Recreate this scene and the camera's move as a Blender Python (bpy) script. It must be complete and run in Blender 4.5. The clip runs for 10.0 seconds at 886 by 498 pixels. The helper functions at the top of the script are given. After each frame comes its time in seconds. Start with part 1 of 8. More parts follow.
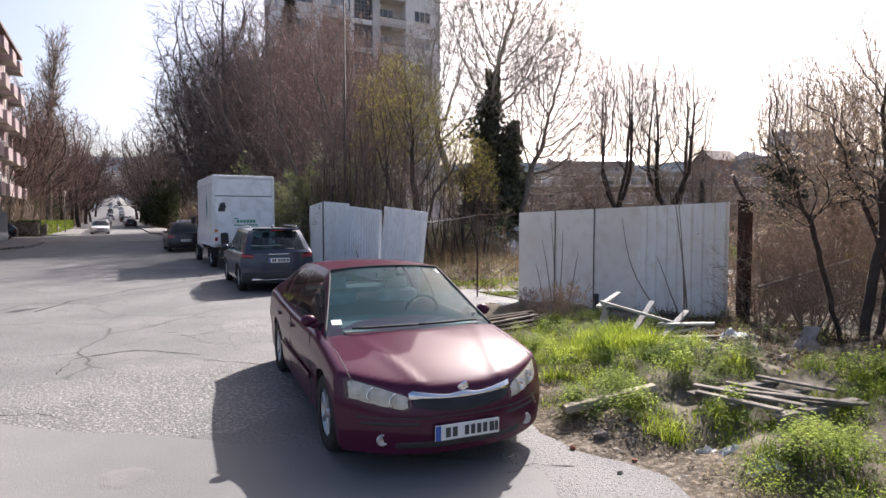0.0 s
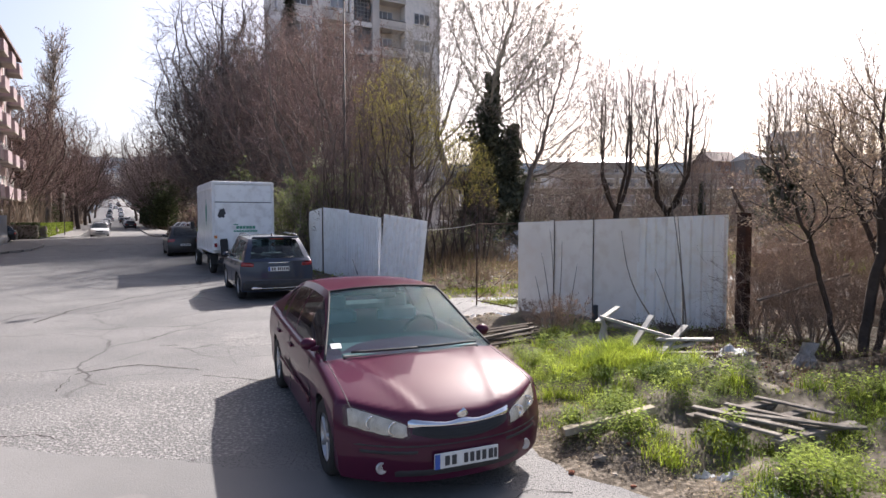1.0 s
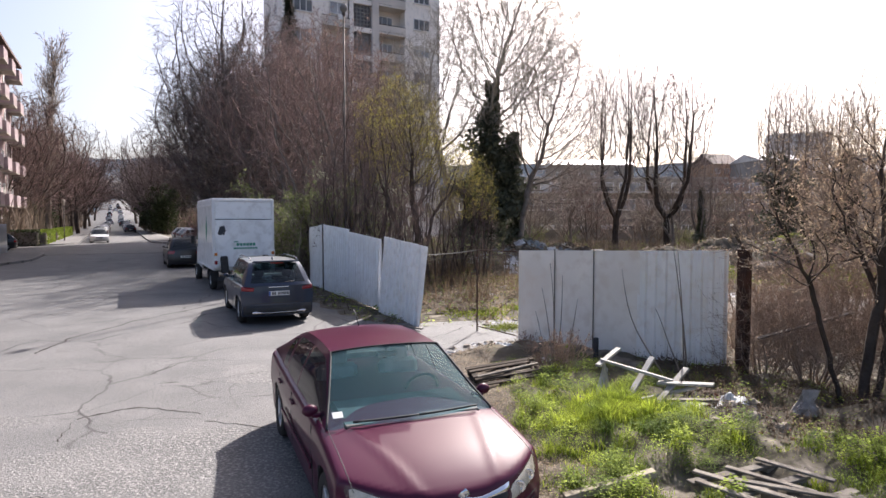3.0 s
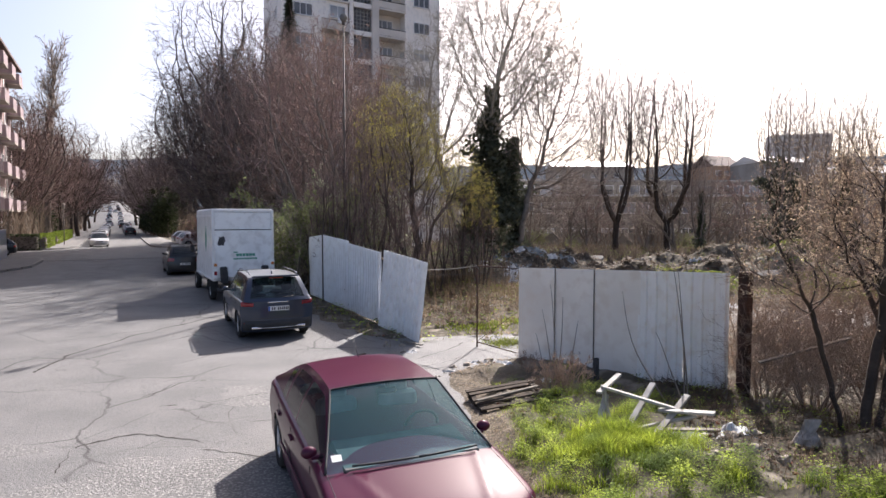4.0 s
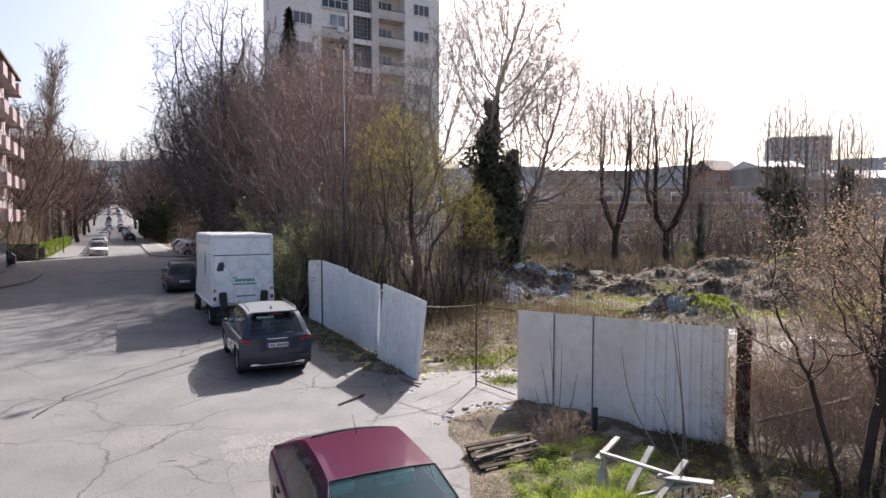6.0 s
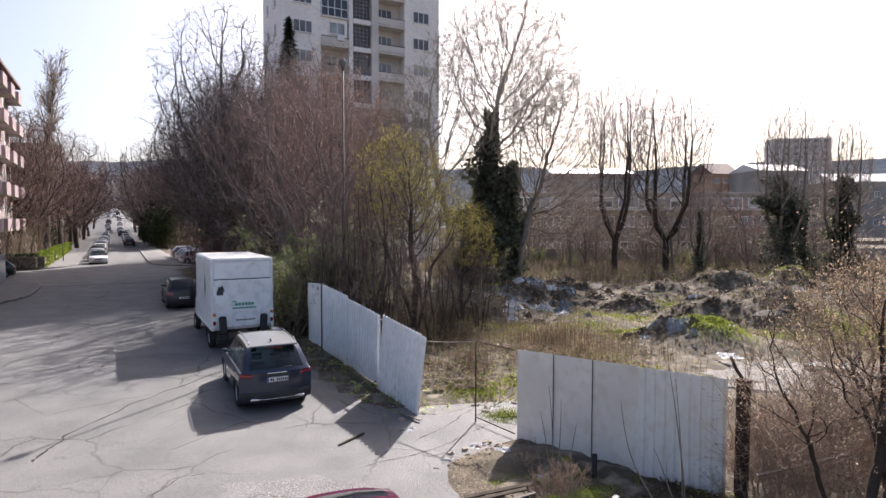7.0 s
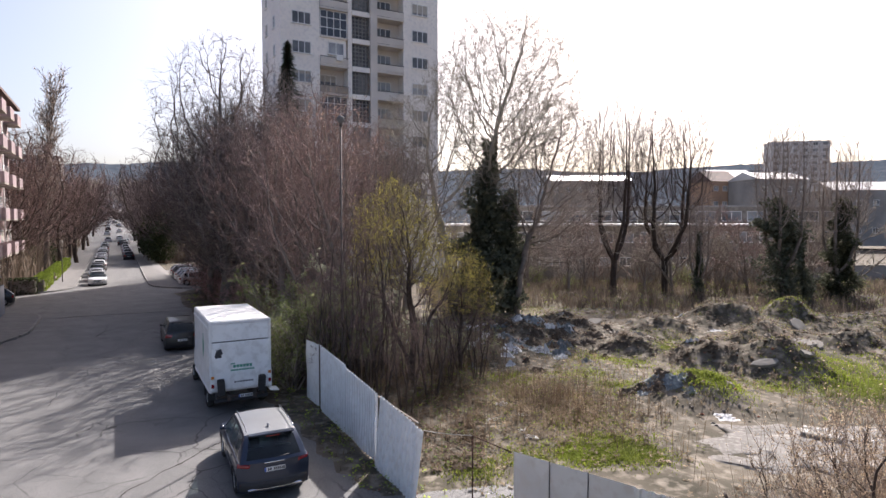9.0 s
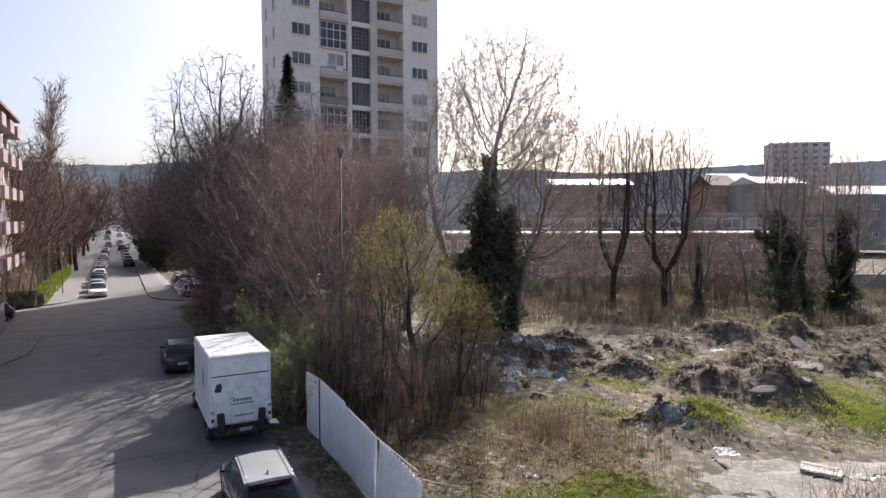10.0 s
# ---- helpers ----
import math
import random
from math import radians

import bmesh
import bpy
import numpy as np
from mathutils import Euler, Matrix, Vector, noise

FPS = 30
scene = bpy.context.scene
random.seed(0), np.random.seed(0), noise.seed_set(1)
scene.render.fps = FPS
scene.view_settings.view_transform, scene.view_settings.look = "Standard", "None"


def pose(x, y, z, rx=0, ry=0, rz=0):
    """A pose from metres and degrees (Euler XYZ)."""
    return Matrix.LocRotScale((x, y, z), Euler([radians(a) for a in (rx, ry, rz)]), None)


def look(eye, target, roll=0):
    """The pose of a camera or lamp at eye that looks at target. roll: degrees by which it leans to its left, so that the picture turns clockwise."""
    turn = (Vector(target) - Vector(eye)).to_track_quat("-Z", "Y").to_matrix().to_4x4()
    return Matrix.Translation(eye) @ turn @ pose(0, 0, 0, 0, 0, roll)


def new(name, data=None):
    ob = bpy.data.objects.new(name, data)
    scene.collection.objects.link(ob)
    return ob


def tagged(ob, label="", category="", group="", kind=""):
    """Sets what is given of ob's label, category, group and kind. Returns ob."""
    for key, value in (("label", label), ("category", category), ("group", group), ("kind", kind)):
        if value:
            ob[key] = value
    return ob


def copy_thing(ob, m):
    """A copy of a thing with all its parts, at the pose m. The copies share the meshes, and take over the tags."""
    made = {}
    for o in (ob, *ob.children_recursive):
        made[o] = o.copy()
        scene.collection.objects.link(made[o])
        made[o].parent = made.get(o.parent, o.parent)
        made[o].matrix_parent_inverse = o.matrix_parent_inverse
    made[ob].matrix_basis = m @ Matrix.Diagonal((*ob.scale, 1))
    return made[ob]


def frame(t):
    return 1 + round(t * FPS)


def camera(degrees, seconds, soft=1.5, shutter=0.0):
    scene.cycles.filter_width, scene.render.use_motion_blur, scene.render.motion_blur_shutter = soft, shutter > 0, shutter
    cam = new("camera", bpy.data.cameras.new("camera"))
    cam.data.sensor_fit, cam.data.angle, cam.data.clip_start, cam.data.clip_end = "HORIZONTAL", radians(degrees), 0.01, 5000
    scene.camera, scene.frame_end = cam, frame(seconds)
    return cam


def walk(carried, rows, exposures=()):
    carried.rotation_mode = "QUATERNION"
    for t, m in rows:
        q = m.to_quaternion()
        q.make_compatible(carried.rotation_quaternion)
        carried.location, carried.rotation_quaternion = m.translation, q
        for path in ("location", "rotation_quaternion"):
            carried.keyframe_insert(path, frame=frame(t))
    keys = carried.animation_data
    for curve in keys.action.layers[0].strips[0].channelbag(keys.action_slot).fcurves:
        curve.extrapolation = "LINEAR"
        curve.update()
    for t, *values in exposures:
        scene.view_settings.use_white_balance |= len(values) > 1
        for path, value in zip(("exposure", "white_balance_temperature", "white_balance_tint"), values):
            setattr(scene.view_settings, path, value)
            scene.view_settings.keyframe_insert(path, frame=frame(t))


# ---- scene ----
cam = camera(73.5, 10.0)
METRES, EYE, TILT, LEAN, TURN = 6.45, 1.92, -3.15, 0.0, 0.0
ROWS = [
    (0.0, 0.0, 0.0, 0.0, 0.0, 0.0, -0.0),
    (0.5, 0.0004, -0.0011, 0.0127, -0.02, 0.03, -0.01),
    (1.0, 0.0005, -0.0018, 0.0317, -0.04, 0.04, 0.01),
    (1.5, -0.0002, -0.0029, 0.0553, -0.06, 0.05, 0.02),
    (2.0, -0.0011, -0.0036, 0.0789, -0.07, 0.09, 0.03),
    (2.5, -0.0019, -0.005, 0.1014, -0.07, 0.08, 0.04),
    (4.0, -0.0016, 0.002, 0.1811, -0.07, 0.16, 0.02),
    (4.5, -0.002, 0.0006, 0.2144, -0.08, 0.18, 0.02),
    (5.0, -0.0029, -0.0008, 0.248, -0.09, 0.19, 0.03),
    (6.5, 0.0008, 0.0006, 0.3792, -0.12, 0.26, -0.06),
    (7.0, 0.0002, -0.0015, 0.455, -0.14, 0.28, -0.04),
    (7.5, 0.0019, -0.0035, 0.5328, -0.15, 0.31, -0.04),
    (8.0, 0.0051, -0.0053, 0.6184, -0.16, 0.31, -0.02),
    (8.5, 0.0085, -0.0098, 0.709, -0.17, 0.31, -0.01),
    (9.0, 0.0116, -0.0113, 0.8054, -0.17, 0.3, 0.02),
    (9.5, 0.0134, -0.0118, 0.9103, -0.16, 0.29, 0.04),
    (10.0, 0.015, -0.0144, 0.9988, -0.15, 0.3, 0.06),
]
walk(cam, [(t, pose(0, 0, EYE, TILT, LEAN, TURN) @ pose(METRES * x, METRES * y, METRES * z, 90 + pitch, roll, yaw)) for t, x, y, z, yaw, pitch, roll in ROWS], ((0.0, 1.08, 6380, 16), (8.0, 1.08, 6380, 16), (10.0, 0.92, 6380, 16)))

# ---- light: a high, hazy spring sun ahead and a little to the right ----
SUN_AZ, SUN_EL = radians(20.5), radians(40)
world = bpy.data.worlds.new("world")
scene.world = world
world.use_nodes = True
wn = world.node_tree.nodes
sky = wn.new("ShaderNodeTexSky")
sky.sky_type, sky.sun_disc = "NISHITA", False
sky.sun_elevation, sky.sun_rotation = SUN_EL, SUN_AZ
sky.dust_density, sky.air_density, sky.ozone_density = 4.0, 0.8, 0.5
world.node_tree.links.new(sky.outputs[0], wn["Background"].inputs[0])
wn["Background"].inputs[1].default_value = 0.106
sun = new("sun", bpy.data.lights.new("sun", "SUN"))
sun.data.energy, sun.data.angle, sun.data.color = 5.0, radians(0.6), (1.0, 0.96, 0.90)
sun.matrix_world = look((100 * math.sin(SUN_AZ) * math.cos(SUN_EL), 100 * math.cos(SUN_AZ) * math.cos(SUN_EL), 100 * math.sin(SUN_EL)), (0, 0, 0))

# ---- the street's own frame: a runs along the street, b to its right ----
STREET = 28.85
SU, CU = math.sin(radians(STREET)), math.cos(radians(STREET))


def st(a, b):
    return (-SU * a + CU * b, CU * a + SU * b)


def ab(x, y):
    return (-SU * x + CU * y, CU * x + SU * y)


# ---- mesh helpers ----
class Shape:
    """Collects vertices and faces for one mesh."""

    def __init__(self):
        self.v, self.f, self.s = [], [], []

    def grid(self, rows, smooth=True, close=False):
        n, k = len(self.v), len(rows[0])
        for r in rows:
            self.v.extend(r)
        for i in range(len(rows) - 1):
            for j in range(k if close else k - 1):
                a, b = n + i * k + j, n + i * k + (j + 1) % k
                self.f.append((a, b, b + k, a + k))
                self.s.append(smooth)
        return self

    def box(self, c, size, m=None, bevel=0.0):
        x, y, z = (s / 2 for s in size)
        m = m or Matrix()
        c = Vector(c)
        n = len(self.v)
        b = min(bevel, x * 0.9, y * 0.9, z * 0.9)
        if b <= 0:
            for p in ((-x, -y, -z), (x, -y, -z), (x, y, -z), (-x, y, -z), (-x, -y, z), (x, -y, z), (x, y, z), (-x, y, z)):
                self.v.append(tuple(c + m.to_3x3() @ Vector(p)))
            for q in ((3, 2, 1, 0), (4, 5, 6, 7), (0, 1, 5, 4), (1, 2, 6, 5), (2, 3, 7, 6), (3, 0, 4, 7)):
                self.f.append(tuple(n + i for i in q))
                self.s.append(False)
            return self
        idx = {}
        for sx in (-1, 1):
            for sy in (-1, 1):
                for sz in (-1, 1):
                    for ax in range(3):
                        p = [sx * (x - (b if ax != 0 else 0)), sy * (y - (b if ax != 1 else 0)), sz * (z - (b if ax != 2 else 0))]
                        idx[sx, sy, sz, ax] = len(self.v)
                        self.v.append(tuple(c + m.to_3x3() @ Vector(p)))
        quads = []
        for ax in range(3):
            o = [i for i in range(3) if i != ax]
            for s in (-1, 1):
                ring = []
                for p, q in ((-1, -1), (1, -1), (1, 1), (-1, 1)):
                    k = [0, 0, 0]
                    k[ax], k[o[0]], k[o[1]] = s, p, q
                    ring.append(idx[(*k, ax)])
                quads.append(ring)
            for p in (-1, 1):
                for q in (-1, 1):
                    k0, k1 = [0, 0, 0], [0, 0, 0]
                    k0[ax], k1[ax] = -1, 1
                    k0[o[0]] = k1[o[0]] = p
                    k0[o[1]] = k1[o[1]] = q
                    quads.append([idx[(*k0, o[0])], idx[(*k1, o[0])], idx[(*k1, o[1])], idx[(*k0, o[1])]])
        for sx in (-1, 1):
            for sy in (-1, 1):
                for sz in (-1, 1):
                    quads.append([idx[sx, sy, sz, 0], idx[sx, sy, sz, 1], idx[sx, sy, sz, 2]])
        for q in quads:
            pts = [Vector(self.v[i]) - c for i in q]
            nr = (pts[1] - pts[0]).cross(pts[2] - pts[0])
            if nr.dot(sum(pts, Vector())) < 0:
                q = q[::-1]
            self.f.append(tuple(q))
            self.s.append(False)
        return self

    def tube(self, pts, radii, n=6, cap=True, smooth=True):
        """A tube of n sides along the points."""
        base = len(self.v)
        pts = [Vector(p) for p in pts]
        k = len(pts)
        d = (pts[1] - pts[0]).normalized()
        side = d.orthogonal().normalized()
        for i, p in enumerate(pts):
            d = (pts[min(i + 1, k - 1)] - pts[max(i - 1, 0)]).normalized()
            side = (side - d * side.dot(d)).normalized()
            up = d.cross(side)
            r = radii[i] if hasattr(radii, "__len__") else radii
            for j in range(n):
                w = 6.2832 * j / n
                self.v.append(tuple(p + side * (r * math.cos(w)) + up * (r * math.sin(w))))
        for i in range(k - 1):
            for j in range(n):
                a, b = base + i * n + j, base + i * n + (j + 1) % n
                self.f.append((a, b, b + n, a + n))
                self.s.append(smooth)
        if cap:
            self.f.append(tuple(base + j for j in reversed(range(n))))
            self.f.append(tuple(base + (k - 1) * n + j for j in range(n)))
            self.s += [False, False]
        return self

    def lathe(self, centre, prof, n=24, axis="y", smooth=True):
        """Turns (radius, offset) round an axis through the centre."""
        rows = []
        for r, o in prof:
            row = []
            for j in range(n):
                w = 6.2832 * j / n
                p = (r * math.cos(w), o, r * math.sin(w)) if axis == "y" else (r * math.cos(w), r * math.sin(w), o)
                row.append((centre[0] + p[0], centre[1] + p[1], centre[2] + p[2]))
            rows.append(row)
        return self.grid(rows, smooth, True)

    def quad(self, a, b, c, d, smooth=False):
        n = len(self.v)
        self.v += [tuple(a), tuple(b), tuple(c), tuple(d)]
        self.f.append((n, n + 1, n + 2, n + 3))
        self.s.append(smooth)

    def tri(self, a, b, c):
        n = len(self.v)
        self.v += [tuple(a), tuple(b), tuple(c)]
        self.f.append((n, n + 1, n + 2))
        self.s.append(False)

    def blob(self, c, r, seed=0, n=7, rough=0.25, flat=0.7):
        """An uneven lump: a stone, a clod, a bag."""
        rows = []
        k = max(4, n - 2)
        for i in range(k + 1):
            th = math.pi * i / k
            row = []
            for j in range(n):
                ph = 6.2832 * j / n
                d = Vector((math.sin(th) * math.cos(ph), math.sin(th) * math.sin(ph), math.cos(th)))
                s = 1 + rough * 1.6 * noise.noise(d * 1.3 + Vector((seed * 3.7, seed * 1.3, 0)))
                row.append((c[0] + r[0] * d.x * s, c[1] + r[1] * d.y * s, c[2] + r[2] * d.z * s))
            rows.append(row)
        return self.grid(rows[::-1], False, True)

    def mesh(self, name):
        me = bpy.data.meshes.new(name)
        me.from_pydata(self.v, [], self.f)
        me.polygons.foreach_set("use_smooth", self.s)
        return me


def part(name, shape, material, parent=None, label="", at=None, sharp=0):
    """Links a shape as one mesh object, under a thing or a part, or by itself."""
    me = shape.mesh(name)
    me.materials.append(material)
    if sharp:
        me.set_sharp_from_angle(angle=radians(sharp))
    ob = new(name, me)
    if parent:
        ob.parent = parent
    if at is not None:
        ob.matrix_basis = at
    return tagged(ob, label)


def thing(name, m, label, category, group="", kind=""):
    """An empty at a thing's base, which parents its parts."""
    ob = new(name)
    ob.empty_display_size = 0.2
    ob.matrix_basis = m
    return tagged(ob, label, category, group, kind)


# ---- materials ----
def material(name, a, b=None, scale=4.0, rough=0.6, metal=0.0, bump=0.0, bump_scale=40.0, fine=None, c=None, rand=0.0, coat=0.0, spec=0.5, island=False):
    """A surface of colour a varied towards b in patches, with fine grain c, relief and, from thing to thing, a random shade."""
    m = bpy.data.materials.new(name)
    m.use_nodes = True
    nt = m.node_tree
    n, l = nt.nodes, nt.links
    bs = n["Principled BSDF"]
    bs.inputs["Roughness"].default_value, bs.inputs["Metallic"].default_value = rough, metal
    bs.inputs["Coat Weight"].default_value = coat
    bs.inputs["Coat Roughness"].default_value = 0.06
    bs.inputs["Specular IOR Level"].default_value = min(spec, 0.12) if rough >= 0.85 else spec
    geo = n.new("ShaderNodeNewGeometry")
    b = b or tuple(min(1, x * 0.8) for x in a)

    def nz(sc, det=5.0):
        t = n.new("ShaderNodeTexNoise")
        t.inputs["Scale"].default_value, t.inputs["Detail"].default_value = sc, det
        l.new(geo.outputs["Position"], t.inputs["Vector"])
        return t

    def mix(fac, p, q, mode="MIX"):
        x = n.new("ShaderNodeMix")
        x.data_type, x.blend_type = "RGBA", mode
        for s, v in ((x.inputs[0], fac), (x.inputs[6], p), (x.inputs[7], q)):
            if isinstance(v, (int, float)):
                s.default_value = v
            elif isinstance(v, tuple):
                s.default_value = (*v[:3], 1)
            else:
                l.new(v, s)
        return x.outputs[2]

    def ramp(v, lo, hi):
        x = n.new("ShaderNodeMapRange")
        x.inputs[1].default_value, x.inputs[2].default_value = lo, hi
        l.new(v, x.inputs[0])
        return x.outputs[0]

    col = mix(ramp(nz(scale).outputs[0], 0.35, 0.65), a, b)
    if c:
        col = mix(ramp(nz(fine or scale * 9, 3.0).outputs[0], 0.48, 0.7), col, c)
    if rand:
        src = geo.outputs["Random Per Island"] if island else n.new("ShaderNodeObjectInfo").outputs["Random"]
        hsv = n.new("ShaderNodeHueSaturation")
        v = n.new("ShaderNodeMapRange")
        v.inputs[3].default_value, v.inputs[4].default_value = 1 - rand, 1 + rand
        l.new(src, v.inputs[0])
        l.new(v.outputs[0], hsv.inputs["Value"])
        l.new(col, hsv.inputs["Color"])
        col = hsv.outputs[0]
    l.new(col, bs.inputs["Base Color"])
    if bump:
        bp = n.new("ShaderNodeBump")
        bp.inputs["Strength"].default_value, bp.inputs["Distance"].default_value = min(1, bump), 0.02
        l.new(nz(bump_scale, 6.0).outputs[0], bp.inputs["Height"])
        l.new(bp.outputs[0], bs.inputs["Normal"])
    return m


def leafy(name, a, b, scale, share=0.5, rand=0.35):
    """Thin leaves: dull on top, with light passing through."""
    m = material(name, a, b, scale, 0.8, rand=rand, island=True, spec=0.15)
    n, l = m.node_tree.nodes, m.node_tree.links
    bs = n["Principled BSDF"]
    tr = n.new("ShaderNodeBsdfTranslucent")
    src = bs.inputs["Base Color"].links[0].from_socket
    l.new(src, tr.inputs[0])
    mx = n.new("ShaderNodeMixShader")
    mx.inputs[0].default_value = share
    l.new(bs.outputs[0], mx.inputs[1])
    l.new(tr.outputs[0], mx.inputs[2])
    l.new(mx.outputs[0], n["Material Output"].inputs[0])
    return m


def glass(name, tint, clear=0.6, rough=0.02, spec=0.5, through_tint=(0.75, 0.85, 0.85)):
    """Tinted window glass: a share of clear passage under a gloss."""
    m = bpy.data.materials.new(name)
    m.use_nodes = True
    n, l = m.node_tree.nodes, m.node_tree.links
    bs = n["Principled BSDF"]
    bs.inputs["Base Color"].default_value = (*tint, 1)
    bs.inputs["Roughness"].default_value = rough
    bs.inputs["Specular IOR Level"].default_value = spec
    tr = n.new("ShaderNodeBsdfTransparent")
    tr.inputs[0].default_value = (*through_tint, 1)
    mx = n.new("ShaderNodeMixShader")
    mx.inputs[0].default_value = 1 - clear
    l.new(tr.outputs[0], mx.inputs[1])
    l.new(bs.outputs[0], mx.inputs[2])
    l.new(mx.outputs[0], n["Material Output"].inputs[0])
    return m


def asphalt():
    m = material("asphalt_worn", (0.19, 0.184, 0.176), (0.137, 0.134, 0.129), 0.7, 0.7, bump=0.7, bump_scale=75, c=(0.066, 0.064, 0.062), fine=42, spec=0.3)
    n, l = m.node_tree.nodes, m.node_tree.links
    bs = n["Principled BSDF"]
    geo = n["Geometry"]
    src = bs.inputs["Base Color"].links[0].from_socket
    warp = n.new("ShaderNodeTexNoise")
    warp.inputs["Scale"].default_value, warp.inputs["Detail"].default_value = 1.3, 6
    l.new(geo.outputs["Position"], warp.inputs["Vector"])
    add = n.new("ShaderNodeMix")
    add.data_type = "VECTOR"
    add.inputs[0].default_value = 0.35
    l.new(geo.outputs["Position"], add.inputs[4])
    l.new(warp.outputs[1], add.inputs[5])
    gap = n.new("ShaderNodeTexNoise")
    gap.inputs["Scale"].default_value = 0.4
    l.new(geo.outputs["Position"], gap.inputs["Vector"])
    for scale, wide, deep, lo, hi in ((0.5, 0.011, 0.85, 0.38, 0.56), (1.3, 0.014, 0.6, 0.48, 0.62)):
        vor = n.new("ShaderNodeTexVoronoi")
        vor.feature = "DISTANCE_TO_EDGE"
        vor.inputs["Scale"].default_value = scale
        l.new(add.outputs[1], vor.inputs["Vector"])
        cr = n.new("ShaderNodeMapRange")
        cr.inputs[1].default_value, cr.inputs[2].default_value = wide * 0.2, wide
        cr.inputs[3].default_value, cr.inputs[4].default_value = deep, 0.0
        l.new(vor.outputs[0], cr.inputs[0])
        gr = n.new("ShaderNodeMapRange")
        gr.inputs[1].default_value, gr.inputs[2].default_value = lo, hi
        l.new(gap.outputs[0], gr.inputs[0])
        mul = n.new("ShaderNodeMath")
        mul.operation = "MULTIPLY"
        l.new(cr.outputs[0], mul.inputs[0])
        l.new(gr.outputs[0], mul.inputs[1])
        mx = n.new("ShaderNodeMix")
        mx.data_type = "RGBA"
        l.new(mul.outputs[0], mx.inputs[0])
        l.new(src, mx.inputs[6])
        mx.inputs[7].default_value = (0.03, 0.028, 0.026, 1)
        src = mx.outputs[2]
    l.new(mx.outputs[2], bs.inputs["Base Color"])
    return m


M_asphalt = asphalt()
M_crack = material("crack_dirt_and_shadow", (0.035, 0.032, 0.03), (0.06, 0.055, 0.05), 6, 0.95)
M_patch = material("asphalt_patch", (0.2, 0.19, 0.18), (0.16, 0.155, 0.15), 2, 0.9, bump=0.4, bump_scale=90)
M_concrete = material("concrete_slab", (0.24, 0.225, 0.2), (0.18, 0.165, 0.145), 0.8, 0.9, bump=0.3, bump_scale=30, c=(0.22, 0.2, 0.17))
M_dirt = material("trodden_dirt", (0.125, 0.104, 0.079), (0.07, 0.058, 0.043), 2.2, 0.95, bump=1.0, bump_scale=26, c=(0.25, 0.21, 0.165), fine=22)
M_pad = material("dusty_slab", (0.215, 0.2, 0.182), (0.14, 0.13, 0.116), 0.6, 0.95, bump=0.4, bump_scale=14, c=(0.28, 0.262, 0.24), fine=6)
M_coarse = material("coarse_asphalt", (0.15, 0.145, 0.138), (0.105, 0.102, 0.098), 0.9, 0.75, bump=1.0, bump_scale=40, c=(0.3, 0.288, 0.27), fine=28, spec=0.3)
M_pale = material("smooth_pale_asphalt", (0.192, 0.187, 0.18), (0.148, 0.145, 0.139), 0.6, 0.8, bump=0.3, bump_scale=90, c=(0.16, 0.155, 0.146), fine=70, spec=0.2)
# Far concrete is made very pale so its colour carries the distant haze.
M_far_wall_haze = material("far_concrete_hazed", (0.7, 0.68, 0.66), (0.6, 0.58, 0.56), 0.05, 0.9)
M_kerb = material("kerb_stone", (0.25, 0.243, 0.23), (0.19, 0.183, 0.172), 2, 0.9, bump=0.3, rand=0.12)
M_soil = material("bare_soil", (0.135, 0.115, 0.088), (0.05, 0.046, 0.033), 0.4, 0.95, bump=1.0, bump_scale=7, c=(0.23, 0.2, 0.162), fine=2.6)
# Haze is put into the hills' colour: paled and turned bluish.
M_far = material("wooded_hills_hazed", (0.075, 0.088, 0.105), (0.05, 0.062, 0.078), 0.02, 1.0, c=(0.10, 0.112, 0.128), fine=0.1, spec=0.0)
# Bark and the paler twig tones are raised a little to stand for haze.
M_bark = material("grey_brown_bark", (0.25, 0.212, 0.182), (0.165, 0.138, 0.118), 3, 0.95, bump=0.8, bump_scale=18)
M_bark_dark = material("dark_furrowed_bark", (0.085, 0.066, 0.055), (0.05, 0.04, 0.034), 3, 0.95, bump=0.8, bump_scale=18)
M_bark_pale = material("plane_tree_bark", (0.46, 0.43, 0.37), (0.27, 0.25, 0.205), 1.6, 0.9, bump=0.4, bump_scale=8)
M_twig = material("bare_twigs_hazed", (0.40, 0.335, 0.29), (0.28, 0.235, 0.2), 0.6, 0.9)
M_twig_dark = material("dark_purplish_twigs", (0.17, 0.13, 0.122), (0.105, 0.08, 0.077), 0.6, 0.9)
M_twig_red = material("reddish_twigs_hazed", (0.36, 0.255, 0.225), (0.25, 0.178, 0.157), 0.6, 0.9)
M_twig_brown = material("dull_red_brown_twigs", (0.2, 0.135, 0.12), (0.12, 0.084, 0.076), 0.6, 0.9)
M_twig_pale = material("pale_twigs", (0.43, 0.385, 0.315), (0.3, 0.265, 0.215), 0.8, 0.9)
M_bud = leafy("brown_buds", (0.27, 0.185, 0.15), (0.17, 0.118, 0.098), 0.35, 0.5)
M_bud_yellow = leafy("yellow_green_leaf_buds", (0.6, 0.52, 0.12), (0.44, 0.39, 0.095), 0.5, 0.5)
M_bud_green = leafy("fresh_green_leaves", (0.31, 0.34, 0.16), (0.2, 0.225, 0.09), 0.6, 0.5)
M_bud_pink = leafy("pale_pink_blossom", (0.55, 0.38, 0.36), (0.4, 0.25, 0.23), 2.0, 0.5)
M_bud_white = leafy("white_blossom", (0.6, 0.6, 0.45), (0.4, 0.45, 0.25), 1.5, 0.5)
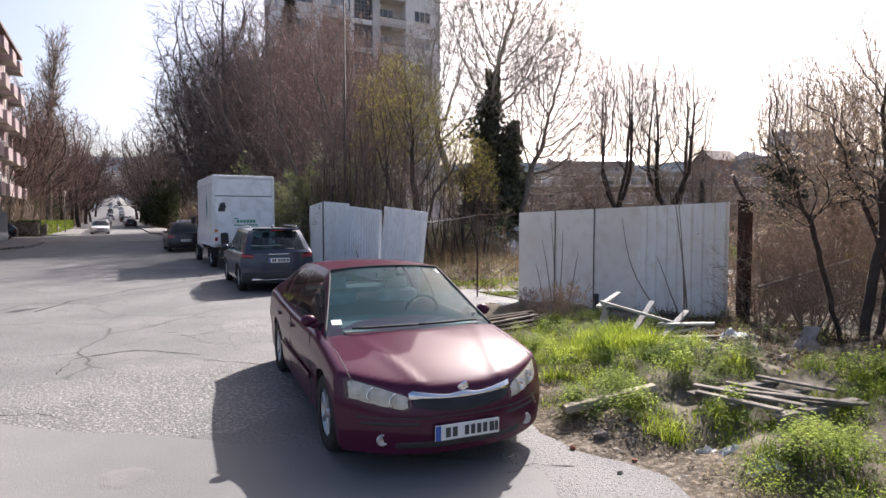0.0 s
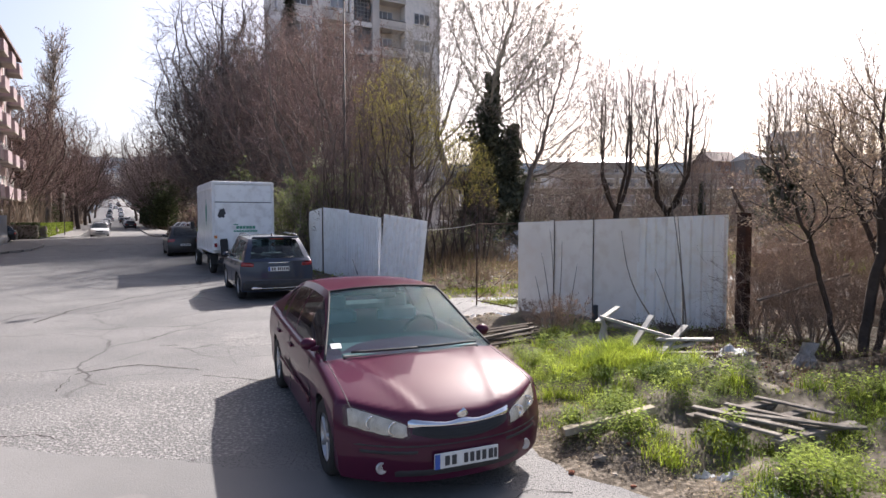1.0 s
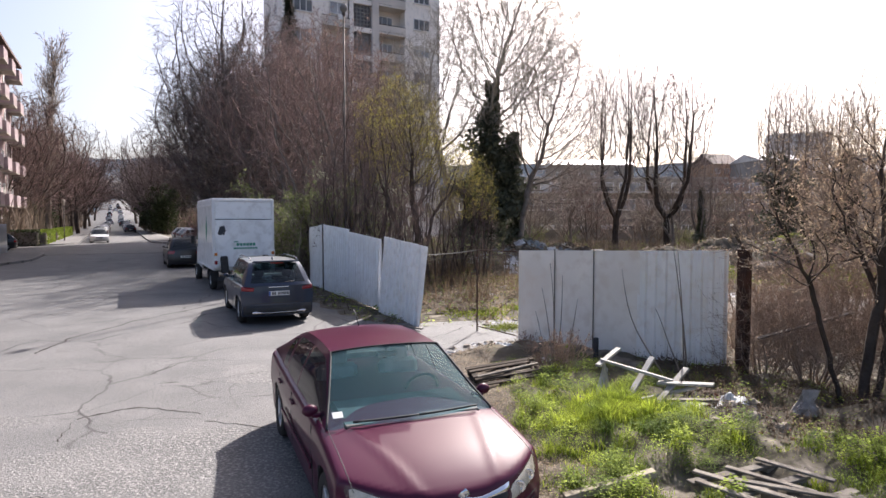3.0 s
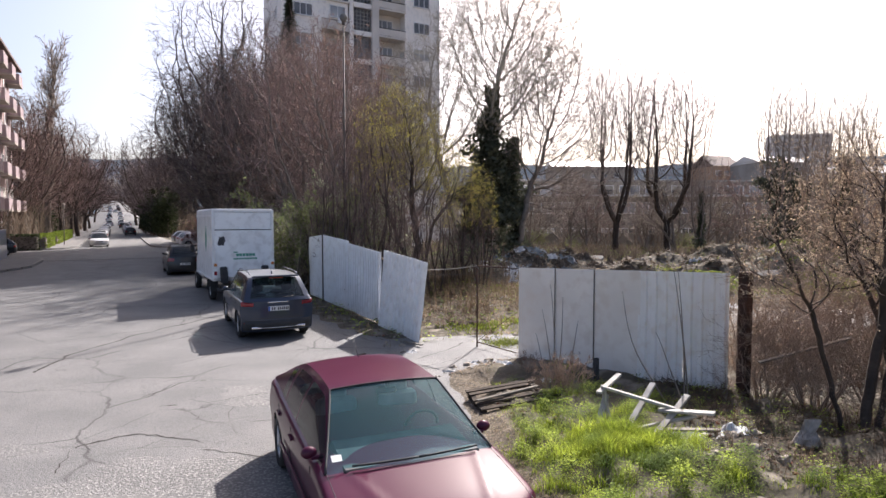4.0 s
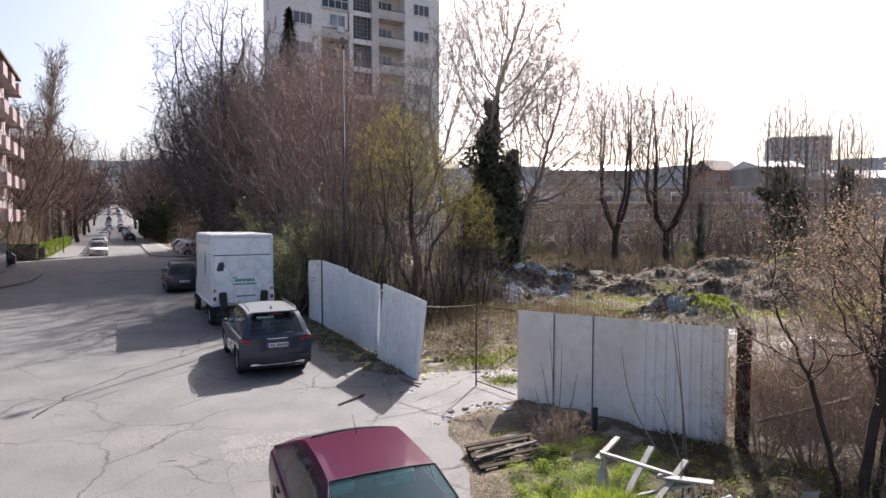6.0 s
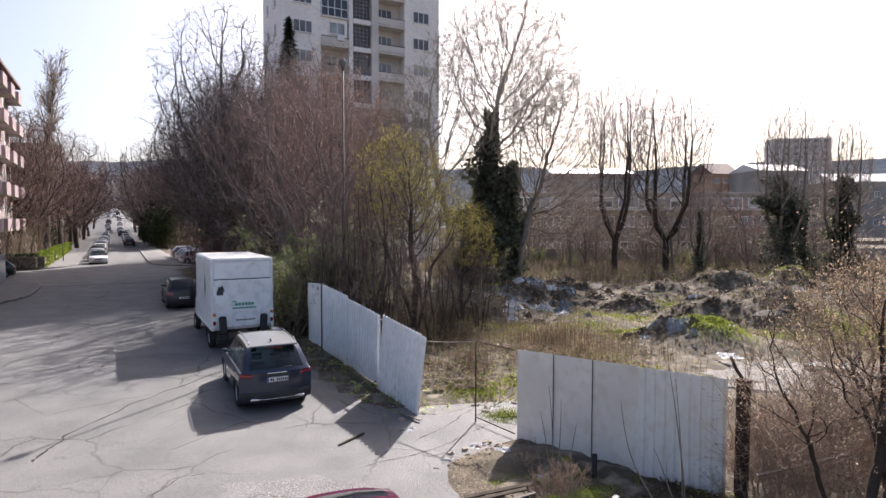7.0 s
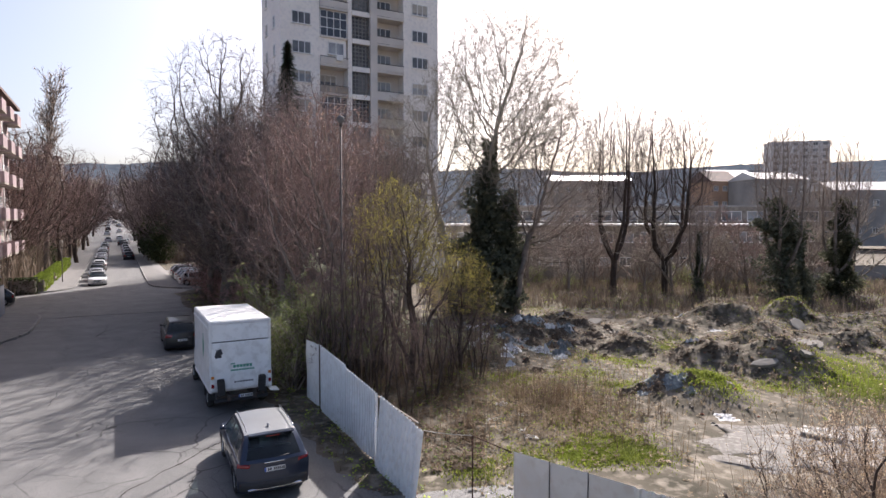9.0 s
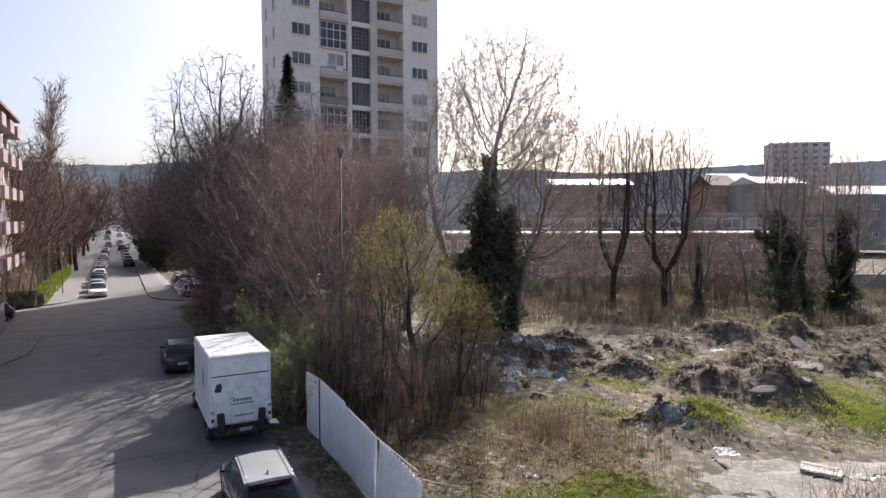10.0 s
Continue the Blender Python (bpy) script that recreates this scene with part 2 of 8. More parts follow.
# Ivy is lightened and greyed, its colour carrying some haze.
M_ivy = leafy("dark_ivy_leaves_hazed", (0.13, 0.135, 0.09), (0.078, 0.084, 0.055), 1.0, 0.3)
M_spruce = leafy("spruce_needles", (0.085, 0.095, 0.06), (0.05, 0.062, 0.038), 1.0, 0.3)
M_grass = leafy("fresh_grass", (0.44, 0.51, 0.065), (0.14, 0.2, 0.032), 2.4, 0.4, 0.5)
M_weed = leafy("broad_weed_leaves", (0.37, 0.45, 0.06), (0.09, 0.14, 0.026), 2.4, 0.4, 0.55)
M_grass_dull = leafy("short_dull_grass", (0.25, 0.30, 0.045), (0.15, 0.175, 0.035), 0.4, 0.5)
M_dry = leafy("dry_stalks", (0.29, 0.225, 0.145), (0.16, 0.12, 0.078), 1.0, 0.5)
M_hedge = leafy("clipped_hedge_leaves", (0.24, 0.32, 0.04), (0.15, 0.2, 0.03), 1.0, 0.5)
M_tin = material("white_painted_sheet_steel", (0.9, 0.9, 0.89), (0.8, 0.8, 0.79), 0.9, 0.3, bump=0.08, bump_scale=3, c=(0.76, 0.745, 0.72), fine=5)
M_tin_dull = material("dull_beige_sheet_steel", (0.84, 0.775, 0.69), (0.72, 0.66, 0.585), 0.8, 0.5, bump=0.06, bump_scale=3, c=(0.70, 0.62, 0.53), fine=4)
# Leaf tone is darkened mainly for litter that lies in shade.
M_leaf_brown = leafy("dead_brown_leaves", (0.145, 0.105, 0.072), (0.08, 0.058, 0.042), 1.0, 0.3)
M_stone_grey = material("galvanised_grey", (0.3, 0.29, 0.28), (0.22, 0.215, 0.21), 2, 0.6)
# Leaf colour is darkened so the gaps between clumps look shadowed.
M_weed_dark = leafy("weed_leaves_dark_for_shade", (0.15, 0.2, 0.04), (0.06, 0.085, 0.02), 2.0, 0.45, 0.4)
M_stalk = leafy("dark_dry_stalks", (0.15, 0.105, 0.065), (0.085, 0.06, 0.04), 1.0, 0.4)
M_tin_warm = material("warm_white_sheet_steel", (0.87, 0.84, 0.79), (0.79, 0.76, 0.71), 0.9, 0.42, bump=0.08, bump_scale=3, c=(0.74, 0.68, 0.6), fine=5)
M_straw = leafy("pale_straw", (0.38, 0.30, 0.2), (0.26, 0.2, 0.13), 1.0, 0.4)
M_vine = material("dry_vine_stems", (0.37, 0.28, 0.215), (0.22, 0.165, 0.13), 1.5, 0.9)
M_brush = leafy("dark_brushwood", (0.22, 0.17, 0.13), (0.12, 0.097, 0.075), 0.3, 0.3)
M_rust = material("rusty_steel", (0.085, 0.045, 0.033), (0.045, 0.03, 0.025), 8, 0.85, bump=0.4, bump_scale=40)
M_iron = material("dark_iron", (0.05, 0.045, 0.04), (0.09, 0.06, 0.045), 6, 0.7)
M_wood = material("weathered_grey_wood", (0.25, 0.225, 0.19), (0.15, 0.13, 0.107), 5, 0.9, bump=0.4, bump_scale=30, rand=0.25)
M_beam = material("dry_pale_timber", (0.4, 0.35, 0.265), (0.27, 0.235, 0.175), 5, 0.9, bump=0.4, bump_scale=30)
M_wood_white = material("flaking_white_painted_wood", (0.42, 0.41, 0.38), (0.27, 0.25, 0.215), 4, 0.8, bump=0.3, rand=0.15)
M_wood_dark = material("wet_dark_wood", (0.075, 0.06, 0.046), (0.045, 0.037, 0.03), 5, 0.9, rand=0.3)
M_stone = material("broken_stone", (0.32, 0.28, 0.23), (0.21, 0.18, 0.145), 3, 0.95, bump=0.5, bump_scale=18, rand=0.35, island=True)
M_clod = material("dug_earth", (0.115, 0.088, 0.066), (0.06, 0.047, 0.037), 1.4, 0.95, bump=1.0, bump_scale=7, c=(0.15, 0.125, 0.095), fine=9, rand=0.3, island=True)
# Dark leaves: evergreens, and the corner hedge with its shade put into the colour.
M_evergreen_hedge_shade = leafy("evergreen_and_shaded_hedge_leaves", (0.05, 0.06, 0.025), (0.03, 0.038, 0.018), 1.0, 0.3)
M_bud_tan = leafy("tan_opening_buds", (0.6, 0.48, 0.33), (0.42, 0.31, 0.21), 2.0, 0.5)
M_brick = material("broken_brick", (0.28, 0.11, 0.07), (0.2, 0.1, 0.07), 3, 0.95, bump=0.5, rand=0.35, island=True)
M_plastic_white = material("white_plastic_film", (0.58, 0.58, 0.57), (0.36, 0.36, 0.36), 5, 0.75, rand=0.25, island=True)
M_sack = material("dirty_woven_sack", (0.36, 0.33, 0.3), (0.2, 0.18, 0.16), 9, 0.9, bump=0.4, bump_scale=60)
M_plastic_blue = material("blue_grey_plastic", (0.2, 0.225, 0.23), (0.085, 0.1, 0.11), 4, 0.8, rand=0.4, island=True)
M_tower = material("tower_render_grey_beige", (0.92, 0.88, 0.82), (0.86, 0.81, 0.76), 0.25, 0.9, bump=0.1, c=(0.77, 0.74, 0.71), fine=3)
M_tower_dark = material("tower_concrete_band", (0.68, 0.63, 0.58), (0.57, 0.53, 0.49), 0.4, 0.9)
M_rose = material("rose_render", (0.46, 0.35, 0.335), (0.38, 0.29, 0.28), 0.3, 0.9)
M_rose_dark = material("rose_balcony_panel", (0.36, 0.28, 0.285), (0.28, 0.22, 0.22), 1.0, 0.85)
M_cream = material("cream_render", (0.36, 0.32, 0.275), (0.27, 0.24, 0.205), 0.3, 0.9)
M_drab = material("drab_stained_render", (0.32, 0.285, 0.245), (0.22, 0.195, 0.168), 0.25, 0.9, c=(0.17, 0.152, 0.135), fine=1.6)
M_grey_render = material("grey_render", (0.36, 0.345, 0.33), (0.27, 0.26, 0.25), 0.3, 0.9, rand=0.15)
M_ochre = material("ochre_render", (0.44, 0.29, 0.2), (0.37, 0.25, 0.17), 0.2, 0.9)
M_roof_tile = material("brown_roof", (0.15, 0.09, 0.07), (0.11, 0.075, 0.06), 1.0, 0.8)
M_roof_tin = material("pale_sheet_roof", (0.52, 0.52, 0.52), (0.42, 0.42, 0.42), 0.2, 0.35)
M_frame = material("white_window_frame", (0.8, 0.79, 0.77), (0.7, 0.69, 0.67), 3, 0.6)
M_shutter = material("shutter_slats", (0.42, 0.39, 0.33), (0.33, 0.3, 0.26), 2, 0.7, rand=0.3)
M_pane_far = material("curtained_pane", (0.27, 0.275, 0.28), (0.13, 0.135, 0.145), 0.5, 0.15, rand=0.6)
M_pane = material("window_pane_dark", (0.035, 0.04, 0.05), (0.06, 0.065, 0.075), 0.5, 0.08, rand=0.5)
M_black = material("black_rubber", (0.022, 0.022, 0.023), (0.035, 0.034, 0.034), 6, 0.75)
M_plast = material("black_plastic_trim", (0.02, 0.02, 0.022), (0.03, 0.03, 0.032), 8, 0.65)
M_tyre = material("tyre_rubber", (0.03, 0.03, 0.03), (0.055, 0.052, 0.048), 7, 0.85, bump=0.2)
M_alloy = material("silver_alloy", (0.5, 0.5, 0.51), (0.4, 0.4, 0.41), 8, 0.35, metal=0.7)
M_chrome = material("chrome", (0.75, 0.75, 0.76), (0.7, 0.7, 0.71), 8, 0.12, metal=1.0)
# Interior is paled to help the bright veil over the windscreen.
M_interior = material("grey_car_interior", (0.40, 0.425, 0.435), (0.28, 0.3, 0.31), 6, 0.8)
# Teal body colour in the glass stands for sky reflected in it.
M_glass = glass("car_glass_sky_veil", (0.13, 0.25, 0.275), 0.77, 0.02, 0.4, (0.72, 0.94, 0.97))
M_dash = material("dark_dashboard", (0.085, 0.088, 0.092), (0.06, 0.062, 0.066), 6, 0.85)
M_glass_dark = glass("dark_car_glass", (0.012, 0.014, 0.016), 0.25)
M_lamp_glass = glass("headlamp_glass", (0.30, 0.27, 0.22), 0.78, 0.03, 0.6, (1.0, 0.98, 0.94))
M_lamp_in = material("headlamp_reflector", (0.85, 0.82, 0.76), (0.55, 0.52, 0.46), 14, 0.3, metal=0.15)
M_red_lamp = material("red_lamp_lens", (0.30, 0.015, 0.02), (0.22, 0.01, 0.012), 9, 0.15, coat=0.6)
M_plate = material("number_plate_white", (0.7, 0.7, 0.68), (0.62, 0.62, 0.6), 9, 0.4)
M_blue = material("plate_blue", (0.02, 0.09, 0.4), (0.02, 0.08, 0.34), 9, 0.4)
M_ink = material("dark_print", (0.03, 0.03, 0.035), (0.045, 0.045, 0.05), 9, 0.6)
M_green_print = material("green_print", (0.05, 0.26, 0.18), (0.07, 0.3, 0.2), 9, 0.6)
M_orange = material("orange_indicator", (0.6, 0.2, 0.03), (0.5, 0.16, 0.03), 9, 0.25)


def paint(name, a, flake=0.25, coat=0.5, rough=0.35, spec=0.5):
    m = material(name, a, tuple(x * 0.9 for x in a), 1.2, rough, metal=flake, coat=coat, spec=spec)
    return m


M_wine = paint("wine_red_paint", (0.066, 0.0102, 0.030), 0.0, rough=0.40, coat=0.5, spec=0.042)
M_slate = paint("slate_blue_paint", (0.022, 0.032, 0.058), 0.45, 0.8, 0.35)
M_van_white = material("white_van_panel", (0.88, 0.88, 0.86), (0.8, 0.8, 0.785), 0.9, 0.5, coat=0.3, c=(0.69, 0.68, 0.655), fine=4)
# The SUV roof's reflected sky is put into a paler paint.
M_roof_sheen = paint("roof_paint_pale_for_sky_sheen", (0.34, 0.35, 0.36), 0.5)
M_car_white = paint("white_car_paint", (0.62, 0.62, 0.62), 0.0)
M_car_black = paint("black_car_paint", (0.010, 0.010, 0.012), 0.0, 0.35)
M_car_silver = paint("silver_car_paint", (0.42, 0.43, 0.45), 0.6)
M_car_blue = paint("blue_car_paint", (0.05, 0.09, 0.18), 0.3)

# ---- ground ----
EDGE_A = (-40, 0, 2, 3, 4.1, 6, 8, 10.2, 11.0, 13.2, 13.8, 16, 24, 300)
EDGE_B = (2.4, 3.0, 3.4, 3.5, 3.2, 3.9, 4.9, 5.8, 9.5, 9.5, 6.2, 5.7, 5.5, 5.5)
# heaps on the waste ground: x, y, radius, height
HEAPS = ((10.5, 24.0, 1.7, 0.95), (16.5, 28.5, 2.4, 1.3), (13.2, 29.6, 1.7, 1.1), (20, 42, 3.2, 1.5), (25.5, 43, 3.4, 1.5), (31, 41, 3.5, 1.2),
         (5.0, 35.5, 2.6, 0.9), (8.0, 38.5, 3.0, 1.0), (2.5, 32, 1.8, 0.6), (14.5, 39, 2.4, 1.1), (19, 34, 3.0, 1.4), (24, 33, 2.6, 1.3), (11, 33, 1.8, 0.7), (36, 46, 4, 1.2), (1.95, 11.6, 0.7, 0.16), (4.4, 7.0, 0.7, -0.10), (3.15, 5.25, 0.75, -0.16), (2.5, 4.7, 0.5, -0.05), (2.6, 8.3, 0.8, -0.13), (2.9, 7.75, 0.6, -0.10), (8.9, 24.3, 1.0, 0.5), (19.2, 29.6, 2.4, 0.25))


def smooth(t):
    t = min(1.0, max(0.0, t))
    return t * t * (3 - 2 * t)


def edge(a):
    return float(np.interp(a, EDGE_A, EDGE_B))


def gz(x, y):
    """Height of the ground."""
    a, b = ab(x, y)
    e = edge(a) + 0.25 * noise.noise(Vector((a * 1.1, 3.0, 0)))
    t = b - e
    if t < 0 or y < -60:
        return -0.03
    z = -0.03 + 0.05 * smooth(t / 0.3)
    p = Vector((x, y, 0))
    if a < 11:
        z += 0.25 * smooth(t / 2.5) * smooth((8.5 - a) / 4.0) * (1 - 0.7 * smooth((b - 6.5) / 1.3)) + 0.08 * smooth((b - 6.6) / 1.2) * smooth((9.5 - a) / 4.0) + 0.15 * smooth(t / 0.8) * (0.5 + noise.noise(p * 1.7) + 0.5 * noise.noise(p * 4.1)) * smooth((11 - a) / 1.5)
    back = smooth((b - 7.6) / 1.5)
    z += back * (0.10 * noise.noise(p * 0.45) + 0.05 * noise.noise(p * 1.9) + smooth((b - 16) / 8) * (0.22 * noise.noise(p * 0.33) + 0.08 * abs(noise.noise(p * 0.85)) + 0.04 * abs(noise.noise(p * 2.1))))
    z -= 1.25 * smooth((b - 12) / 48)
    if a < 11:
        z -= 0.45 * smooth((b - 8.4) / 2.0) * smooth((10.8 - a) / 4.0)
    for hx, hy, r, h in HEAPS:
        d2 = ((x - hx) ** 2 + (y - hy) ** 2) / (r * r)
        if d2 < 6:
            z += h * (1.1 if y > 20 else 1.0) * math.exp(-d2 * 1.3) * (1 + 0.5 * noise.noise(p * 0.55) + 0.2 * noise.noise(p * 1.5))
    pad = smooth((x - 7.0) / 1.5) * smooth((25 - x) / 1.5) * smooth((y - 15.6) / 1.2) * smooth((22.3 - y) / 1.2)
    z += (-0.16 - z) * pad
    return z


def ground():
    xs = np.concatenate([[-3000, -1200, -500, -250, -140, -90], np.arange(-60, -12, 4), np.arange(-12, -1, 0.8), np.arange(-1, 9, 0.16), np.arange(9, 40, 0.4), np.arange(40, 100, 4), [130, 200, 400, 900, 3000]])
    ys = np.concatenate([[-3000, -800, -200, -60, -20, -8], np.arange(-2, 3, 0.5), np.arange(3, 14, 0.16), np.arange(14, 50, 0.35), np.arange(50, 90, 2.5), [100, 130, 180, 260, 400, 800, 3000]])
    s = Shape()
    s.grid([[(x, y, gz(x, y)) for x in xs] for y in ys])
    return tagged(part("ground", s, M_soil), "waste ground of bare soil, rubble and patchy grass", "ground", kind="structure")


ground()


def rise(a):
    """The far street climbs gently."""
    return 14.0 * min(1.0, max(0.0, (a - 140) / 300)) ** 1.5


def road_z(x, y):
    return 0.012 * noise.noise(Vector((x * 0.5, y * 0.5, 0)))


def street():
    s = Shape()
    rows = []
    for a in np.concatenate([np.arange(-40, 30, 0.5), np.arange(30, 80, 2.5), [90, 110, 140]]):
        e = edge(a) + 0.25 * noise.noise(Vector((a * 1.1, 3.0, 0))) + 0.05 * noise.noise(Vector((a * 5, 0, 0)))
        row = []
        for i in range(30):
            b = -6.1 + (e + 6.1) * (i / 29)
            x, y = st(a, b)
            row.append((x, y, road_z(x, y) + (0.0 if i < 29 or a < 11 else -0.028)))
        rows.append(row)
    s.grid([r[::-1] for r in rows])
    ob = part("road", s, M_asphalt)
    s = Shape()
    s.grid([[(*st(a, b), rise(a) if abs(b) < 6 else -0.1) for b in (16, 5.4, -5.2, -16)] for a in np.linspace(140, 460, 30)])
    part("far_road", s, M_asphalt, ob)
    s = Shape()
    s.grid([[(*st(a, b), 0.0) for b in (-6.1, -12, -20, -60)] for a in (55.5, 60, 64, 67.7)])
    part("side_street", s, M_asphalt, ob)
    return tagged(ob, "worn pale asphalt street with long cracks", "road", kind="structure")


road = street()


def crack(pts, w, seed):
    """A thin dark strip on the asphalt: long open cracks and one cast shadow."""
    rnd = random.Random(seed)
    s = Shape()
    rows = []
    for i in range(len(pts) - 1):
        p, q = Vector(pts[i]), Vector(pts[i + 1])
        k = max(3, int((q - p).length / 0.09))
        for j in range(k):
            c = p.lerp(q, j / k)
            n = Vector((-(q - p).y, (q - p).x)).normalized()
            c = c + n * (0.07 * noise.noise(Vector((c.x * 1.9, c.y * 1.9, seed))) + 0.025 * rnd.uniform(-1, 1))
            r = w * rnd.uniform(0.4, 1.5) * (0.55 + 1.1 * abs(noise.noise(Vector((c.x * 1.4, c.y * 1.4, seed + 5)))))
            z = road_z(c.x, c.y) + 0.004
            rows.append([(c.x + n.x * r, c.y + n.y * r, z), (c.x - n.x * r, c.y - n.y * r, z)])
    s.grid(rows, False)
    part("crack", s, M_crack, road)


crack(((-4.98, 7.95), (-4.38, 8.42), (-3.53, 8.2), (-3.3, 8.05)), 0.022, 1)
crack(((-4.72, 7.1), (-4.98, 7.95)), 0.008, 21)
crack(((-6.6, 5.9), (-5.2, 5.6), (-4.29, 5.64), (-3.98, 5.67), (-3.5, 5.5)), 0.018, 2)
crack(((-3.2, 7.85), (-2.3, 7.62), (-1.9, 7.7)), 0.010, 3)
crack(((-5.69, 12.39), (-5.03, 13.65), (-4.27, 14.7)), 0.014, 6)
crack(((-5.2, 10.2), (-4.86, 11.14), (-4.45, 11.35)), 0.014, 7)
crack(((-1.5, 11.6), (-0.2, 12.4), (1.3, 14.2)), 0.010, 8)
crack(((0.2, 4.1), (0.7, 4.5), (1.1, 4.4)), 0.008, 9)
crack(((-4.65, 9.65), (-4.3, 9.8)), 0.016, 10)
crack(((-3.9, 9.9), (-3.2, 10.4), (-2.4, 10.2)), 0.010, 12)
crack(((-2.9, 8.9), (-2.2, 9.2), (-1.9, 9.0)), 0.009, 13)
# This arc stands for the cast shadow of a slack overhead cable.
crack(((-8.15, 11.8), (-8.43, 13.3), (-8.12, 15.5), (-7.15, 18.5), (-6.2, 20.4)), 0.03, 14)
crack(((-0.6, 12.9), (0.1, 13.8), (0.9, 15.4)), 0.012, 15)
crack(((-9.5, 8.2), (-8.0, 8.6), (-6.8, 8.1)), 0.010, 16)


def road_marks():
    for i in range(22):
        a0 = 50.4 + 0.06 * i
        s = Shape().box((*st(50.9 - 0.02 * i, -4.4 + 0.42 * i), 0.02), (0.36, 0.12, 0.016), pose(0, 0, 0, 0, 0, STREET), 0.005)
        part("gutter_block", s, M_kerb, road)
    s = Shape()
    s.grid([[(-2.34 + q * (1 + 0.2 * math.sin(3 * w)) * math.cos(w), 4.25 + q * math.sin(w), road_z(-2.34, 4.25) + (0.009 if q < 0.2 else 0.0)) for q in (0.005, 0.08, 0.15, 0.22)] for w in np.linspace(0, 6.2832, 33)])
    part("worn_spot", s, M_patch, road)


road_marks()


def overlays():
    """Old repairs: a smoother pale strip in front and a coarse worn patch."""
    rows = []
    for i in range(40):
        x = -16 + 16.8 * i / 39
        e = 5.62 - 0.215 * (x + 4.2) + 0.16 * noise.noise(Vector((x * 1.3, 0, 0))) + 0.05 * noise.noise(Vector((x * 6, 0, 0)))
        rows.append([(x + (0.35 * noise.noise(Vector((y * 0.8, 2.0, 0))) + 0.1 * noise.noise(Vector((y * 4, 2.0, 0))) if i == 39 else 0), y, road_z(x, y) + (0.005 if q < 22 else -0.003)) for q, y in enumerate([-6 + (e + 6) * min(q, 21.8) / 21.8 if q < 22 else e + 0.03 for q in range(23)])])
    part("pale_strip", Shape().grid([r[::-1] for r in rows]), M_pale, road)
    for cx, cy, rx, ry, sd in ((-3.0, 6.35, 1.9, 1.45, 1), (-6.6, 7.6, 1.2, 0.7, 2), (-2.6, 10.4, 1.5, 0.8, 3)):
        rings = []
        for j in range(49):
            w = 6.2832 * j / 48
            k = 1 + 0.45 * noise.noise(Vector((math.cos(w) * 1.6, math.sin(w) * 1.6, sd))) + 0.15 * noise.noise(Vector((math.cos(w) * 7, math.sin(w) * 7, sd)))
            row = []
            for q in (0.01, 0.2, 0.4, 0.6, 0.8, 1.0):
                x, y = cx + rx * k * q * math.cos(w), cy + ry * k * q * math.sin(w)
                row.append((x, y, road_z(x, y) + (0.004 if q < 0.9 else -0.003)))
            rings.append(row)
        part("coarse_patch", Shape().grid(rings), M_coarse, road)


overlays()


def dirt_edge():
    rows = []
    for i in range(90):
        a = 0.5 + 10.0 * i / 89
        e = edge(a) + 0.25 * noise.noise(Vector((a * 1.1, 3.0, 0)))
        w = 0.75 + 0.5 * noise.noise(Vector((a * 0.9, 9.0, 0)))
        row = []
        for j in range(9):
            b = e - 0.10 - 0.08 * noise.noise(Vector((a * 4, 1, 0))) + (w + 0.1) * j / 8
            x, y = st(a, b)
            row.append((x, y, (road_z(x, y) - 0.008 if j == 0 else max(road_z(x, y) + 0.010 * min(j, 2), gz(x, y) + 0.012)) if j < 8 else gz(x, y) - 0.02))
        rows.append(row)
    tagged(part("dirt_edge", Shape().grid([r[::-1] for r in rows]), M_dirt), "trodden pale dirt along the asphalt's edge", "soil", kind="structure")


dirt_edge()


def bend(a, b, r, w0, w1, n=9):
    """Points of a kerb's round corner about (a, b)."""
    return [(a + r * math.sin(radians(w0 + (w1 - w0) * k / n)), b + r * math.cos(radians(w0 + (w1 - w0) * k / n))) for k in range(n + 1)]


def pavement(name, kerb, back, label, mat, high=0.13):
    """A raised pavement between its kerb line (a, b) and a straight back line of two points."""
    near = [Vector(st(*p)) for p in kerb]
    far = [Vector(st(*back[0])).lerp(Vector(st(*back[1])), k / (len(kerb) - 1)) for k in range(len(kerb))]
    rows = [[(*p.lerp(q, t), high + 0.02 * noise.noise(Vector((*p.lerp(q, t), 0)) * 0.4)) for t in (0.0, 0.02, 0.3, 0.6, 1.0)] for p, q in zip(near, far)]
    rows = [r + [(r[-1][0], r[-1][1], -0.1)] for r in rows]
    up = (near[1] - near[0]).cross(far[0] - near[0])
    ob = part(name, Shape().grid([r if up < 0 else r[::-1] for r in rows]), mat)
    ks = Shape().box((0, 0, 0), (0.98, 0.16, 0.28), None, 0.02).mesh("kerbstone")
    ks.materials.append(M_kerb)
    short = Shape().box((0, 0, 0), (0.70, 0.16, 0.28), None, 0.02).mesh("kerbstone")
    short.materials.append(M_kerb)
    for p, q in zip(near, near[1:]):
        ln = (q - p).length
        n = max(1, round(ln))
        for k in range(n):
            c = p.lerp(q, (k + 0.5) / n)
            o = new("kerbstone", ks if ln / n > 0.85 else short)
            o.parent = ob
            o.matrix_basis = pose(c.x, c.y, high - 0.125, 0, 0, math.degrees(math.atan2((q - p).y, (q - p).x)))
    return tagged(ob, label, "pavement", kind="structure")


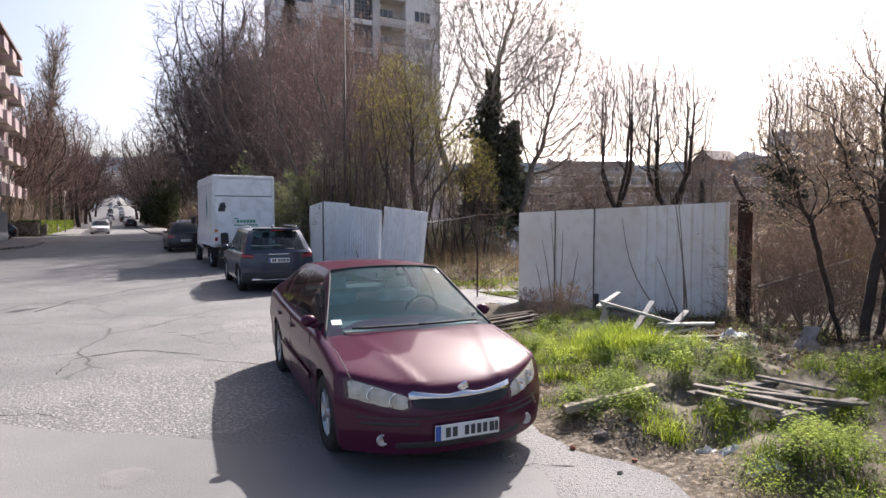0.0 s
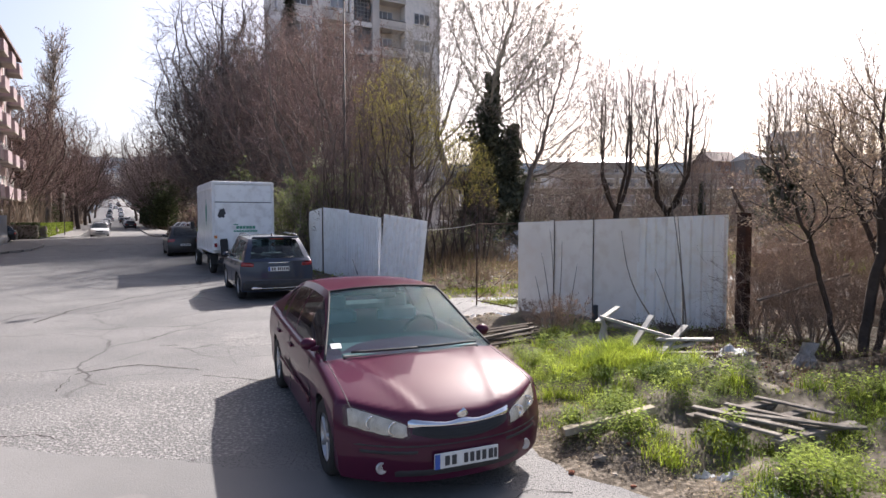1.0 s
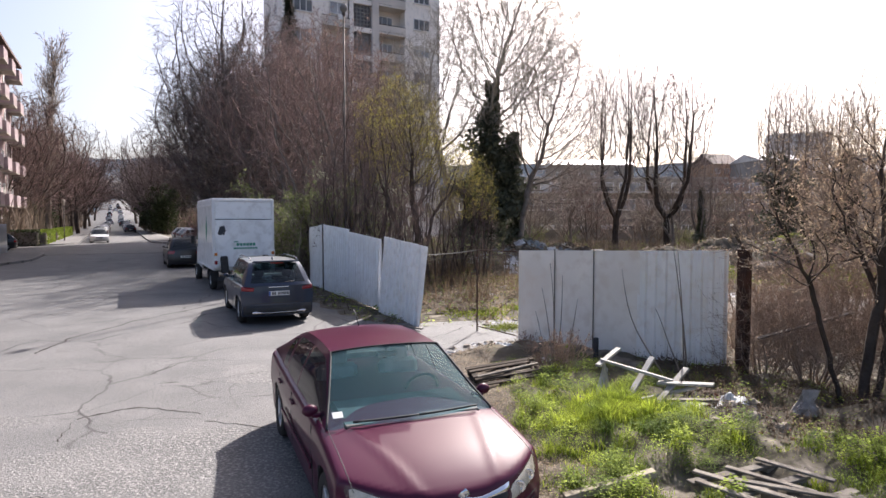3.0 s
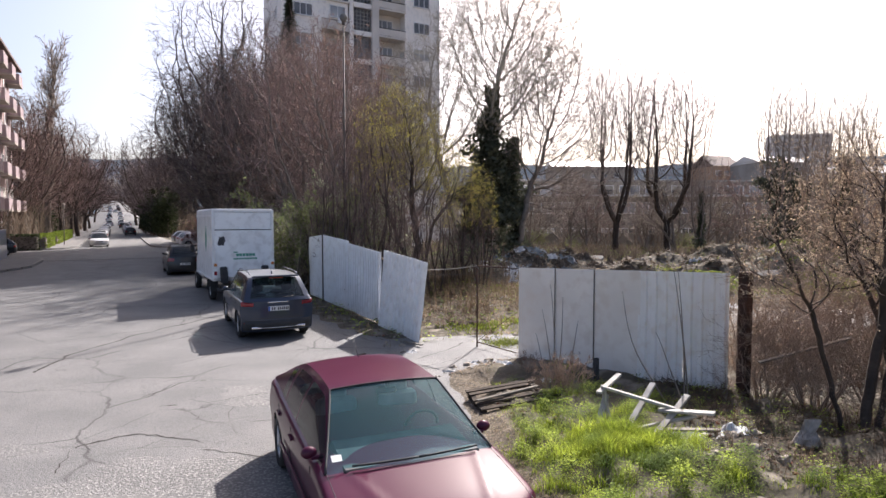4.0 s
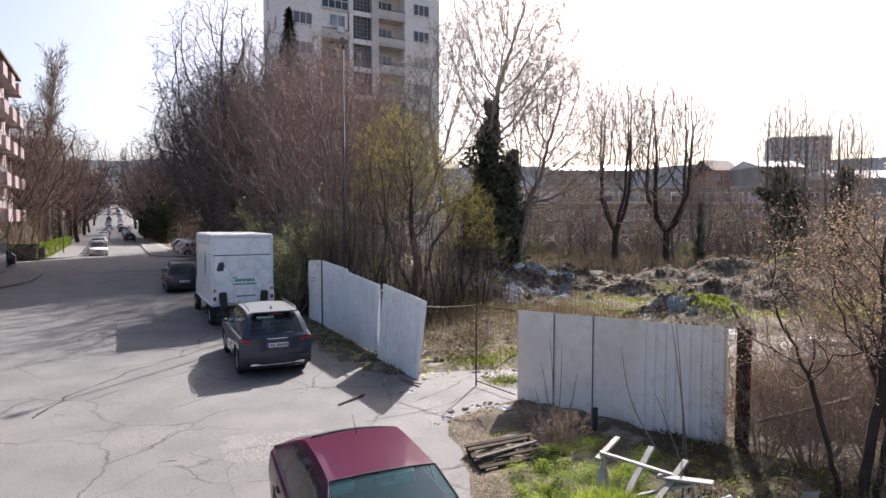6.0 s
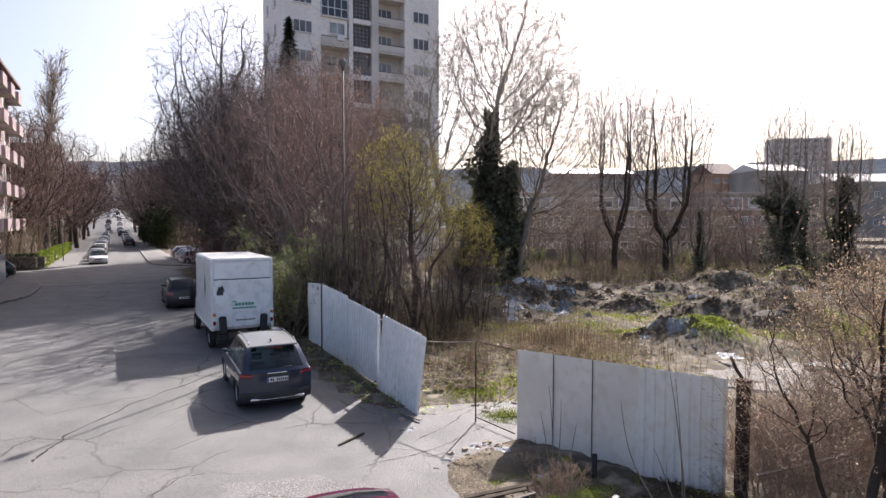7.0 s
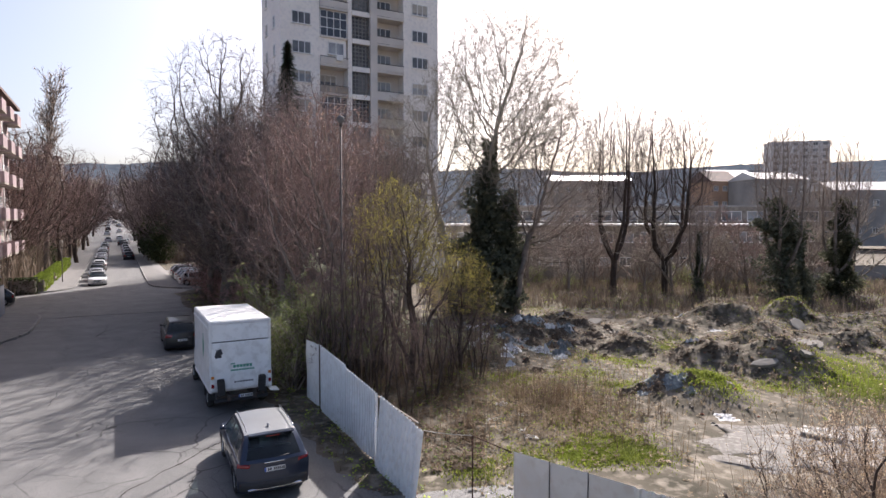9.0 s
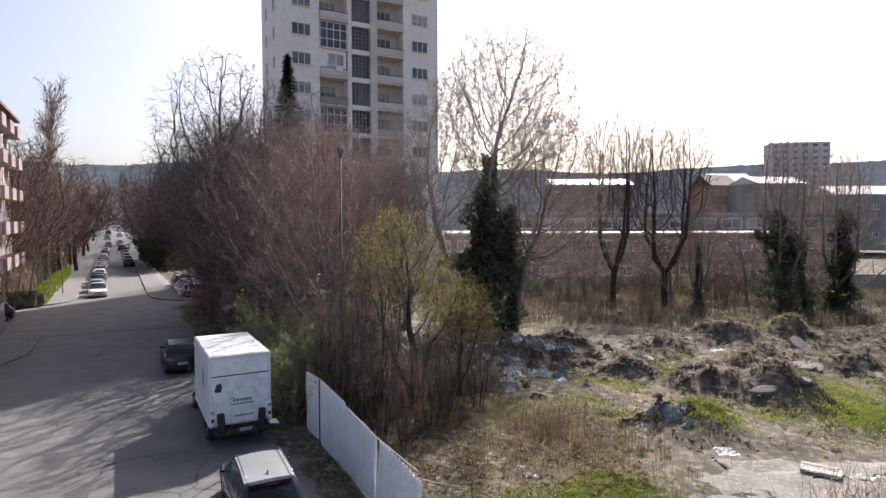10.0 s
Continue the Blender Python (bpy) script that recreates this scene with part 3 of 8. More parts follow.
pavement("pavement_left", [(20, -5.9), (40.5, -5.9), (42.2, -5.6), (43.4, -5.0), (44.8, -4.65), (48, -4.6)] + bend(51.0, -9.0, 4.4, 0, 90) + [(55.4, -13), (55.4, -24)], ((20, -8.6), (52, -24)), "grey pavement with a stone kerb rounding the street corner", M_patch)
pavement("pavement_far_left", [(68.3, -24), (68.3, -9.5)] + bend(73.3, -8.4, 4.9, -90, 0) + [(90, -3.5), (115, -3.6), (140, -3.7)], ((71, -24), (140, -5.3)), "far concrete pavement beside a clipped hedge, rounding the corner", M_patch)
pavement("pavement_far_right", [(140, 3.6), (110, 3.5), (85, 3.4)] + [(72, 3.4), (69.5, 3.8), (67.6, 4.9), (66.4, 6.2), (66.0, 7.4)], ((140, 6.0), (70, 6.4)), "far pavement between the street and the parking bay", M_patch)
bay = Shape()
bay.grid([[(*st(a, b), 0.004) for a in (63, 70, 80, 92)] for b in (5.3, 8, 12.5)])
tagged(part("parking_bay", bay, M_asphalt), "worn asphalt parking bay beside the street", "parking bay", kind="structure")


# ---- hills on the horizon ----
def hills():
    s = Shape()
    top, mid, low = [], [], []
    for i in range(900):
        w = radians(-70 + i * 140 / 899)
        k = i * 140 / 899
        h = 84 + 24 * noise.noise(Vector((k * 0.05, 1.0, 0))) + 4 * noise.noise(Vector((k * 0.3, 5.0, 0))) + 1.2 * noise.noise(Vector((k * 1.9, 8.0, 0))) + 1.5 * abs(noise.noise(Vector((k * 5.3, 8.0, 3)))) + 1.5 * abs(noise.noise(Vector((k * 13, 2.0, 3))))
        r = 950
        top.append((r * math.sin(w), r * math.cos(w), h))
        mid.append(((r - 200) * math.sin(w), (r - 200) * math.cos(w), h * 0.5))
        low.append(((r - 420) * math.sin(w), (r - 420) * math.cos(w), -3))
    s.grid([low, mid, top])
    tagged(part("backdrop_hills", s, M_far), "low wooded hills on the horizon, coloured bluish for haze", "hills", kind="structure")


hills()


# ---- sheet steel fences ----
def sheet(s, p0, p1, lo0, lo1, hi0, hi1, pitch=0.2, deep=0.028, skew=0.0, wave=0.0, seed=0):
    """A ribbed steel sheet between two plan points; skew shifts its top along the line, wave bends it."""
    p0, p1 = Vector((*p0, 0)), Vector((*p1, 0))
    d = (p1 - p0)
    ln = d.length
    d.normalize()
    nrm = Vector((d.y, -d.x, 0))
    cols = []
    t = 0.0
    while t < ln - 1e-3:
        for f, o in ((0.0, 0.0), (0.38, 0.0), (0.5, 1.0), (0.88, 1.0)):
            if t + f * pitch < ln:
                cols.append((t + f * pitch, o * deep))
        t += pitch
    cols.append((ln, 0.0))
    for back in (0.0, -0.004):
        rows = []
        for k in range(9):
            h = k / 8
            row = []
            for c, o in cols:
                f = c / ln
                z = (lo0 + (lo1 - lo0) * f) * (1 - h) + (hi0 + (hi1 - hi0) * f) * h
                bend = wave * noise.noise(Vector((c * 0.9 + seed, h * 2.0, seed)))
                q = p0 + d * (c + skew * h) + nrm * (o + back + bend)
                row.append((q.x, q.y, z))
            rows.append(row)
        s.grid(rows if back == 0 else [r[::-1] for r in rows], False)


def fence_left():
    f = thing("fence", pose(0, 0, 0), "white ribbed sheet-steel site fence, one panel leaning", "fence")
    lab = ""
    for i, (a0, a1, l0, l1, h0, h1, sk, dp) in enumerate(((23.3, 21.25, 0.05, 0.05, 2.33, 2.48, 0, 0.012), (21.18, 18.6, 0.06, 0.06, 2.46, 2.34, 0.0, 0.075), (18.62, 15.84, 0.06, 0.05, 2.26, 2.10, 0.0, 0.06), (15.80, 13.12, 0.02, 0.0, 2.20, 2.02, -0.46, 0.06))):
        s = Shape()
        sheet(s, st(a0, 6.70 + 0.008 * (a0 - 13.5) - 0.12 * (sk < 0)), st(a1, 6.70 + 0.008 * (a1 - 13.5) - 0.12 * (sk < 0)), l0, l1, h0, h1, 0.21, dp, -sk, 0.05, i)
        part("panel", s, M_tin, f, "leaning ribbed panel" if sk < 0 else lab)
    for a in (21.2, 13.42):
        s = Shape().tube([(*st(a, 6.66 if a > 20 else 6.72), -0.05), (*st(a - (0 if a > 20 else -0.1), 6.66 if a > 20 else 6.76), 2.5 if a > 20 else 1.75)], 0.026, 8)
        part("post", s, M_iron, f)
    for z in (0.5, 1.9):
        s = Shape().box((*st(18.3, 6.86), z), (0.05, 9.6, 0.05), pose(0, 0, 0, 0, 0, STREET), 0.004)
        part("rail", s, M_iron, f)


def fence_right():
    f = thing("fence", pose(0, 0, 0), "grey-white sheet-steel site fence, flat and ribbed panels", "fence")
    line = lambda a: 7.76 + (10.62 - a) * 0.319
    xs = (10.62, 9.72, 8.86, 7.98)
    for i in range(3):
        a0, a1 = xs[i], xs[i + 1] - 0.03
        s = Shape()
        z = lambda a: 2.0 + (10.62 - a) * 0.038
        sheet(s, st(a0, line(a0) - 0.006 * i), st(a1, line(a1) - 0.006 * i), -0.1, -0.1, z(a0), z(a1), 2.2, 0.006, 0, 0.012, 5 + i)
        part("panel", s, M_tin_dull, f, "flat dull sheet panel")
        if i:
            part("seam", Shape().box((*st(a0 - 0.01, line(a0) - 0.03), z(a0) / 2 - 0.02), (0.016, 0.014, z(a0) + 0.1), pose(0, 0, 0, 0, 0, STREET + 17.7)), M_iron, f, "dark gap between two sheets")
    for i, (a0, a1) in enumerate(((7.99, 7.18), (7.2, 6.45))):
        s = Shape()
        sheet(s, st(a0, line(a0) - 0.015), st(a1, line(a1) - 0.015), -0.08, -0.05, 2.10 + (7.98 - a0) * 0.04, 2.10 + (7.98 - a1) * 0.04, 0.19, 0.045, 0, 0.02, 9 + i)
        part("panel", s, M_tin_warm, f, "ribbed sheet panel")
    for a in (10.5, 8.86, 6.6):
        part("post", Shape().tube([(*st(a, line(a) + 0.07), -0.1), (*st(a, line(a) + 0.07), 2.0)], 0.03, 8), M_iron, f)
    for z in (0.7, 1.8):
        part("rail", Shape().box((*st(8.54, 8.50), z), (0.04, 4.3, 0.04), pose(0, 0, 0, 0, 0, STREET + 17.7), 0.004), M_iron, f)


fence_left()
fence_right()


def pipe_stub():
    x, y = 2.86, 11.0
    o = thing("pipe", pose(x, y, gz(x, y)), "short black pipe standing at the fence foot", "pipe")
    part("tube", Shape().lathe((0, 0, 0), ((0.05, -0.1), (0.05, 0.42), (0.042, 0.43), (0.04, 0.2)), 14, "z"), M_plast, o)


pipe_stub()


def rusty_post():
    x, y = 5.04, 9.9
    z = gz(x, y) - 0.1
    h = 2.17 - z
    p = thing("gate_post", pose(x, y, z, 0, 0, STREET), "rusty steel gate post overgrown with vines", "post")
    part("shaft", Shape().box((0, 0, h / 2), (0.17, 0.17, h), None, 0.012), M_rust, p)
    part("cap_plate", Shape().box((0, 0, h + 0.01), (0.2, 0.2, 0.02), None, 0.004), M_rust, p)
    part("bent_bar", Shape().tube([(0, 0, h - 0.1), (-0.06, 0, h + 0.06), (-0.17, 0.02, h + 0.2), (-0.33, 0.02, h + 0.43)], 0.03, 6), M_iron, p)


rusty_post()


def wire_gate():
    g = thing("wire_gate", pose(0, 0, 0), "thin rusty steel frame gate beside the fence opening", "gate")
    p, q = Vector((*st(12.0, 7.55), 0)), Vector((*st(10.68, 7.74), 0))
    r = Vector((*st(13.45, 6.8), 0))
    z1 = 1.95
    part("post", Shape().tube([p, p + Vector((0, 0, z1))], 0.018, 6), M_rust, g)
    part("top_bar", Shape().tube([p + Vector((0, 0, z1)), q + Vector((0, 0, z1 + 0.02))], 0.014, 6), M_rust, g)
    part("bottom_bar", Shape().tube([p + Vector((0, 0, 0.12)), q + Vector((0, 0, 0.10))], 0.014, 6), M_rust, g)
    part("diagonal", Shape().tube([p + Vector((0, 0, 0.14)), q + Vector((0, 0, 1.0))], 0.006, 5), M_rust, g)
    for k in range(2):
        pts = []
        for i in range(13):
            t = i / 12
            c = r.lerp(p, t) if k == 0 else r.lerp(q, t)
            pts.append((c.x, c.y, (1.78, 1.66)[k] + (0.17, 0.3)[k] * t - (0.03, 0.05)[k] * math.sin(math.pi * t)))
        part("wire", Shape().tube(pts, (0.011, 0.006)[k], 5), (M_wood_white, M_iron)[k], g, ("slack pale cable", "")[k])


wire_gate()


def street_lamp(x, y, h):
    o = thing("street_lamp", pose(x, y, 0), "tall slender grey street lamp with a round head", "street lamp")
    part("pole", Shape().tube([(0, 0, -0.1), (0, 0, 2.0), (0, 0, 2.05), (0, 0, h)], (0.06, 0.06, 0.04, 0.03), 10), M_iron, o)
    part("head", Shape().lathe((0, 0, h), ((0.03, -0.02), (0.08, 0.02), (0.15, 0.12), (0.155, 0.2), (0.10, 0.3), (0.01, 0.33)), 16, "z"), M_patch, o)
    part("collar", Shape().lathe((0, 0, h), ((0.05, -0.12), (0.07, -0.1), (0.07, 0.0), (0.05, 0.02)), 12, "z"), M_iron, o)


street_lamp(-4.0, 24.5, 11.0)


def street_lantern(x, y, h):
    o = thing("street_lantern", pose(x, y, 0), "slim pole with a pale greenish lantern by the hedge", "street lamp")
    part("pole", Shape().tube([(0, 0, -0.1), (0, 0, 1.0), (0, 0, h)], (0.06, 0.05, 0.04), 8), M_iron, o)
    part("lantern", Shape().lathe((0, 0, h), ((0.05, -0.04), (0.14, 0.02), (0.19, 0.5), (0.16, 0.62), (0.02, 0.7)), 10, "z"), M_cream, o, "pale frosted lantern")


street_lantern(*st(79, -5.0), 4.1)


# ---- buildings ----
def window(parent, m, w, h, sashes=3, shade=0.0, ac=False):
    """A window: dark panes, white frame bars, a sill, and a roller shutter drawn part of the way."""
    win = part("window", Shape().box((0, -0.008, 0), (w, 0.04, h)), M_pane_far, parent, at=m)
    s = Shape()
    for z in (-h / 2, h / 2):
        s.box((0, -0.03, z), (w + 0.08, 0.07, 0.08))
    for i in range(sashes + 1):
        s.box((-w / 2 + w * i / sashes, -0.03, 0), (0.075, 0.068, h - 0.08))
    part("frame", s, M_frame, win)
    part("sill", Shape().box((0, -0.09, -h / 2 - 0.07), (w + 0.2, 0.18, 0.05)), M_frame, win)
    if shade > 0:
        part("shutter", Shape().box((0, -0.04, h / 2 - h * shade / 2), (w - 0.02, 0.02, h * shade)), M_shutter, win)
    return win


def tower():
    W, D, FL, N = 19.6, 9.0, 3.2, 12
    a0, b0 = 66.4, 16.6
    base = -1.0
    t = thing("apartment_tower", pose(*st(a0, b0), base, 0, 0, STREET), "tall grey-beige apartment tower with recessed balconies", "apartment building")
    # The unseen top is raised until the tower's shadow covers the street.
    H = 57.0
    z_of = lambda k: 31.0 - 3.2 * k - base
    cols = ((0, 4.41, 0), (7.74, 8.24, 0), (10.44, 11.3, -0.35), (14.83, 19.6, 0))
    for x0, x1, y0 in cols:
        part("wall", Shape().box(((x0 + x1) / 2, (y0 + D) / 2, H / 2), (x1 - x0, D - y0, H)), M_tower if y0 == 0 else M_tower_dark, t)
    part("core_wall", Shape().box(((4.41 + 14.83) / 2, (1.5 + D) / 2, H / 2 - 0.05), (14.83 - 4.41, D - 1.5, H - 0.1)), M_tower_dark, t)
    # Hidden block, added so the shade on the street reaches far enough.
    part("rear_wing", Shape().box((11.2, D + 7.0, 20.5), (15.6, 13.9, 41)), M_tower, t, "unseen lower wing added behind the tower to cast shade")
    part("parapet", Shape().box((W / 2, D / 2, H + 0.2), (W + 0.3, D + 0.3, 0.5)), M_tower_dark, t)
    rnd = random.Random(4)
    for k in range(-7, 10):
        z = z_of(k)
        if z < 0.5:
            continue
        c = z + 1.55
        window(t, pose(2.32, -0.005, c + 0.15), 2.06, 1.3, 3, rnd.choice((0, 0, 0.3, 0.6, 1.0)))
        window(t, pose(17.05, -0.005, c + 0.15), 2.1, 1.3, 3, rnd.choice((0, 0, 0.4, 0.8)))
        for wx, sgn in ((2.6, 1), (6.2, 1)):
            window(t, pose(0, D - wx, c + 0.1, 0, 0, -90), 0.9, 1.3, 2, rnd.choice((0, 0.5)))
        for x0, x1 in ((4.41, 7.74), (11.3, 14.83)):
            xm, w = (x0 + x1) / 2, x1 - x0
            bal = part("balcony", Shape().box((xm, 0.62, z), (w - 0.01, 1.74, 0.2)), M_tower_dark, t)
            if rnd.random() < 0.3:
                part("glazing", Shape().box((xm, 0.10, z + 1.6), (w - 0.1, 0.05, 2.9)), M_pane, bal, "closed-in balcony glazing")
                s = Shape()
                for i in range(5):
                    s.box((x0 + 0.1 + (w - 0.2) * i / 4, 0.06, z + 1.6), (0.08, 0.07, 2.9))
                for zz in (0.15, 1.1, 2.2, 3.0):
                    s.box((xm, 0.055, z + zz), (w - 0.1, 0.06, 0.08))
                part("glazing_grid", s, M_frame, bal)
            else:
                part("parapet_panel", Shape().box((xm, -0.18, z + 0.55), (w - 0.06, 0.06, 0.75)), rnd.choice((M_tower_dark, M_shutter, M_tower_dark, M_cream)), bal)
                part("handrail", Shape().box((xm, -0.18, z + 1.0), (w - 0.02, 0.08, 0.06)), M_iron, bal)
                window(t, pose(xm - 0.3, 1.49, z + 1.5), 2.0, 1.9, 3, rnd.choice((0, 0, 0.4)))
        # stair lattice
        part("lattice_back", Shape().box((9.34, 0.5, z + 1.6), (2.2, 0.1, 3.2)), M_pane_far, t)
        part("landing", Shape().box((9.34, 0.1, z), (2.2, 0.5, 0.55)), M_tower, t)
        s = Shape()
        for i in range(6):
            s.box((8.24 + 2.2 * i / 5, 0.12, z + 1.6), (0.07, 0.16, 2.6))
        for i in range(7):
            s.box((9.34, 0.12, z + 0.32 + 2.6 * i / 6), (2.2, 0.14, 0.07))
        part("lattice", s, M_stone_grey, t)
    part("air_conditioner", Shape().box((6.6, -0.35, z_of(2) + 0.9), (0.8, 0.3, 0.6), None, 0.03), M_frame, t)
    s = Shape().box((5.9, 0.05, z_of(2) + 1.6), (3.3, 0.12, 3.1))
    part("closed_balcony_wall", s, M_tower, t)
    window(t, pose(6.3, -0.03, z_of(2) + 2.0), 1.8, 1.3, 2, 0)


tower()


def rose_block():
    a1, b1 = 78.8, -9.5
    L, D, H, FL = 46, 11, 18.9, 3.3
    t = thing("apartment_block", pose(*st(a1, b1), -0.1, 0, 0, STREET + 90), "rose-coloured apartment block with stacked balconies and overhanging eaves", "apartment building")
    # local x runs along the street away from its far corner, y away from the street
    part("wall", Shape().box((-L / 2, D / 2, H / 2), (L, D, H)), M_rose, t)
    part("roof", Shape().box((-L / 2, D / 2 - 0.1, H + 0.15), (L + 1.0, D + 2.0, 0.32), None, 0.03), M_roof_tile, t)
    rnd = random.Random(8)
    for k in range(6):
        z = 0.6 + FL * k
        for i in range(9):
            x = -2.3 - 5.0 * i
            if k < 5 or True:
                if z + 2.6 < H + 0.4:
                    window(t, pose(x + 0.9, -0.005, z + 1.5), 1.3, 1.5, 2, rnd.choice((0, 0.3, 0.7)))
                    window(t, pose(x - 1.7, -0.005, z + 1.5), 1.3, 1.5, 2, rnd.choice((0, 0.3, 0.7)))
            if 0 < k < 6 and z + 1 < H:
                bal = part("balcony", Shape().box((x + 0.9, -0.6, z), (2.5, 1.2, 0.16)), M_cream, t)
                part("front_panel", Shape().box((x + 0.9, -1.17, z + 0.58), (2.5, 0.06, 1.0)), M_rose_dark, bal)
                for sx in (-1, 1):
                    part("side_panel", Shape().box((x + 0.9 + sx * 1.22, -0.57, z + 0.58), (0.05, 1.12, 1.0)), M_rose_dark, bal)
    for i in range(4):
        part("downpipe", Shape().tube([(-4.8 - 10 * i, -0.08, 0), (-4.8 - 10 * i, -0.08, H)], 0.06, 8), M_frame, t)


rose_block()


def plain_block(name, label, m, W, D, H, wall, roof, floors, bays, win=(1.4, 1.4), gable=0.0, over=0.3):
    t = thing(name, m, label, "building")
    part("wall", Shape().box((0, D / 2, H / 2), (W, D, H)), wall, t)
    if gable:
        s = Shape()
        x, y0, y1 = W / 2 + over, -over, D + over
        c = D / 2
        for q in (((-x, y0, H), (x, y0, H), (x, c, H + gable), (-x, c, H + gable)), ((x, y1, H), (-x, y1, H), (-x, c, H + gable), (x, c, H + gable)), ((-x, y1, H), (-x, y0, H), (-x, c, H + gable)), ((x, y0, H), (x, y1, H), (x, c, H + gable)), ((-x, y0, H), (-x, y1, H), (x, y1, H), (x, y0, H))):
            (s.quad if len(q) == 4 else s.tri)(*q)
        part("roof", s, roof, t)
    else:
        part("roof", Shape().box((0, D / 2, H + 0.12), (W + 2 * over, D + 2 * over, 0.26)), roof, t)
    rnd = random.Random(int(W * 10))
    for k in range(floors):
        for i in range(bays):
            x = -W / 2 + W * (i + 0.5) / bays
            window(t, pose(x, -0.005, H * (k + 0.55) / floors), win[0], min(win[1], H / floors * 0.6), 2, rnd.choice((0, 0, 0.4)))
    return t


plain_block("school_building", "long low grey-brown building with a pale flat roof edge", pose(24, 86, -1.2, 0, 0, 2), 56, 12, 7.4, M_drab, M_roof_tin, 2, 19, (1.9, 1.5), over=0.8)
plain_block("school_wing", "upper wing behind the low building, with paired windows", pose(38, 100, -1.0, 0, 0, 2), 62, 10, 10.2, M_drab, M_grey_render, 3, 14, (3.4, 1.6), over=0.4)
plain_block("garden_house", "ochre house with a gabled roof", pose(83, 174, 0, 0, 0, 8), 8.5, 12, 18.2, M_ochre, M_roof_tile, 4, 3, gable=3.5)
plain_block("low_house", "house with a pale sheet roof", pose(92, 186, 0, 0, 0, 4), 13, 12, 20, M_grey_render, M_roof_tin, 4, 4, gable=3.0)
plain_block("low_house", "grey house with a broad pale roof", pose(92, 160, 0, 0, 0, 6), 14, 14, 18, M_grey_render, M_roof_tin, 3, 4, gable=2.2)
plain_block("low_house", "row house with a pale roof on the rise", pose(48, 190, 0, 0, 0, 0), 26, 12, 19.5, M_cream, M_roof_tin, 3, 7, gable=2.0)
plain_block("low_house", "grey workshop with a pale roof", pose(118, 158, 0, 0, 0, -4), 26, 14, 15, M_grey_render, M_roof_tin, 2, 6, gable=2.5)
plain_block("far_block", "far grey apartment block on the hill, paled for haze", pose(271, 450, 0, 0, 0, -14), 40, 20, 66, M_far_wall_haze, M_far_wall_haze, 14, 6, (3.2, 2.2))
plain_block("far_block", "low grey street house behind the far trees", pose(-83, 122, 0, 0, 0, STREET), 9, 12, 20, M_grey_render, M_grey_render, 6, 4)
plain_block("street_house", "pale grey house beside the far parking bays", pose(*st(80, 12.5), 0, 0, 0, STREET - 90), 12, 9, 6.5, M_grey_render, M_roof_tile, 2, 4, gable=2.0)


def boundary_wall():
    w = part("boundary_wall", Shape().box((46, 77.7, -0.2), (104, 0.35, 2.4), pose(0, 0, 0, 0, 0, 2)), M_grey_render)
    part("coping", Shape().box((46, 77.7, 1.05), (104, 0.5, 0.1), pose(0, 0, 0, 0, 0, 2)), M_concrete, w)
    tagged(w, "low grey boundary wall at the back of the waste ground", "wall", kind="structure")
    d = part("yard_wall", Shape().box((*st(50.5, -7.2), 1.1), (0.25, 8, 2.3), pose(0, 0, 0, 0, 0, STREET), 0.02), M_car_blue)
    tagged(d, "dark blue sheet-metal yard wall", "wall", kind="structure")


boundary_wall()


def concrete_pad():
    s = Shape()
    rows = []
    for i in range(24):
        row = []
        for j in range(34):
            x = 8.2 + 15 * j / 33 + 1.4 * noise.noise(Vector((i * 0.33, j * 0.3, 0)))
            y = 16.6 + 4.6 * i / 23 + 1.0 * noise.noise(Vector((j * 0.35, i * 0.2, 4)))
            e = min(1.0, min(i, 23 - i, j, 33 - j) / 4)
            row.append((x, y, -0.128 - 0.09 * (1 - e) ** 2 + (0.02 + 0.05 * (1 - e)) * noise.noise(Vector((x * 1.3, y * 1.3, 0)))))
        rows.append(row)
    s.grid(rows)
    tagged(part("pad", s, M_pad), "dusty broken concrete slab on the waste ground", "slab", kind="structure")


concrete_pad()


# ---- vehicles ----
def curve(keys, x):
    """A smooth line through (x, value) keys."""
    xs = [k[0] for k in keys]
    if x <= xs[0]:
        return keys[0][1]
    for i in range(len(keys) - 1):
        if x <= xs[i + 1]:
            t = (x - xs[i]) / (xs[i + 1] - xs[i])
            d = lambda j: (keys[min(j + 1, len(keys) - 1)][1] - keys[max(j - 1, 0)][1]) / (keys[min(j + 1, len(keys) - 1)][0] - keys[max(j - 1, 0)][0])
            h = xs[i + 1] - xs[i]
            m0, m1 = d(i) * h, d(i + 1) * h
            return (2 * t ** 3 - 3 * t * t + 1) * keys[i][1] + (t ** 3 - 2 * t * t + t) * m0 + (-2 * t ** 3 + 3 * t * t) * keys[i + 1][1] + (t ** 3 - t * t) * m1
    return keys[-1][1]


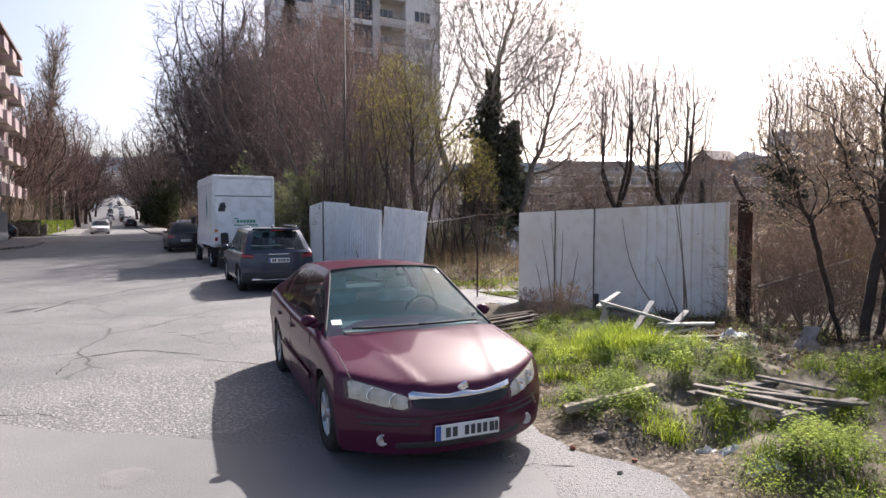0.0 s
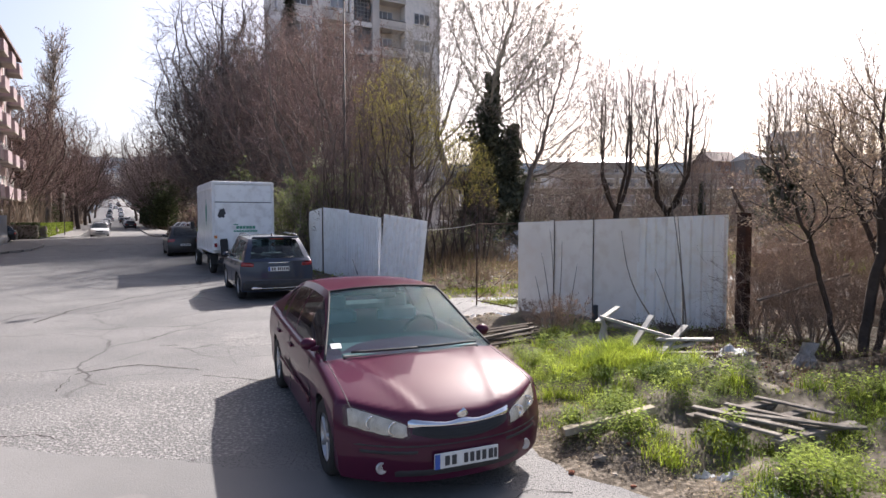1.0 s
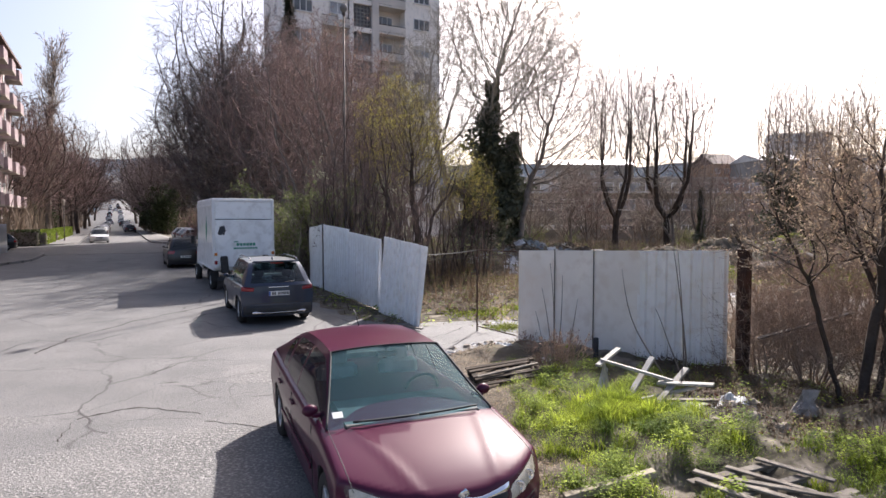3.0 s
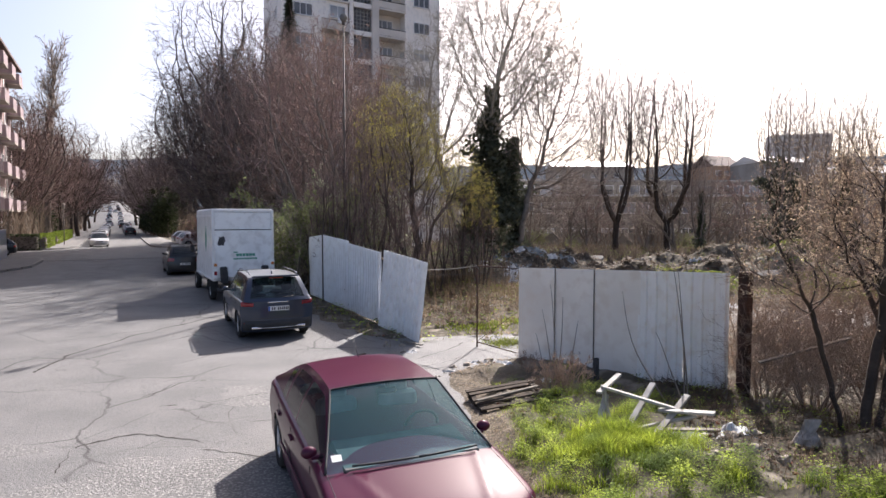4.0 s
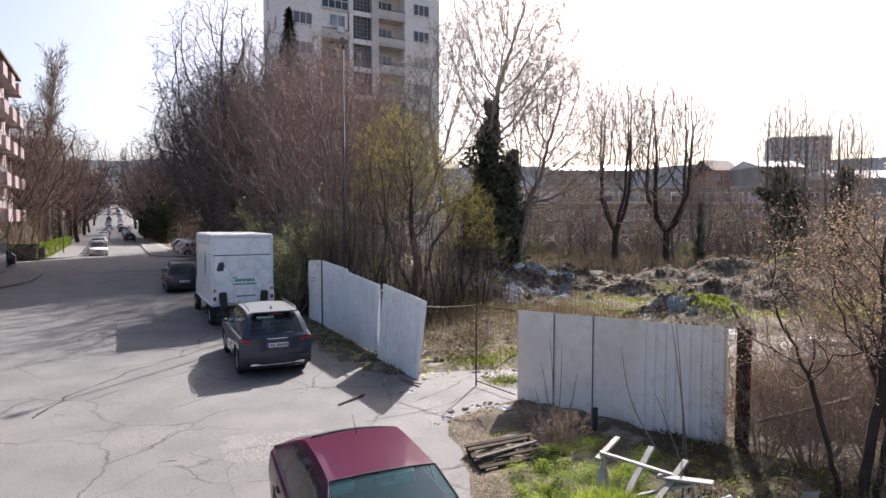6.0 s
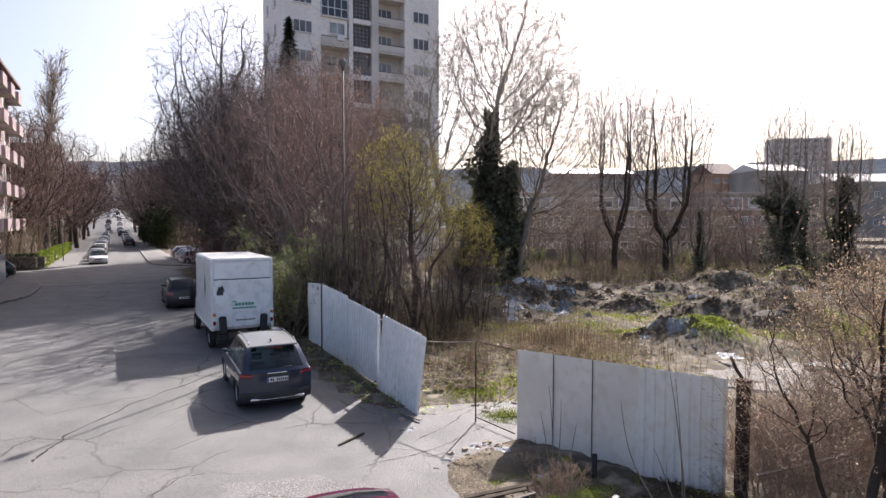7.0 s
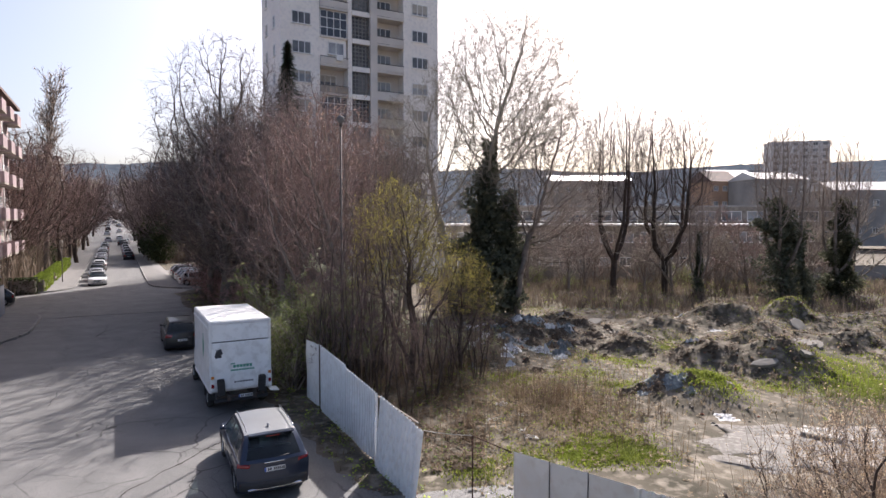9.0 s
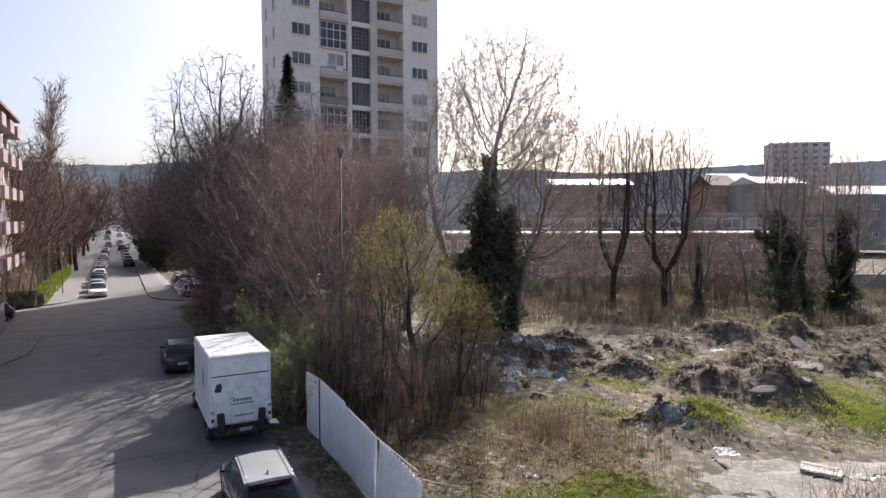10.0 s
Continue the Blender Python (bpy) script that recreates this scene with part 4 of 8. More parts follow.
class Car:
    """A car body: x forward, y to its left, the origin on the ground between the axles."""

    def __init__(self, nose, tail, axles, wheel_r, half, deck, sill, bow, rake, rbow, rrake, arch=1.13):
        self.nose, self.tail, self.axles, self.wr, self.half = nose, tail, axles, wheel_r, half
        self.deck, self.sill, self.bow, self.rake, self.rbow, self.rrake = deck, sill, bow, rake, rbow, rrake
        self.arch = wheel_r * arch
        self.ridge, self.fine = 0.0, 20

    def front(self, y, z):
        u = abs(y) / self.half
        return self.nose - self.bow * u ** 2.6 - self.rake * max(0, z - 0.42) ** 1.5 - 0.25 * max(0, 0.36 - z) ** 1.2

    def back(self, y, z):
        u = abs(y) / self.half
        return self.tail + self.rbow * u ** 3.2 + self.rrake * max(0, z - 0.55) ** 1.4 + 0.3 * max(0, 0.40 - z) ** 1.2

    def section(self, x):
        """Half a cross-section from the middle of the top to the sill."""
        d, s = curve(self.deck, x), self.sill
        w = self.half
        pts = []
        for i in range(self.fine + 1):
            t = i / self.fine
            y = w * 0.90 * t
            r = self.ridge * smooth((x - 0.85) / 0.3) * math.exp(-((y - (0.36 + 0.30 * (2.05 - x) / 1.1)) / 0.045) ** 2)
            pts.append((y, d - 0.05 * t ** 2.5 + r))
        ze = d - 0.05
        mid = s + (ze - s) * 0.62
        for i in range(1, 4):
            t = i / 4
            pts.append((w * (0.90 + 0.085 * math.sin(t * 1.57)), ze - 0.06 * (1 - math.cos(t * 1.57))))
        z0 = ze - 0.06
        for i in range(13):
            t = i / 12
            z = z0 + (s - z0) * t
            bulge = 0.015 * math.exp(-((z - mid) / 0.14) ** 2) - 0.03 * t ** 3 + 0.006 * math.sin(t * 9)
            pts.append((w * 0.985 + bulge, z))
        return pts

    def body(self, paint_m, parent, steps=90):
        xs = np.linspace(self.tail, self.nose, steps)
        rows = []
        for x in xs:
            h = self.section(x)
            full = [(-y, z) for y, z in h[::-1]] + h[1:]
            rows.append([(min(max(x, self.back(y, z)), self.front(y, z)), y, z) for y, z in full])
        k = len(rows[0])
        half_n = (k + 1) // 2
        s = Shape()
        s.grid([r[::-1] for r in rows])
        for end, f in ((0, self.back), (-1, self.front)):
            r = rows[end]
            strip = []
            for q in range(half_n):
                l, rr = r[q], r[k - 1 - q]
                strip.append([(f(l[1] + (rr[1] - l[1]) * j / 16, l[2]), l[1] + (rr[1] - l[1]) * j / 16, l[2]) for j in range(17)])
            s.grid(strip if end == 0 else [q[::-1] for q in strip])
        # wheel arches
        keep, ks = [], []
        cut = set()
        for f, sm in zip(s.f, s.s):
            c = [sum(s.v[i][j] for i in f) / len(f) for j in range(3)]
            if any(math.hypot(c[0] - ax, c[2] - self.wr) < self.arch and abs(c[1]) > self.half * 0.6 and c[2] < self.wr + self.arch for ax in self.axles):
                cut.update(f)
            else:
                keep.append(f)
                ks.append(sm)
        used = {i for f in keep for i in f}
        for i in cut & used:
            x, y, z = s.v[i]
            ax = min(self.axles, key=lambda q: abs(q - x))
            d = math.hypot(x - ax, z - self.wr)
            if d > 1e-4 and z > self.sill + 0.01:
                g = self.arch / d
                s.v[i] = (ax + (x - ax) * g, y, self.wr + (z - self.wr) * g)
        s.f, s.s = keep, ks
        part("body", s, paint_m, parent, sharp=38)
        und = Shape()
        und.box(((self.nose + self.tail) / 2, 0, self.sill + 0.12), (self.nose - self.tail - 0.8, self.half * 1.5, 0.2), None, 0.03)
        for ax in self.axles:
            for sy in (-1, 1):
                rows = []
                for y in (sy * self.half * 0.55, sy * self.half * 0.975):
                    rows.append([(ax + self.arch * 1.0 * math.cos(w), y, self.wr + self.arch * 1.0 * math.sin(w)) for w in np.linspace(-0.35, math.pi + 0.35, 18)])
                und.grid(rows)
                c = [(ax + self.arch * math.cos(w), sy * self.half * 0.55, self.wr + self.arch * math.sin(w)) for w in np.linspace(-0.35, math.pi + 0.35, 18)]
                n = len(und.v)
                und.v += c
                und.f.append(tuple(range(n, n + 18)))
                und.s.append(False)
        part("underbody", und, M_black, parent)

    def patch(self, name, ys, zlo, zhi, mat, parent, rear=False, lift=0.008, n=12, label="", k=5):
        """A piece on the front or rear face: zlo and zhi are functions of y."""
        rows = []
        f = self.back if rear else self.front
        sg = -1 if rear else 1
        for j in range(k + 1):
            row = []
            for i in range(n + 1):
                y = ys[0] + (ys[1] - ys[0]) * i / n
                z = zlo(y) + (zhi(y) - zlo(y)) * j / k
                o = lift if 0 < i < n and 0 < j < k else -0.002
                row.append((f(y, z) + sg * o, y, z))
            rows.append(row)
        if (ys[1] > ys[0]) == (not rear):
            pass
        else:
            rows = [r[::-1] for r in rows]
        return part(name, Shape().grid(rows), mat, parent, label)

    def cabin(self, xa, xb, xc, xd, zr, wb, wr, paint_m, parent, pillars=(), front_glass=None, side_glass=None, roof_mat=None, bow=0.16, crown=0.035, roof_arc=0.05):
        st_ = list(np.linspace(xa, xb, 13)) + list(np.linspace(xb, xc, 25))[1:] + list(np.linspace(xc, xd, 11))[1:]
        rows = []
        for x in st_:
            zb = curve(self.deck, x) - 0.045
            if x > xb:
                t = (xa - x) / (xa - xb)
                zt = zb + (zr - 0.02 - zb) * (1.06 * t - 0.06 * t * t * t if t < 1 else 1)
            elif x > xc:
                t = (x - xc) / (xb - xc)
                zt = zr - 0.02 + roof_arc * math.sin(math.pi * t) ** 0.8 * 0.5 - (1 - t) * 0.015
            else:
                t = (x - xd) / (xc - xd)
                zt = zb + (zr - 0.035 - zb) * (math.sin(t * 1.5708) * 0.5 + 0.5 * t)
            f = (zt - zb) / (zr - zb)
            we = wb + (wr - wb) * f
            e = (1 - smooth((xa - x) / (xa - xb) * 0.7)) if x > xb - 0.4 else 0.0
            er = (1 - smooth((x - xd) / (xc - xd) * 0.7)) if x < xc + 0.3 else 0.0
            row = []
            for i in range(13):
                u = i / 12
                y = we * u
                row.append((x + bow * e * (1 - u * u) - bow * 0.8 * er * (1 - u * u), y, zt - crown * u ** 2.2 * min(1, f * 3) + 0.0))
            zt2 = row[-1][2]
            for i in range(1, 9):
                u = i / 8
                row.append((x, we + (wb + 0.012 - we) * (u ** 0.85) + 0.018 * math.sin(u * math.pi) * f, zt2 + (zb - zt2) * u))
            rows.append(row)
        full = [[(p[0], -p[1], p[2]) for p in r[::-1]] + r[1:] for r in rows]
        k = len(full[0])
        mid = k // 2
        groups = {}
        for i in range(len(st_) - 1):
            x = (st_[i] + st_[i + 1]) / 2
            for j in range(k - 1):
                q = min(abs(j - mid), abs(j + 1 - mid))
                top = q < 12
                left = j >= mid
                if top:
                    if x > xb:
                        g = "windscreen"
                    elif x > xc:
                        g = "roof"
                    else:
                        g = "rear_window" if q < 10 and i < len(st_) - 2 and x < xc - 0.03 else "frame"
                else:
                    r = q - 12
                    g = "side_l" if left else "side_r"
                    if r < 1 or x > xa - 0.16 or x < xd + 0.42 * (xc - xd) + 0.25 or any(abs(x - p) < w for p, w in pillars):
                        g = "frame"
                groups.setdefault(g, []).append((i, j))
        names = {"side_l": "side_window", "side_r": "side_window", "frame": "cabin_frame"}
        glassy = {"windscreen": front_glass or M_glass, "rear_window": side_glass or M_glass_dark, "side_l": side_glass or M_glass_dark, "side_r": side_glass or M_glass_dark}
        for g, cells in groups.items():
            s = Shape()
            ids = {}
            for i, j in cells:
                f = []
                for a, b in ((i, j), (i, j + 1), (i + 1, j + 1), (i + 1, j)):
                    if (a, b) not in ids:
                        ids[a, b] = len(s.v)
                        s.v.append(full[a][b])
                    f.append(ids[a, b])
                s.f.append(tuple(f[::-1]))
                s.s.append(True)
            part(names.get(g, g), s, glassy.get(g) or (roof_mat if g == "roof" and roof_mat else paint_m), parent, sharp=35 if g not in glassy else 0)
        rim = [full[i][mid - 12] for i in range(13)] + [full[12][j] for j in range(mid - 11, mid + 12)] + [full[i][mid + 12] for i in range(12, -1, -1)]
        part("windscreen_seal", Shape().tube([(p[0] + 0.004, p[1], p[2] + 0.004) for p in rim], 0.011, 5), M_black, parent)
        return full

    def wheels(self, parent, spokes=5, track=None, cap=M_alloy):
        r = self.wr
        for ax in self.axles:
            for sy in (-1, 1):
                y = sy * ((track or self.half * 0.99) - 0.105)
                w = thing("wheel", pose(ax, y, r), "", "")
                w.parent = parent
                for key in ("label", "category"):
                    if key in w:
                        del w[key]
                o = 0.1
                part("tyre", Shape().lathe((0, 0, 0), ((r * 0.62, -o * 0.9), (r * 0.9, -o), (r * 0.985, -o * 0.72), (r, 0), (r * 0.985, o * 0.72), (r * 0.9, o), (r * 0.62, o * 0.9)), 28), M_tyre, w)
                s = Shape()
                e = sy * o * 0.82
                s.lathe((0, 0, 0), ((r * 0.64, e), (r * 0.60, e * 0.9), (r * 0.57, e * 0.35), (r * 0.1, e * 0.3), (0.004, e * 0.3)), 28)
                s.lathe((0, 0, 0), ((r * 0.16, e * 0.3), (r * 0.16, e * 0.95), (r * 0.13, e * 1.02), (0.004, e * 1.02)), 14)
                for i in range(spokes):
                    a = 6.2832 * i / spokes
                    m = Matrix.Rotation(a, 4, "Y")
                    s.box(m @ Vector((r * 0.36, e * 0.8, 0)), (r * 0.5, 0.03, r * 0.13), m, 0.008)
                part("rim", s, cap, w)


def mirror(parent, x, y, z, mat):
    sg = 1 if y > 0 else -1
    s = Shape().blob((x, y + sg * 0.09, z), (0.05, 0.075, 0.055), 1, 12, 0.05)
    s.s = [True] * len(s.s)
    s.box((x + 0.01, y + sg * 0.02, z - 0.04), (0.07, 0.12, 0.04), None, 0.01)
    part("wing_mirror", s, mat, parent)


def plate(parent, m, blue=True, seed=0):
    p = part("number_plate", Shape().box((0, 0, 0), (0.52, 0.012, 0.115), None, 0.004), M_plate, parent, at=m)
    if blue:
        part("blue_strip", Shape().box((-0.238, -0.008, 0), (0.04, 0.006, 0.108)), M_blue, p)
    for x, w in ((-0.16, 0.045), (-0.105, 0.045), (-0.01, 0.04), (0.04, 0.04), (0.09, 0.04), (0.14, 0.04), (0.195, 0.045), (0.235, 0.03)):
        part("plate_bar", Shape().box((x, -0.008, 0), (w * 0.8, 0.006, 0.07)), M_ink, p)


def seats(parent, xs, top=1.05, seat_w=0.48):
    for x in xs:
        for y in (-0.36, 0.36):
            s = Shape()
            s.box((x, y, 0.55), (0.5, seat_w, 0.16), None, 0.05)
            s.box((x - 0.27, y, 0.82), (0.14, seat_w - 0.02, 0.56), pose(0, 0, 0, 0, -14, 0), 0.05)
            s.box((x - 0.36, y, top + 0.10), (0.09, 0.25, 0.17), pose(0, 0, 0, 0, -12, 0), 0.03)
            part("seat", s, M_interior, parent)


def wine_hatchback():
    m = pose(-0.72, 6.40, 0, 0, 0, -66.8)
    o = thing("hatchback_car", m, "wine-red five-door hatchback parked on the asphalt, nose to the viewer", "car")
    c = Car(2.27, -2.28, (1.37, -1.37), 0.315, 0.885,
            ((-2.28, 0.97), (-1.9, 1.02), (-1.2, 0.985), (0.0, 0.95), (0.95, 0.945), (1.25, 0.915), (1.7, 0.835), (2.0, 0.75), (2.27, 0.64)), 0.19,
            0.40, 0.55, 0.34, 0.35)
    c.ridge = 0.009
    c.body(M_wine, o)
    c.cabin(1.12, 0.30, -0.95, -1.98, 1.43, 0.80, 0.565, M_wine, o, pillars=((-0.30, 0.05), (-1.02, 0.04)), side_glass=M_glass_dark)
    c.wheels(o, 5)
    # bonnet shut lines and raised ridges
    for sy in (-1, 1):
        pts = [(x, sy * 0.787, curve(c.deck, x) - 0.0475) for x in np.linspace(1.0, 1.98, 12)]
        part("shut_line", Shape().tube(pts, 0.0025, 4), M_plast, o)
        # headlamp
        y0, y1 = sy * 0.40, sy * 0.83
        lo = lambda y: 0.505 + 0.075 * max(0, (abs(y) - 0.40) / 0.43) ** 1.2
        hi = lambda y: 0.60 + 0.135 * max(0, (abs(y) - 0.40) / 0.43) ** 0.7
        lamp = c.patch("headlamp", (y0, y1), lo, hi, M_lamp_glass, o, lift=0.02, n=14)
        c.patch("reflector", (y0 + sy * 0.02, y1 - sy * 0.02), lambda y: lo(y) + 0.008, lambda y: hi(y) - 0.008, M_lamp_in, lamp, lift=0.006, n=10)
        for yy in (0.52, 0.66):
            z = (lo(yy) + hi(yy)) / 2
            part("bulb_bowl", Shape().lathe((0, 0, 0), ((0.005, -0.012), (0.03, -0.008), (0.046, 0.006), (0.05, 0.0)), 14), M_chrome, lamp, at=pose(c.front(sy * yy, z) + 0.012, sy * yy, z, 0, 0, -90 - 22 * sy))
        # fog lamp
        z = 0.30
        fog = part("fog_lamp", Shape().lathe((0, 0, 0), ((0.046, 0.01), (0.044, -0.006), (0.036, -0.006), (0.02, 0.004), (0.004, 0.002)), 16), M_alloy, o, at=pose(c.front(sy * 0.60, z) + 0.004, sy * 0.60, z, 0, 0, 90))
        c.patch("bumper_slot", (sy * 0.36, sy * 0.74), lambda y: 0.405, lambda y: 0.43, M_plast, o, lift=0.003)
        # door and side details
        for x0 in (0.80, -0.28, -1.15):
            part("door_gap", Shape().tube([(x0 + (0.1 if x0 > 0 else -0.02) * (1 - z), sy * (0.885 * 0.985 + 0.004 + 0.010 * math.exp(-((z - 0.65) / 0.14) ** 2)), z) for z in np.linspace(0.27, 0.86, 10)], 0.004, 4), M_black, o)
        for x0 in (-0.18, -1.05):
            part("door_handle", Shape().box((x0, sy * 0.895, 0.78), (0.17, 0.03, 0.03), None, 0.01), M_wine, o)
        part("rub_strip", Shape().box((-0.05, sy * 0.888, 0.47), (1.75, 0.025, 0.055), None, 0.01), M_wine, o)
        mirror(o, 0.80, sy * 0.79, 0.975, M_wine)
    c.patch("grille", (-0.395, 0.395), lambda y: 0.485 + 0.06 * (abs(y) / 0.395) ** 2, lambda y: 0.58 + 0.02 * (abs(y) / 0.395), M_plast, o, lift=0.004, n=20)
    for i in range(4):
        c.patch("grille_bar", (-0.36, 0.36), lambda y, i=i: 0.497 + 0.02 * i + 0.05 * (abs(y) / 0.395) ** 2, lambda y, i=i: 0.503 + 0.02 * i + 0.05 * (abs(y) / 0.395) ** 2, M_black, o, lift=0.012, n=20, k=2)
    c.patch("chrome_strip", (-0.42, 0.42), lambda y: 0.578 + 0.012 * (abs(y) / 0.4), lambda y: 0.600 + 0.052 * (abs(y) / 0.4) ** 1.3 + 0.03 * math.exp(-(y / 0.08) ** 2), M_chrome, o, lift=0.014, n=24, k=3)
    part("badge", Shape().lathe((0, 0, 0), ((0.055, 0), (0.05, -0.012), (0.02, -0.014), (0.004, -0.006)), 4), M_chrome, o, at=pose(c.front(0, 0.655) + 0.006, 0, 0.655, 20, 0, 90))
    c.patch("lower_intake", (-0.52, 0.52), lambda y: 0.235, lambda y: 0.285, M_plast, o, lift=0.004, n=20)
    c.patch("bumper_lip", (-0.80, 0.80), lambda y: 0.455, lambda y: 0.468, M_plast, o, lift=0.004, n=24, k=2)
    plate(o, pose(c.front(0, 0.36) + 0.022, 0.0, 0.355, 0, 0, 90))
    # wipers, dashboard, seats, sticker
    for y0, y1 in ((0.62, 0.02), (0.02, -0.58)):
        pts = [(1.17 + 0.07 * math.cos(y * 1.9) - 0.02, y, 0.952) for y in np.linspace(y0, y1, 8)]
        part("wiper", Shape().tube(pts, 0.011, 5), M_black, o)
    part("cowl", Shape().box((1.12, 0, 0.895), (0.14, 1.3, 0.05), None, 0.015), M_plast, o)
    part("dashboard", Shape().box((0.78, 0, 0.86), (0.55, 1.36, 0.16), pose(0, 0, 0, 0, 6, 0), 0.06), M_dash, o)
    wheel = Shape()
    wheel.tube([(0.40 + 0.06 * math.sin(w), 0.36 + 0.18 * math.cos(w), 0.93 + 0.17 * math.sin(w)) for w in np.linspace(0, 6.2832, 22)], 0.016, 6, False)
    part("steering_wheel", wheel, M_plast, o)
    seats(o, (-0.05,))
    part("rear_bench", Shape().box((-1.05, 0, 0.78), (0.16, 1.25, 0.6), pose(0, 0, 0, 0, -16, 0), 0.06), M_interior, o)
    part("parcel_shelf", Shape().box((-1.5, 0, 0.93), (0.7, 1.2, 0.03)), M_interior, o)
    part("sticker", Shape().box((0, 0, 0), (0.09, 0.003, 0.07)), M_plate, o, at=pose(1.075, -0.69, 0.995, -62, 0, 90))
    part("inner_mirror", Shape().box((0.34, 0, 1.32), (0.03, 0.22, 0.06), None, 0.012), M_plast, o)
    part("aerial", Shape().tube([(-0.75, 0, 1.43), (-0.98, 0, 1.60)], (0.006, 0.003), 5), M_black, o)
    return o


def slate_suv():
    m = pose(-5.1, 16.92, 0, 0, 0, 87.5 + STREET)
    o = thing("suv_car", m, "slate-blue compact SUV parked tail to the viewer, silver roof rails", "car")
    c = Car(2.25, -2.15, (1.35, -1.30), 0.345, 0.915,
            ((-2.15, 1.04), (-1.6, 1.06), (0.0, 1.02), (1.0, 1.02), (1.3, 0.99), (1.8, 0.93), (2.25, 0.80)), 0.24, 0.42, 0.45, 0.22, 0.10)
    c.body(M_slate, o)
    c.cabin(1.12, 0.35, -1.55, -2.06, 1.62, 0.84, 0.64, M_slate, o, pillars=((-0.20, 0.06), (-1.05, 0.06)), side_glass=M_glass_dark, roof_mat=M_roof_sheen, bow=0.12)
    c.wheels(o, 5)
    for sy in (-1, 1):
        part("roof_rail", Shape().tube([(x, sy * 0.60, 1.625 + 0.045 * min(1, 4 * (1 - abs(x + 0.55) / 0.98))) for x in np.linspace(0.42, -1.52, 14)], 0.016, 8), M_chrome, o)
        lamp = c.patch("tail_lamp", (sy * 0.60, sy * 0.89), lambda y: 0.86 + 0.02 * (abs(y) - 0.42) / 0.47, lambda y: 0.94 + 0.05 * (abs(y) - 0.42) / 0.47, M_red_lamp, o, rear=True, lift=0.02)
        c.patch("reflector", (sy * 0.60, sy * 0.84), lambda y: 0.44, lambda y: 0.475, M_red_lamp, o, rear=True, lift=0.02)
        mirror(o, 0.80, sy * 0.86, 1.06, M_slate)
        part("exhaust_trim", Shape().box((-2.13, sy * 0.52, 0.335), (0.05, 0.3, 0.06), None, 0.02), M_chrome, o)
        part("wheel_lip", Shape().tube([(-1.30 + 0.39 * math.cos(w), sy * 0.905, 0.345 + 0.39 * math.sin(w)) for w in np.linspace(0, 3.14, 16)], 0.022, 5), M_plast, o)
        for x0 in (0.78, -0.2, -1.05):
            part("door_gap", Shape().tube([(x0, sy * 0.908, z) for z in np.linspace(0.34, 0.95, 8)], 0.004, 4), M_black, o)
        for x0 in (-0.05, -0.95):
            part("door_handle", Shape().box((x0, sy * 0.915, 0.88), (0.17, 0.03, 0.03), None, 0.01), M_slate, o)
    c.patch("bumper", (-0.86, 0.86), lambda y: 0.27, lambda y: 0.52, M_plast, o, rear=True, lift=0.035, n=24)
    c.patch("bumper_trim", (-0.62, 0.62), lambda y: 0.31, lambda y: 0.345, M_chrome, o, rear=True, lift=0.05, n=20, k=2)
    c.patch("tailgate_edge", (-0.66, 0.66), lambda y: 0.565, lambda y: 0.58, M_black, o, rear=True, lift=0.004, n=20, k=2)
    c.patch("brand_bars", (-0.26, 0.26), lambda y: 0.955, lambda y: 0.985, M_chrome, o, rear=True, lift=0.006, n=20, k=2)
    plate(o, pose(c.back(0, 0.82) - 0.02, 0, 0.81, 0, 0, -90))
    part("spoiler", Shape().box((-1.72, 0, 1.585), (0.26, 1.16, 0.04), pose(0, 0, 0, 0, 8, 0), 0.015), M_slate, o)
    part("brake_light", Shape().box((-1.86, 0, 1.56), (0.02, 0.34, 0.02)), M_red_lamp, o)
    part("rear_wiper", Shape().tube([(-2.10, 0.0, 1.07), (-2.09, -0.38, 1.10)], 0.01, 5), M_black, o)
    part("aerial_fin", Shape().blob((-1.25, 0, 1.64), (0.1, 0.025, 0.05), 2, 8, 0.05), M_slate, o)
    seats(o, (0.0, -0.95), 1.15)
    part("dashboard", Shape().box((0.85, 0, 0.95), (0.5, 1.4, 0.2), None, 0.06), M_interior, o)


